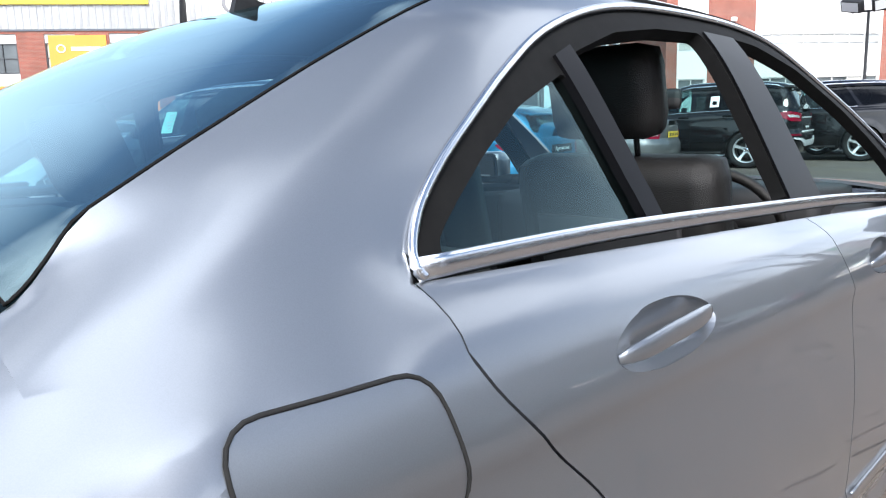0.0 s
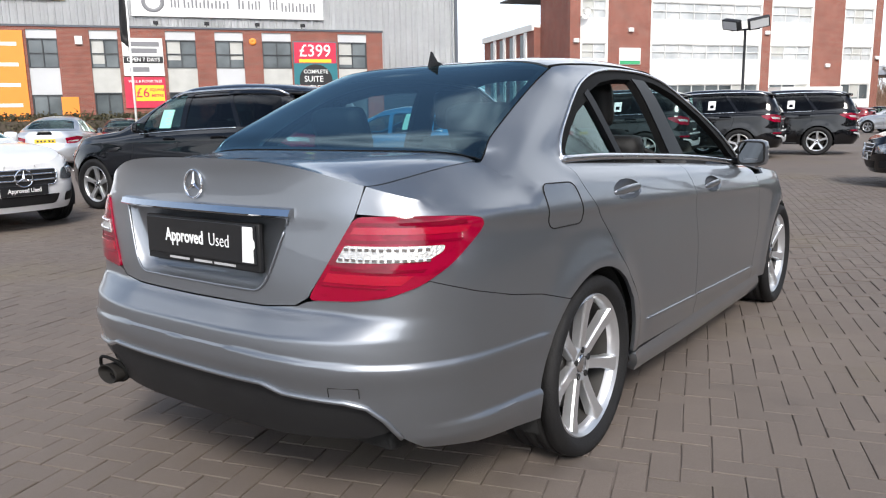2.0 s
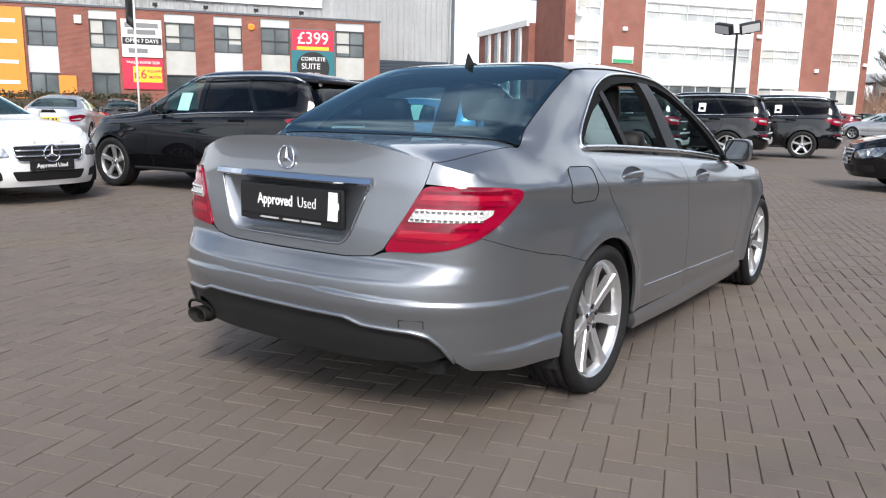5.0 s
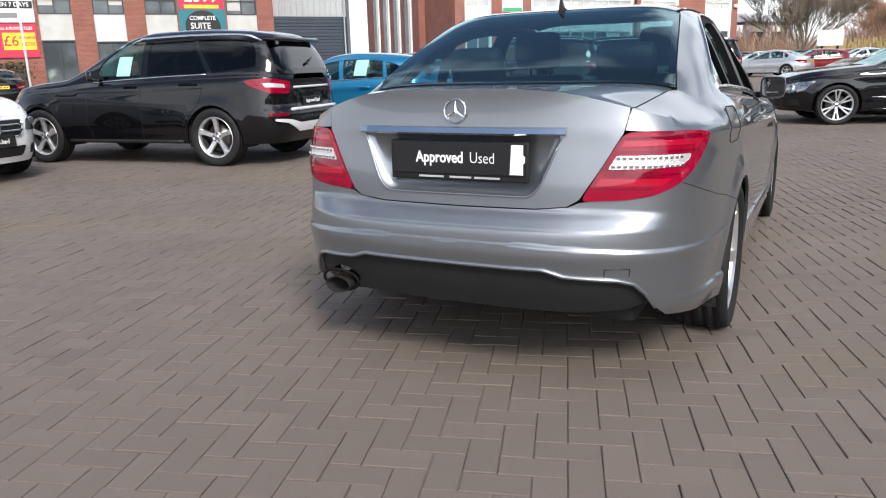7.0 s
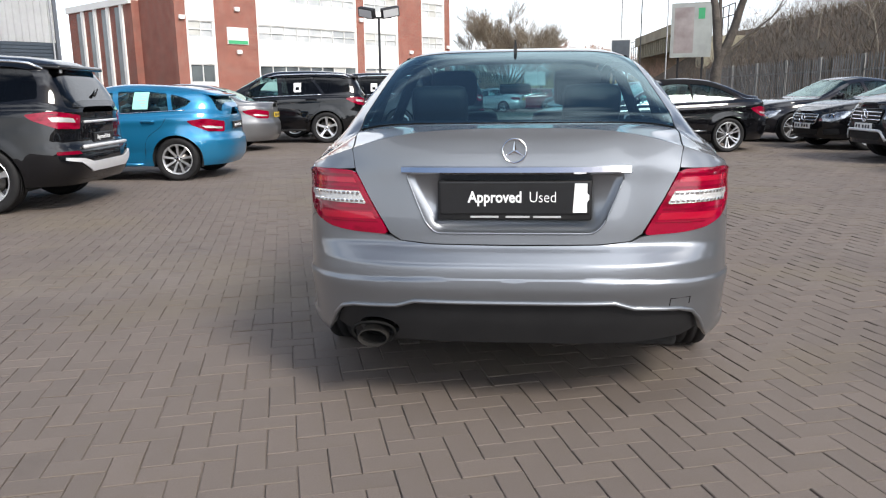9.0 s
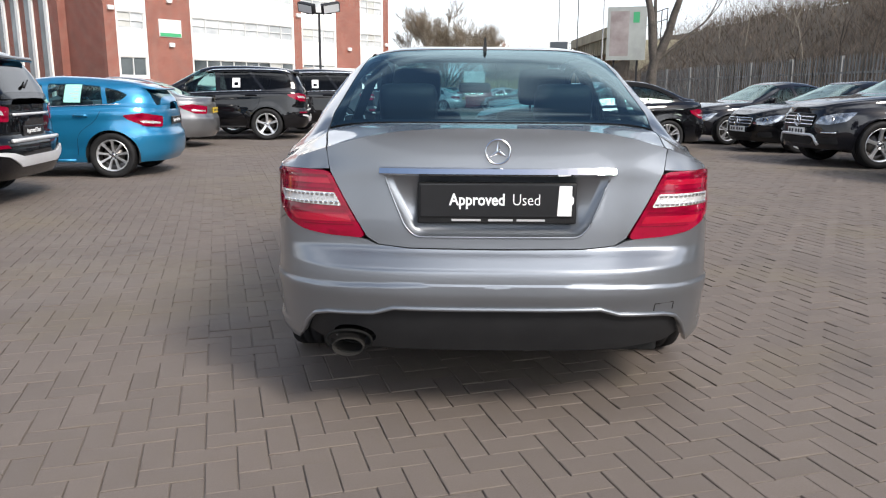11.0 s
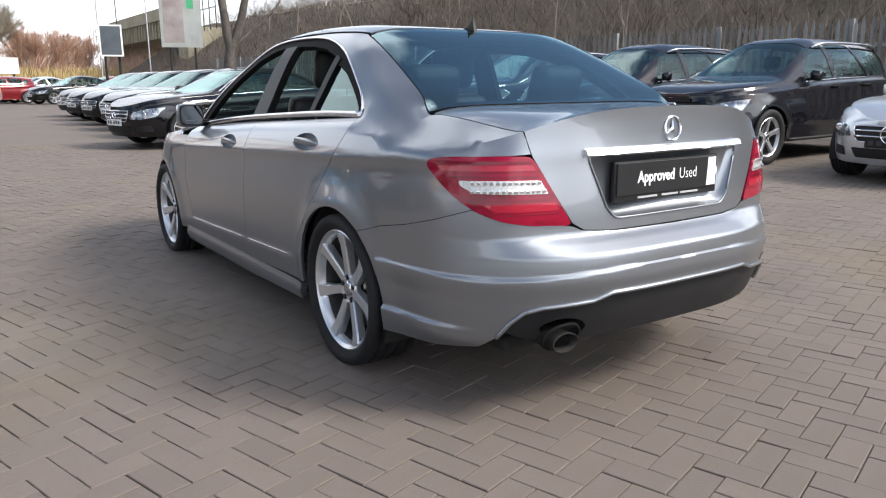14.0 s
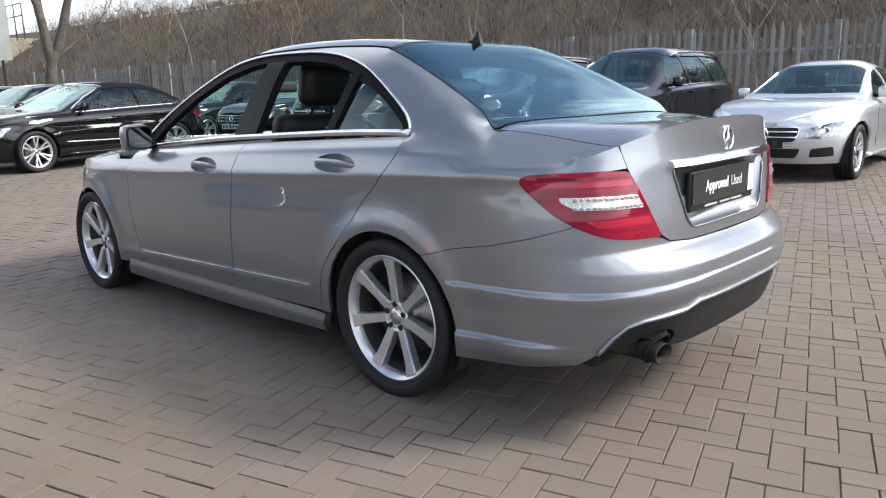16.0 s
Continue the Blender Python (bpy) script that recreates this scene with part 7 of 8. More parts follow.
for x0, x1, z0, z1 in ((-24.6, -21.45, 0.9, 7.1), (-30.0, -26.4, 2.2, 4.1)):
    o = slab("banner", (x0, 0.03, z0), (x1, 0.09, z1), M_ORANGE, shop, "orange banner with pale print")
    n = 5 if z1 - z0 > 3 else 1
    for k in range(n):
        z = z1 - (k + 0.75) * (z1 - z0) / n
        slab("printed_bar", (x0 + 1.2, 0.09, z), (x1 - 0.35, 0.10, z + 0.22), M_SIGNWHITE, o)
        bm = bmesh.new()
        tube(bm, [(x0 + 0.65 + 0.22 * math.cos(2 * math.pi * i / 16), 0.10, z + 0.12 + 0.22 * math.sin(2 * math.pi * i / 16)) for i in range(16)], 0.04, 6, closed=True, up=(0, 1, 0))
        part("printed_ring", bm, M_SIGNWHITE, o)
o = slab("banner", (-30.5, -2.9, 9.4), (-19.4, -2.82, 10.3), M_YELLOW, shop, "yellow banner with white print")
for k in range(6):
    slab("printed_bar", (-29.6 + k * 1.7, -2.82, 9.7), (-28.4 + k * 1.7, -2.81, 10.0), M_SIGNWHITE, o)
slab("poster", (-19.75, 0.02, 1.2), (-18.8, 0.06, 3.05), M_ORANGE, shop)
slab("alarm_box", (-18.7, 0.0, 6.3), (-18.3, 0.14, 6.8), M_SIGNWHITE, shop)
bm = bmesh.new()
lathe(bm, [(0.0, 0.02), (0.10, 0.2), (0.0, 0.24)], 16, "y", Matrix.Translation((-8.45, 0.0, 6.6)))
part("alarm_box", bm, M_ORANGE, shop)

# office block: x = 0 at the brick corner nearest the yard
OFFICE = front(Vector((-25.4, 52.3, 0)))
off = thing("office_block", "three-storey brick and white panel office block with strip windows", "building", OFFICE)
strips = [(0.0, 0.9, "brick"), (0.9, 3.4, "white"), (3.4, 7.3, "brick"), (7.3, 18.4, "white"), (18.4, 19.3, "brick"), (19.3, 23.9, "white"), (23.9, 27.3, "brick"), (27.3, 30.9, "white"), (30.9, 31.7, "brick")]
H = 11.9
for x0, x1, kind in strips:
    if kind == "brick":
        bm = bmesh.new()
        box(bm, (x0, -0.35, 0), (x1, 0.05, H + 0.25))
        part("brick_pier", bm, M_BRICK2, off, smooth=False)
    else:
        w_ = x1 - x0
        cols = max(2, int(round(w_ / 1.35)))
        rows = [(2.2, 3.6), (5.6, 6.85), (8.75, 10.15)]
        wall_with_holes(off, "wall", x0, x1, 0, H, [(x0 + 0.15, x1 - 0.15, a, b) for a, b in rows], M_WHITEPANEL)
        for k, (a, b) in enumerate(rows):
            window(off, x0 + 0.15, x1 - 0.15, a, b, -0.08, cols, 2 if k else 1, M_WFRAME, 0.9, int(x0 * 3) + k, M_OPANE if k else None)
slab("parapet", (0, -0.4, H + 0.252), (31.7, 0.10, H + 0.45), M_GREYPANEL, off)
slab("roof", (0, -14, H - 0.1), (31.7, -0.35, H), M_ROOFFELT, off)
slab("end_wall", (0.0, -5.2, 0), (0.35, -0.35, H + 0.25), M_BRICK, off)
slab("end_wall_far", (31.3, -14, 0), (31.7, -0.35, H + 0.25), M_BRICK2, off)
slab("rear_wall", (0.35, -5.2, 0), (1.2, -4.9, H + 0.25), M_BRICK, off)
# lower wing behind the corner, with tall white fins between brick
slab("wing_wall", (-0.6, -16.5, 0), (0.9, -5.21, 8.6), M_BRICK, off)
for k in range(4):
    y = -7.0 - k * 2.3
    slab("tall_window", (-0.66, y - 0.9, 0.8), (-0.602, y, 8.2), M_BPANE, off)
    slab("white_fin", (-0.75, y + 0.02, 0.2), (-0.604, y + 0.45, 8.4), M_WHITEPANEL, off)
slab("wing_fascia", (-0.8, -16.6, 8.35), (0.9, -5.22, 8.85), M_WHITEPANEL, off)
b = slab("notice_board", (4.4, 0.052, 5.2), (6.35, 0.14, 6.5), M_SIGNWHITE, off, "white board with green band")
slab("green_band", (4.45, 0.14, 5.22), (6.3, 0.15, 5.5), M_SIGNGREEN, b)
for x, z in ((0.5, 7.0), (5.4, 7.9), (5.4, 4.6), (25.6, 5.2), (31.3, 5.9), (18.85, 7.9)):
    bm = bmesh.new()
    box(bm, (x - 0.22, 0.05, z - 0.16), (x + 0.22, 0.28, z + 0.16), bevel=0.05)
    part("bulkhead_lamp", bm, M_SIGNWHITE, off)
for x, z in ((0.9, 8.8), (1.1, 9.1)):
    bm = bmesh.new()
    tube(bm, [(x, 0.05, z), (x + 0.1, 0.5, z + 0.1)], 0.05, 8)
    lathe(bm, [(0, 0.02), (0.05, 0.25), (0.12, 0.3)], 16, "y", Matrix.Translation((x + 0.1, 0.5, z + 0.1)))
    part("small_dish", bm, M_SIGNWHITE, off)
slab("entrance_canopy", (19.3, 0.05, 2.75), (26.0, 1.6, 3.3), M_WHITEPANEL, off)

# small pale house past the office's far end
HOUSE = front(OFFICE @ Vector((36.5, -3.0, 0)))
hs = thing("pale_house", "low white rendered house with grey hipped roof", "house", HOUSE)
wall_with_holes(hs, "wall", 0, 7.5, 0, 4.6, [(0.8, 3.0, 2.2, 3.6), (4.2, 6.6, 2.2, 3.6)], M_WHITEPANEL)
window(hs, 0.8, 3.0, 2.2, 3.6, -0.08, 3, 1, M_FRAME)
window(hs, 4.2, 6.6, 2.2, 3.6, -0.08, 3, 1, M_FRAME)
bm = bmesh.new()
e = [bm.verts.new(p) for p in ((-0.4, 0.4, 4.6), (7.9, 0.4, 4.6), (7.9, -6, 4.6), (-0.4, -6, 4.6), (2.2, -2.8, 5.7), (5.3, -2.8, 5.7))]
for f in ((0, 1, 5, 4), (1, 2, 5), (2, 3, 4, 5), (3, 0, 4), (3, 2, 1, 0)):
    bm.faces.new([e[i] for i in f])
part("roof", bm, M_GREYPANEL, hs, smooth=False)

# ---- yard furniture ----
def lamp_column(x, y, h, heads=2, label="", m_=None):
    o = thing("lamp_column", label, "street lamp", pose(x, y, 0))
    bm = bmesh.new()
    tube(bm, [(0, 0, 0), (0, 0, 0.9), (0, 0, 0.92), (0, 0, h)], [0.075, 0.075, 0.05, 0.04], 10)
    part("column", bm, m_ or M_BLACKMETAL, o)
    if heads:
        bm = bmesh.new()
        tube(bm, [(-0.45, 0, h), (0.45, 0, h)], 0.03, 8)
        part("cross_arm", bm, M_BLACKMETAL, o)
        for sx in (-1, 1):
            bm = bmesh.new()
            t = Matrix.Translation((sx * 0.42, -0.05, h + 0.18)) @ Matrix.Rotation(radians(25), 4, "X") @ Matrix.Rotation(radians(sx * 28), 4, "Z")
            box(bm, (-0.33, -0.10, -0.17), (0.33, 0.10, 0.17), t, bevel=0.03)
            hd = part("floodlight", bm, M_BLACKMETAL, o)
            bm = bmesh.new()
            box(bm, (-0.28, -0.106, -0.13), (0.28, -0.101, 0.13), t)
            part("lamp_glass", bm, M_GREYPANEL, hd, smooth=False)
    return o


lamp_column(-4.9, 24.0, 3.85, 2, "black column with two square floodlights")
lamp_column(-23.0, 33.0, 9.5, 0, "tall slim grey lighting column", M_POLE)
lamp_column(12.5, 62.0, 14.0, 0, "tall slim grey lighting column", M_POLE)
lamp_column(8.5, 60.0, 9.0, 0, "pale slim pole beside the road", M_GALV)
lamp_column(11.0, 66.0, 9.5, 0, "dark slim pole beside the road", M_BLACKMETAL)
# feather flag
o = thing("feather_flag", "black feather flag on a white pole", "flag", pose(-17.75, 9.95, 0, 0, 0, 35))
bm = bmesh.new()
tube(bm, [(0, 0, 0), (0, 0, 3.0), (0.02, 0, 6.5)], [0.035, 0.03, 0.02], 8)
part("flag_pole", bm, M_SIGNWHITE, o)
bm = bmesh.new()
gr = [[bm.verts.new((-0.02 - 0.20 * i / 4, 0.05 * math.sin(j * 0.9 + i), 3.25 + j * 0.32 + 0.05 * i)) for i in range(5)] for j in range(11)]
for j in range(10):
    for i in range(4):
        bm.faces.new((gr[j][i], gr[j][i + 1], gr[j + 1][i + 1], gr[j + 1][i]))
bmesh.ops.solidify(bm, geom=bm.faces[:], thickness=0.006)
part("flag_cloth", bm, M_SIGNBLACK, o)
# boards by the road
M_PRINT1 = mat("faded_brown_print", (0.34, 0.30, 0.29), 0.5, vary=0.7, vary_scale=1.3, dark=(0.17, 0.13, 0.13))
M_PRINT3 = mat("grey_blue_print", (0.075, 0.09, 0.105), 0.5, vary=0.6, vary_scale=2.5, dark=(0.035, 0.042, 0.05))
M_PRINT2 = mat("pale_grey_print", (0.36, 0.38, 0.36), 0.5, vary=0.4, vary_scale=1.5)


def board(x, y, face, w, z0, z1, label, pale, ground_=None):
    o = thing("billboard", label, "billboard", pose(x, y, 0, 0, 0, face))
    slab("panel", (-w / 2, -0.15, z0), (w / 2, 0, z1), ground_ or (M_PRINT2 if z1 > 3 else M_SIGNWHITE), o)
    for i, (a, b, c, d, mm) in enumerate(pale):
        slab("printed_area", (-w / 2 + a * w, -0.157 - 0.002 * i, z0 + c * (z1 - z0)), (-w / 2 + b * w, -0.151, z0 + d * (z1 - z0)), mm, o)
    bm = bmesh.new()
    for sx in (-w * 0.3, w * 0.3):
        tube(bm, [(sx, 0.08, 0), (sx, 0.08, z1)], 0.07, 8)
    part("support", bm, M_BLACKMETAL, o, smooth=False)


board(11.0, 46.4, -16, 2.45, 3.2, 6.5, "large poster board on dark posts", [(0.05, 0.95, 0.05, 0.95, M_PRINT2), (0.08, 0.56, 0.08, 0.92, M_PRINT1), (0.66, 0.82, 0.70, 0.90, M_SIGNGREEN)])
board(6.25, 43.2, -10, 1.2, 2.5, 4.2, "framed poster board on a dark post", [(0.07, 0.93, 0.05, 0.95, M_PRINT3)], M_SIGNWHITE)
board(1.3, 48.1, 0, 1.4, 1.6, 2.5, "plain white board on posts", [(0.03, 0.97, 0.05, 0.95, M_SIGNWHITE)])

# railway bridge past the bank
bm = bmesh.new()
br = thing("railway_bridge", "ochre concrete railway bridge with ribbed girder sides", "bridge", pose(21.4, 63.0, 0, 0, 0, 1))
M_CONC = mat("stained_concrete", (0.36, 0.33, 0.24), 0.85, vary=0.5, vary_scale=0.5, dark=(0.16, 0.15, 0.11), bump=0.2, bump_scale=8)
slab("deck", (-6, 0, 5.0), (0.6, 30, 5.6), M_CONC, br)
slab("parapet", (-6.3, 0, 6.4), (-5.9, 30, 7.4), M_CONC, br)
for k in range(28):
    slab("girder_rib", (-6.15, k * 1.05, 4.9), (-5.95, k * 1.05 + 0.30, 6.4), M_CONC, br)
slab("girder_web", (-5.95, 0, 4.9), (-5.85, 30, 6.4), M_GALV, br)
slab("abutment", (-6, -1.5, 0), (4, 1.2, 5.0), M_CONC, br)
slab("abutment", (-6, 29, 0), (4, 32, 4.98), M_CONC, br)
for y0, n in ((-7.5, 6), (31.0, 7)):
    bm = bmesh.new()
    for k in range(n):
        tube(bm, [(-5.5, y0 + k * 1.5, 5.0), (-5.5, y0 + k * 1.5, 7.4)], 0.04, 6)
    for z in (6.6, 7.4):
        tube(bm, [(-5.5, y0, z), (-5.5, y0 + 1.5 * n - 1.5, z)], 0.04, 6)
    part("handrail", bm, M_BLACKMETAL, br, smooth=False)

# ---- palisade fence ----
FA, FB = Vector((13.9, -14.0, 0)), Vector((9.5, 36.0, 0))
fdir = (FB - FA).normalized()
flen = (FB - FA).length
fm = Matrix.Identity(4)
for i, v in enumerate((fdir, Vector((-fdir.y, fdir.x, 0)), Vector((0, 0, 1)))):
    for j in range(3):
        fm[j][i] = v[j]
fm.translation = FA
fence = thing("palisade_fence", "weathered galvanised steel palisade fence with pointed pales", "fence", fm)
bm = bmesh.new()
prof = [(-0.040, 0.0), (-0.018, 0.014), (0.018, 0.014), (0.040, 0.0)]
rows_ = [[bm.verts.new((a, b, z)) for a, b in prof] for z in (0.06, 2.10)]
mid = bm.verts.new((0, 0.01, 2.28))
for i in range(3):
    bm.faces.new((rows_[0][i], rows_[0][i + 1], rows_[1][i + 1], rows_[1][i]))
bm.faces.new((rows_[1][0], rows_[1][1], mid))
bm.faces.new((rows_[1][1], rows_[1][2], mid))
bm.faces.new((rows_[1][2], rows_[1][3], mid))
bmesh.ops.solidify(bm, geom=bm.faces[:], thickness=0.003)
me = bpy.data.meshes.new("pale")
bm.to_mesh(me)
bm.free()
me.materials.append(mat("weathered_pale", (0.29, 0.30, 0.305), 0.55, 0.6, vary=0.35, vary_scale=1.2, dark=(0.17, 0.165, 0.155), random_ob=0.35))
prnd = random.Random(3)
n_p = int(flen / 0.155)
co, fc = [], []
base = [tuple(v.co) for v in me.vertices]
pf = [tuple(p.vertices) for p in me.polygons]
for k in range(n_p):
    x = (k + 0.5) * 0.155
    if k < 60 or k >= 360:
        o_ = len(co)
        co += [(a + x, b, c) for a, b, c in base]
        fc += [tuple(i + o_ for i in f) for f in pf]
    else:
        p_ = new("pale", me)
        p_.parent = fence
        p_.location = (x, 0, prnd.uniform(-0.02, 0.02))
        p_.rotation_euler = (0, prnd.uniform(-0.008, 0.008), 0)
m2 = bpy.data.meshes.new("pales")
m2.from_pydata(co, [], fc)
m2.materials.append(me.materials[0])
o_ = new("pales", m2)
o_.parent = fence
tagged(o_, kind="stuff")
for z in (0.45, 1.75):
    bm = bmesh.new()
    box(bm, (0, -0.05, z - 0.03), (flen, -0.005, z + 0.03))
    part("rail", bm, M_GALV, fence, smooth=False)
for k in range(int(flen / 2.75) + 1):
    bm = bmesh.new()
    box(bm, (k * 2.75 - 0.05, -0.13, 0), (k * 2.75 + 0.05, -0.05, 2.24))
    part("post", bm, M_GALV, fence, smooth=False)

# ---- bank, scrub and trees ----
M_BANK = mat("rough_bank_earth", (0.088, 0.070, 0.052), 0.95, vary=0.6, vary_scale=0.35, dark=(0.048, 0.042, 0.032), fine=0.5, fine_scale=7, bump=0.8, bump_scale=5)
M_TWIG = mat("bare_twigs", (0.230, 0.180, 0.140), 0.9, island=0.8, dark=(0.050, 0.040, 0.033))
M_TWIGRED = mat("reddish_bare_twigs", (0.60, 0.41, 0.31), 0.9, island=0.5, dark=(0.38, 0.26, 0.19))
M_BARK = mat("grey_brown_bark", (0.110, 0.094, 0.080), 0.9, vary=0.7, vary_scale=4, dark=(0.03, 0.026, 0.022), fine=0.6, fine_scale=14, bump=1.0, bump_scale=18)
M_TWIGPALE = mat("pale_tan_twigs", (0.31, 0.26, 0.195), 0.9, island=0.6, dark=(0.17, 0.14, 0.11))
M_PALEBARK = mat("pale_bark", (0.30, 0.27, 0.22), 0.9, vary=0.5, vary_scale=6, dark=(0.13, 0.11, 0.09))
M_DRYGRASS = mat("dry_yellow_grass", (0.48, 0.36, 0.17), 0.9, island=0.5, dark=(0.26, 0.20, 0.09))


def bank_z(a, b):
    """Height of the bank a metres along the fence and b metres behind it."""
    return 7.0 * ease(0.8, 17.0, b) + 0.25 * noise.noise(Vector((a * 0.25, b * 0.3, 0))) * ease(0.5, 3, b)


bm = bmesh.new()
gx, gy = steps(-30, 86, 1.2), [0.6, 1.2, 2, 3, 4, 5, 6.5, 8, 10, 12, 14, 18, 26, 60]
gv = [[bm.verts.new(fm @ Vector((a, -b, bank_z(a, b) - (0.05 if b < 0.7 else 0)))) for a in gx] for b in gy]
for j in range(len(gy) - 1):
    for i in range(len(gx) - 1):
        bm.faces.new((gv[j][i], gv[j][i + 1], gv[j + 1][i + 1], gv[j + 1][i]))
part("bank", bm, M_BANK, None, "rough earth bank rising behind the fence", category="ground", kind="structure")

rng = random.Random(4)


def sprig(co, fc, base, dirn, length, r, bends=3, n=3, droop=0.0):
    """A thin bent stem appended to raw lists."""
    p = Vector(base)
    d = Vector(dirn).normalized()
    rings = []
    for k in range(bends + 1):
        rr = r * (1 - k / (bends + 0.4))
        a = d.orthogonal().normalized()
        b = d.cross(a)
        o = len(co)
        for j in range(n):
            t = 2 * math.pi * j / n
            q = p + (a * math.cos(t) + b * math.sin(t)) * rr
            co.append((q.x, q.y, q.z))
        rings.append(o)
        p = p + d * (length / bends)
        d = (d + Vector((rng.uniform(-0.5, 0.5), rng.uniform(-0.5, 0.5), rng.uniform(-0.15, 0.25) - droop))).normalized()
    for a, b in zip(rings, rings[1:]):
        for j in range(n):
            fc.append((a + j, a + (j + 1) % n, b + (j + 1) % n, b + j))
    return p, d


def scatter_mesh(name, co, fc, material, label="", category="plants", kind="stuff", parent=None):
    me = bpy.data.meshes.new(name)
    me.from_pydata(co, [], fc)
    me.materials.append(material)
    ob = new(name, me)
    if parent:
        ob.parent = parent
    return tagged(ob, label, category if not parent else "", "", kind)


co, fc = [], []
for k in range(4600):
    a, b = 4 + 80 * rng.random() ** 1.4, 1.2 + 22 * rng.random() ** 1.1
    z = bank_z(a, b)
    near = 1 if a < 50 else 0.6
    hgt = rng.uniform(0.7, 2.3) * (0.6 + 0.5 * ease(2, 8, b))
    for s in range(int(rng.uniform(5, 10) * near)):
        base = fm @ Vector((a + rng.uniform(-0.35, 0.35), -b + rng.uniform(-0.3, 0.3), z - 0.05))
        d = Vector((rng.uniform(-0.95, 0.95), rng.uniform(-0.95, 0.95), 1.0))
        tip, dd = sprig(co, fc, base, d, hgt * rng.uniform(0.6, 1.1), rng.uniform(0.008, 0.018), 3)
        if s % 2 == 0:
            for q in range(2):
                sprig(co, fc, tip - dd * rng.uniform(0.1, 0.5) * hgt * 0.5, dd + Vector((rng.uniform(-1, 1), rng.uniform(-1, 1), 0.4)), hgt * 0.4, 0.007, 2)
scatter_mesh("bank_scrub", co, fc, M_TWIG, "leafless brown scrub covering the bank")
co, fc = [], []
for k in range(9000):
    a, b = rng.uniform(-6, 80), 0.7 + 16 * rng.random() ** 1.5
    z = bank_z(a, b)
    p = fm @ Vector((a, -b, z))
    for s in range(2):
        h_ = rng.uniform(0.12, 0.4)
        t = rng.uniform(0, 6.28)
        dx, dy = math.cos(t) * 0.03, math.sin(t) * 0.03
        lx, ly = rng.uniform(-0.15, 0.15), rng.uniform(-0.15, 0.15)
        o = len(co)
        co += [(p.x - dx, p.y - dy, p.z - 0.03), (p.x + dx, p.y + dy, p.z - 0.03), (p.x + lx, p.y + ly, p.z + h_)]
        fc.append((o, o + 1, o + 2))
scatter_mesh("bank_grass", co, fc, mat("dull_winter_grass", (0.100, 0.082, 0.056), 0.9, island=0.6, dark=(0.055, 0.048, 0.032)), "tufts of dull winter grass", "grass")


def bare_tree(name, x, y, z, height, r, label, bark, twig, spread=0.55, levels=4, twigs=3, lean=(0, 0), forks=3, first=0.28, thin=0.006, reach=1.0, low=0, starts=()):
    """A leafless tree: tapering trunk, forking limbs down to fine twigs."""
    root = thing(name, label, "tree", pose(x, y, z))
    limb_co, limb_fc, tw_co, tw_fc = [], [], [], []

    def limb(p, d, length, rad, lev, stem=None):
        n = 9 if lev == 0 else (6 if lev < 3 else 3)
        k = 5 if lev < 2 else 3
        target = (limb_co, limb_fc) if lev < 3 else (tw_co, tw_fc)
        rings, pts = [], []
        q, dd = Vector(p), Vector(d).normalized()
        for i in range(k + 1):
            rr = rad * (1 - 0.45 * i / k)
            if lev == 0 and i == 0:
                rr *= 1.35
            a = dd.orthogonal().normalized()
            b = dd.cross(a)
            o = len(target[0])
            for j in range(n):
                t = 2 * math.pi * j / n
                v = q + (a * math.cos(t) + b * math.sin(t)) * rr
                target[0].append((v.x, v.y, v.z))
            rings.append(o)
            pts.append((q.copy(), dd.copy(), rr))
            q = q + dd * (length / k)
            dd = (dd + Vector((rng.uniform(-0.16, 0.16), rng.uniform(-0.16, 0.16), rng.uniform(-0.02, 0.10)))).normalized()
        for a, b in zip(rings, rings[1:]):
            for j in range(n):
                target[1].append((a + j, a + (j + 1) % n, b + (j + 1) % n, b + j))
        if stem is not None and lev != 3:
            target[1].append((stem, stem + 1, rings[0]))
        if lev >= levels:
            return
        if lev == 0 and starts:
            for sd, sl, sr_ in starts:
                limb(pts[k][0], Vector(sd), sl, sr_, 1, rings[k])
            return
        kids = forks if lev else forks + 1 + low
        for c in range(kids + (2 if lev >= 2 else 0)):
            i = k if c < 2 else rng.randrange(1 if low else max(1, k // 2), k + 1)
            bp, bd, br_ = pts[i]
            side = Vector((rng.uniform(-1, 1), rng.uniform(-1, 1), rng.uniform(-0.2, 0.5)))
            if low and lev == 0 and c > 1:
                side *= 1.7
            limb(bp, bd + side * spread * rng.uniform(0.7, 1.4), length * rng.uniform(0.55, 0.8) * (1.0 if lev else reach), max(thin, br_ * rng.uniform(0.55, 0.78)), lev + 1, rings[i])
    limb((0, 0, -0.1), (lean[0], lean[1], 1), height * first, r, 0)
    t = scatter_mesh("trunk", limb_co, limb_fc, bark, parent=root, kind="")
    for p in t.data.polygons:
        p.use_smooth = True
    scatter_mesh("crown", tw_co, tw_fc, twig, parent=root, kind="")
    return root


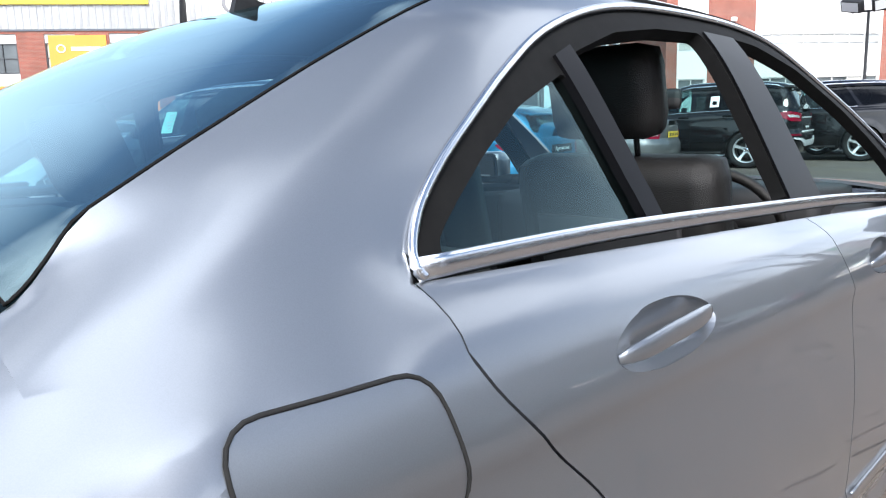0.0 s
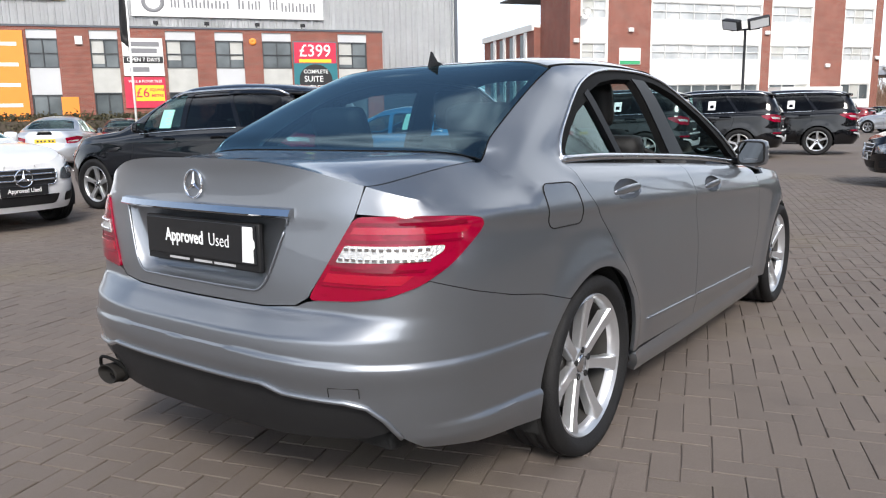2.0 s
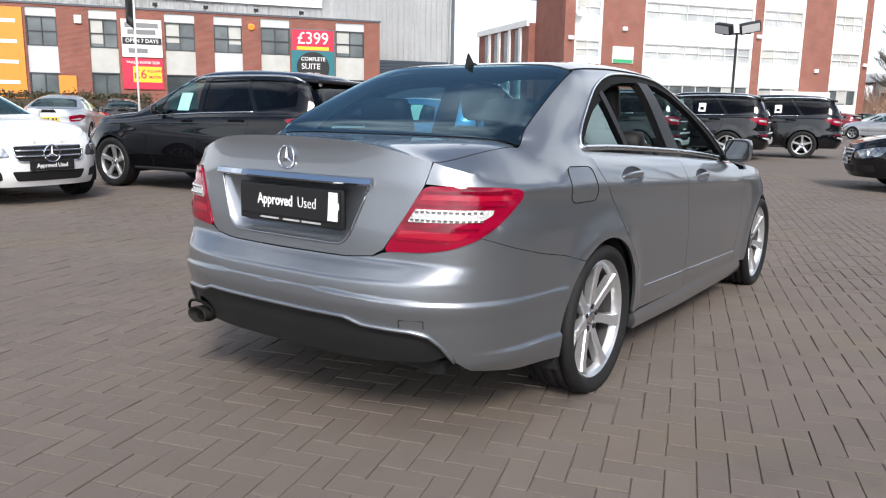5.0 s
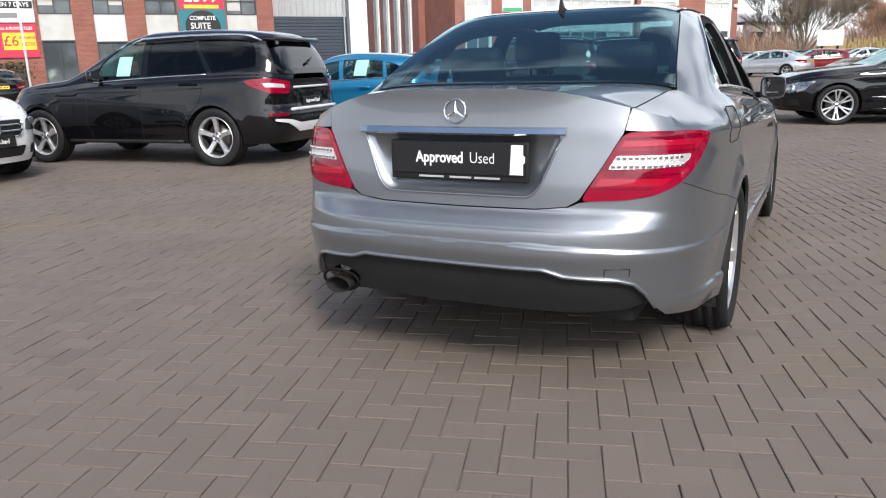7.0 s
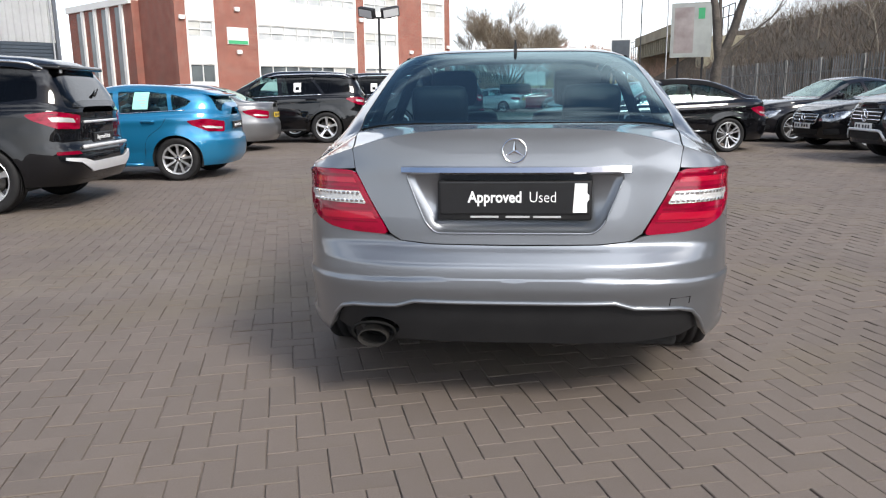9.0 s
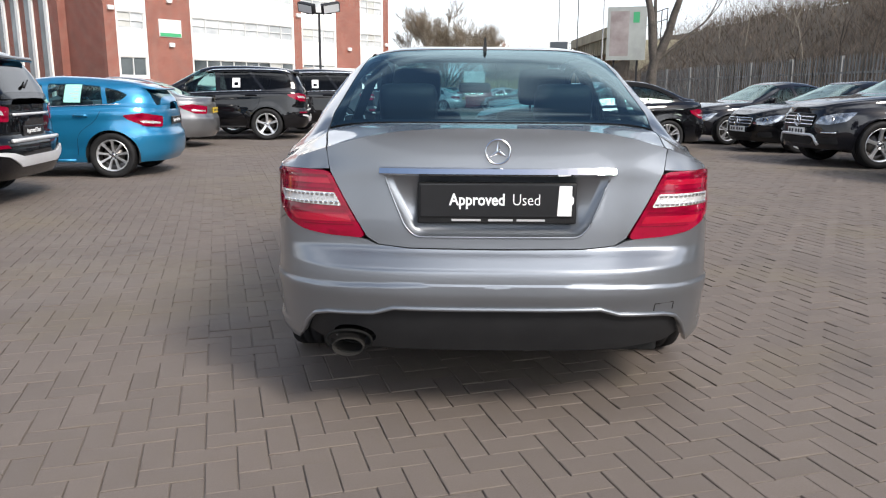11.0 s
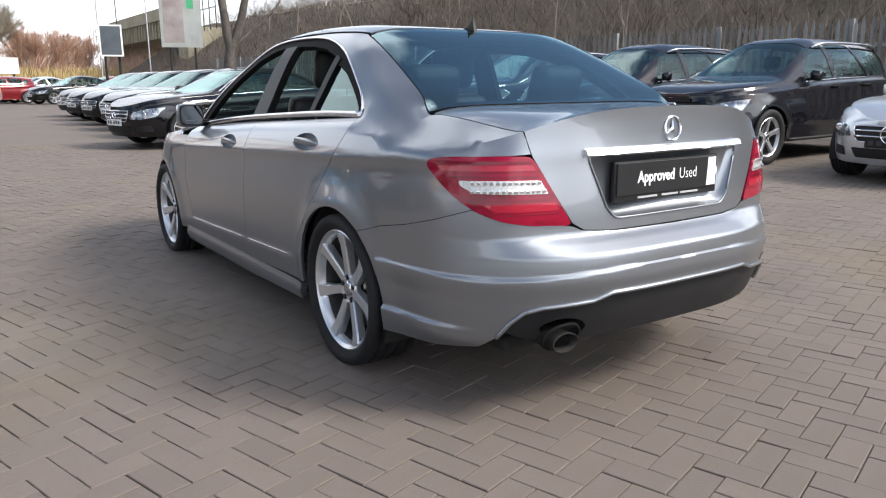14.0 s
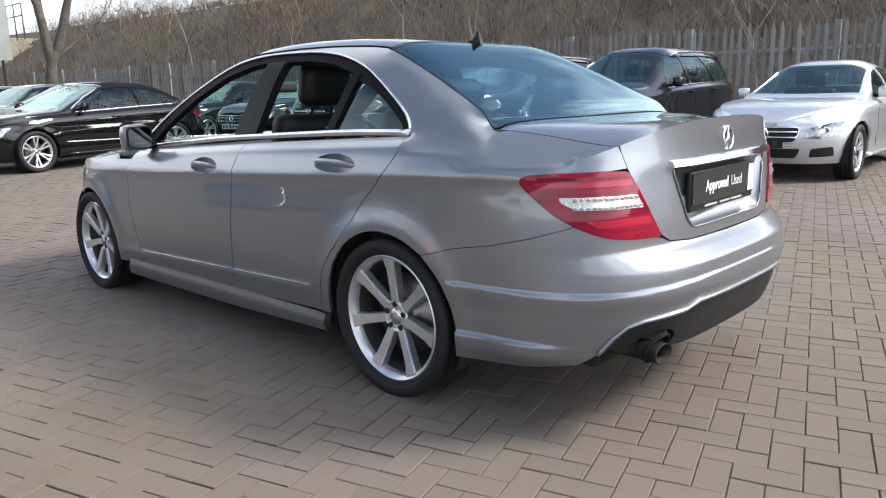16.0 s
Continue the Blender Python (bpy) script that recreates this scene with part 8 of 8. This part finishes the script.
bare_tree("roadside_tree", 8.5, 29.8, 0, 11.5, 0.35, "leafless tree with a stout forked trunk", M_BARK, M_BARK, 0.36, 5, forks=2, first=0.225,
          starts=(((-0.16, 0.0, 1), 3.6, 0.20), ((0.52, -0.1, 1), 3.4, 0.21), ((0.1, 0.5, 1), 3.0, 0.12), ((0.95, 0.1, 0.7), 2.6, 0.09)))
for x, y, hgt, mt, r in ((-1.1, 80.0, 20.0, M_TWIGPALE, 0.30), (6.0, 82.0, 12.0, M_TWIGRED, 0.14), (10.5, 86.0, 11.0, M_TWIGRED, 0.14)):
    bare_tree("willow_tree", x, y, 0, hgt, r, "bushy spring tree with yellowish bare twigs", M_PALEBARK, mt, 0.50, 6, forks=3, first=0.06, thin=0.012, reach=4.0, low=8)
for k in range(34):
    a, b = 8 + k * 1.7 + rng.uniform(-1, 1), rng.uniform(4.0, 15)
    p = fm @ Vector((a, -b, bank_z(a, b)))
    bare_tree("bank_sapling", p.x, p.y, p.z, rng.uniform(4.0, 6.5), rng.uniform(0.03, 0.05), "slender leafless tree on the bank", M_PALEBARK if k % 3 == 0 else M_BARK, M_TWIG, 0.5, 4, forks=2, first=0.34)
# far scrub beyond the road
co, fc = [], []
for k in range(1500):
    t = rng.random()
    c = Vector((-12 + 34 * t + rng.uniform(-3, 3), 84 + rng.uniform(-6, 10), 0))
    hgt = rng.uniform(2.0, 5.2) * (0.7 + 0.5 * math.sin(t * 9) ** 2)
    for s in range(9):
        sprig(co, fc, c + Vector((rng.uniform(-0.7, 0.7), rng.uniform(-0.7, 0.7), rng.uniform(0, 0.5) * hgt)), Vector((rng.uniform(-0.7, 0.7), rng.uniform(-0.7, 0.7), 1)), hgt * rng.uniform(0.3, 0.6), 0.035, 2)
scatter_mesh("far_scrub", co, fc, M_TWIGRED, "reddish leafless thicket beyond the road")
co, fc = [], []
for k in range(5000):
    c = Vector((1 + 15 * rng.random(), 70 + rng.uniform(-2, 9), 0))
    z = 0.25 * (c.y - 68) * 0.6
    o = len(co)
    t = rng.uniform(0, 6.28)
    co += [(c.x - math.cos(t) * 0.12, c.y - math.sin(t) * 0.12, z - 0.4), (c.x + math.cos(t) * 0.12, c.y + math.sin(t) * 0.12, z - 0.4), (c.x + rng.uniform(-0.3, 0.3), c.y, z + rng.uniform(0.5, 1.3))]
    fc.append((o, o + 1, o + 2))
scatter_mesh("dry_grass", co, fc, M_DRYGRASS, "tall dry yellow grass on the far verge", "grass")


def hedge(x, y, w, d, h, turn):
    co, fc = [], []
    for k in range(3600):
        u, v, t = rng.uniform(-1, 1), rng.uniform(-1, 1), rng.random()
        if rng.random() < 0.5:
            p = Vector((u * w / 2, (1 if rng.random() < 0.5 else -1) * d / 2, t * h))
        else:
            p = Vector((u * w / 2, v * d / 2, h))
        p += Vector((rng.gauss(0, 0.08), rng.gauss(0, 0.08), rng.gauss(0, 0.09)))
        a, b = Vector((rng.uniform(-1, 1), rng.uniform(-1, 1), rng.uniform(-1, 1))).normalized() * 0.07, Vector((rng.uniform(-1, 1), rng.uniform(-1, 1), rng.uniform(-1, 1))).normalized() * 0.05
        o = len(co)
        co += [tuple(p - a), tuple(p + b), tuple(p + a), tuple(p - b)]
        fc.append((o, o + 1, o + 2, o + 3))
    o = thing("clipped_hedge", "clipped brown-green hedge beside the parking bays", "hedge", pose(x, y, 0, 0, 0, turn))
    scatter_mesh("foliage", co, fc, mat("hedge_leaves", (0.07, 0.062, 0.028), 0.8, island=0.6, dark=(0.03, 0.027, 0.014)), parent=o, kind="stuff")
    bm = bmesh.new()
    box(bm, (-w / 2 + 0.1, -d / 2 + 0.1, 0), (w / 2 - 0.1, d / 2 - 0.1, h - 0.12), bevel=0.1)
    part("core", bm, M_BANK, o, smooth=False)


hedge(-29.5, 14.0, 7.0, 1.4, 1.5, 54)
hedge(-22.0, 19.5, 3.2, 1.4, 1.75, 54)

# more cars, further off
for x, y, hd, lab, c, kd in ((8.7, 15.5, 105, "dark grey saloon facing the yard", M_NIGHT, "saloon"), (9.2, 12.9, 102, "black hatchback facing the yard", M_BLACK, "hatch"), (4.6, 14.7, 108, "dark grey saloon in the far row", M_NIGHT, "saloon"), (4.6, 17.5, 108, "dark blue saloon in the far row", M_NIGHT, "saloon"),
                             (4.6, 20.3, 108, "black saloon in the far row", M_BLACK, "saloon"), (-19.4, 8.4, 50, "pale silver coupe with yellow rear plate", M_BRIGHT, "saloon"),
                             (-0.4, 42.5, 70, "silver saloon at the yard's end", M_BRIGHT, "saloon"), (1.6, 44.3, 110, "dark red hatchback at the yard's end", M_RED, "hatch")):
    road_car(lab, kd, c, at(x, y, hd), plate=UKP, group="parked cars")
far = [o for o in scene.objects if o.name.startswith("parked_car") and not o.parent]
dark = [o for o in far if o.get("label", "").startswith("black saloon")][0]
for x, y, hd in ((4.6, 23.1, 108), (5.2, 42.5, 110), (7.3, 40.0, 108), (4.7, 26.0, 108), (-26.0, 14.5, 60), (-12.5, 36.0, 60), (-9.0, 38.5, 60), (-15.5, 33.0, 60)):
    copy_thing(dark, at(x, y, hd))
pale = [o for o in far if o.get("label", "").startswith("silver saloon at")][0]
maroon = [o for o in far if o.get("label", "").startswith("dark red hatch")][0]
for ob, x, y, hd in ((maroon, -4.6, 50.5, 75), (pale, -2.0, 53.0, 100), (dark, 0.6, 51.5, 95), (pale, 4.0, 48.0, 110), (maroon, 3.2, 54.5, 100), (dark, -6.8, 55.5, 80), (dark, -3.6, 57.5, 95), (maroon, 7.2, 45.6, 110)):
    copy_thing(ob, at(x, y, hd))


# ---- ground ----
PAVE_TURN = radians(17.3)
PX0, PX1, PY0, PY1 = -10.5, 11.0, -8.0, 13.0


def ground_z(x, y):
    """The yard is level but for a shallow fall under the saloon's nose."""
    return -0.050 * math.exp(-(x / 2.2) ** 2 - ((y - 3.2) / 1.9) ** 2)


M_YARD = mat("distant_block_paving", (0.141, 0.114, 0.098), 0.85, vary=0.3, vary_scale=0.5, fine=0.35, fine_scale=5.5, bump=0.5, bump_scale=9, dark=(0.095, 0.080, 0.071))
M_PAVER = mat("brown_paving_block", (0.158, 0.127, 0.108), 0.8, vary=0.35, vary_scale=0.9, dark=(0.090, 0.075, 0.066), fine=0.35, fine_scale=140, bump=0.25, bump_scale=260, island=0.34, rough_vary=0.12)
M_PAVER1 = mat("brown_paving_block_single", (0.158, 0.127, 0.108), 0.8, vary=0.35, vary_scale=0.9, dark=(0.090, 0.075, 0.066), fine=0.35, fine_scale=140, bump=0.25, bump_scale=260, random_ob=0.34, rough_vary=0.12)
for one in (M_YARD, M_PAVER, M_PAVER1):
    stain_or_reflection(one, (0.150, 0.122, 0.070), 0.45, 0.55, 0.50, 0.72)
    stain_or_reflection(one, (0.205, 0.180, 0.160), 0.40, 0.35, 0.55, 0.75)
    stain_or_reflection(one, (0.060, 0.050, 0.044), 0.55, 1.7, 0.60, 0.78)
bm = bmesh.new()
N = 80


def spread(i):
    t = i / N * 2 - 1
    return 16 * t + 1500 * t ** 11


def sheet_z(x, y):
    deep = PX0 - 0.2 < x < PX1 + 0.2 and PY0 - 0.2 < y < PY1 + 0.2
    return ground_z(x, y) - (0.0066 if deep else 0.001)


grid = [[bm.verts.new((spread(i), spread(j) + 3, sheet_z(spread(i), spread(j) + 3))) for i in range(N + 1)] for j in range(N + 1)]
for j in range(N):
    for i in range(N):
        bm.faces.new((grid[j][i], grid[j][i + 1], grid[j + 1][i + 1], grid[j + 1][i]))
part("ground", bm, M_YARD, None, "brown block-paved yard", category="ground", kind="structure")

# herringbone blocks, 200 x 100 mm
prg = random.Random(11)
pave = thing("pavement", "", "", None)
tagged(pave, "brown concrete block paving laid in herringbone", "pavement", "", "structure")
ct, st = math.cos(PAVE_TURN), math.sin(PAVE_TURN)


def block_shape(L2, W2, B2):
    return [(-L2, -W2, -0.011), (L2, -W2, -0.011), (L2, W2, -0.011), (-L2, W2, -0.011), (-L2, -W2, -B2), (L2, -W2, -B2), (L2, W2, -B2), (-L2, W2, -B2),
       (-L2 + B2, -W2 + B2, 0), (L2 - B2, -W2 + B2, 0), (L2 - B2, W2 - B2, 0), (-L2 + B2, W2 - B2, 0)]


tfc = [(8, 9, 10, 11)] + [(4 + i, 4 + (i + 1) % 4, 8 + (i + 1) % 4, 8 + i) for i in range(4)] + [(i, (i + 1) % 4, 4 + (i + 1) % 4, 4 + i) for i in range(4)]
one = bpy.data.meshes.new("paving_block")
one.from_pydata(block_shape(0.0982, 0.0482, 0.0026), [], tfc)
one.materials.append(M_PAVER1)
co, fc = [], []
R = 190
singles = 0
for i in range(-R, R):
    for j in range(-R, R):
        d = (i - j) % 4
        if d == 0:
            cx, cy, up_ = i + 1.0, j + 0.5, False
        elif d == 3:
            cx, cy, up_ = i + 0.5, j + 1.0, True
        else:
            continue
        cx, cy = cx * 0.1 + 0.028, cy * 0.1 + 0.087
        x, y = cx * ct - cy * st, cx * st + cy * ct
        if not (PX0 < x < PX1 and PY0 < y < PY1):
            continue
        z = ground_z(x, y) + prg.gauss(0, 0.0012)
        ta, tb = prg.gauss(0, 0.006), prg.gauss(0, 0.009)
        turn = PAVE_TURN + (math.pi / 2 if up_ else 0) + prg.gauss(0, 0.006)
        if -1.55 < x < 1.55 and -2.40 < y < -0.55 and singles < 300:
            o = new("paving_block", one)
            o.parent = pave
            o.matrix_basis = Matrix.Translation((x, y, z)) @ Matrix.Rotation(turn, 4, "Z") @ Matrix.Rotation(ta, 4, "Y") @ Matrix.Rotation(tb, 4, "X")
            singles += 1
            continue
        c, s = math.cos(turn), math.sin(turn)
        k = len(co)
        open_ = 0.5 + 0.9 * noise.noise(Vector((x * 0.75, y * 0.75, 3.0))) + prg.uniform(-0.35, 0.35)
        gap = 0.0006 + 0.0030 * min(1.0, max(0.0, open_))
        tpl = block_shape(0.1 - gap * prg.uniform(0.7, 1.3), 0.05 - gap * prg.uniform(0.6, 1.4), prg.uniform(0.0012, 0.0032))
        co += [(x + a * c - b * s, y + a * s + b * c, z + h + a * ta + b * tb) for a, b, h in tpl]
        fc += [tuple(q + k for q in f) for f in tfc]
me = bpy.data.meshes.new("paving_field")
me.from_pydata(co, [], fc)
me.materials.append(M_PAVER)
field = new("paving_field", me)
field.parent = pave
tagged(field, kind="stuff")
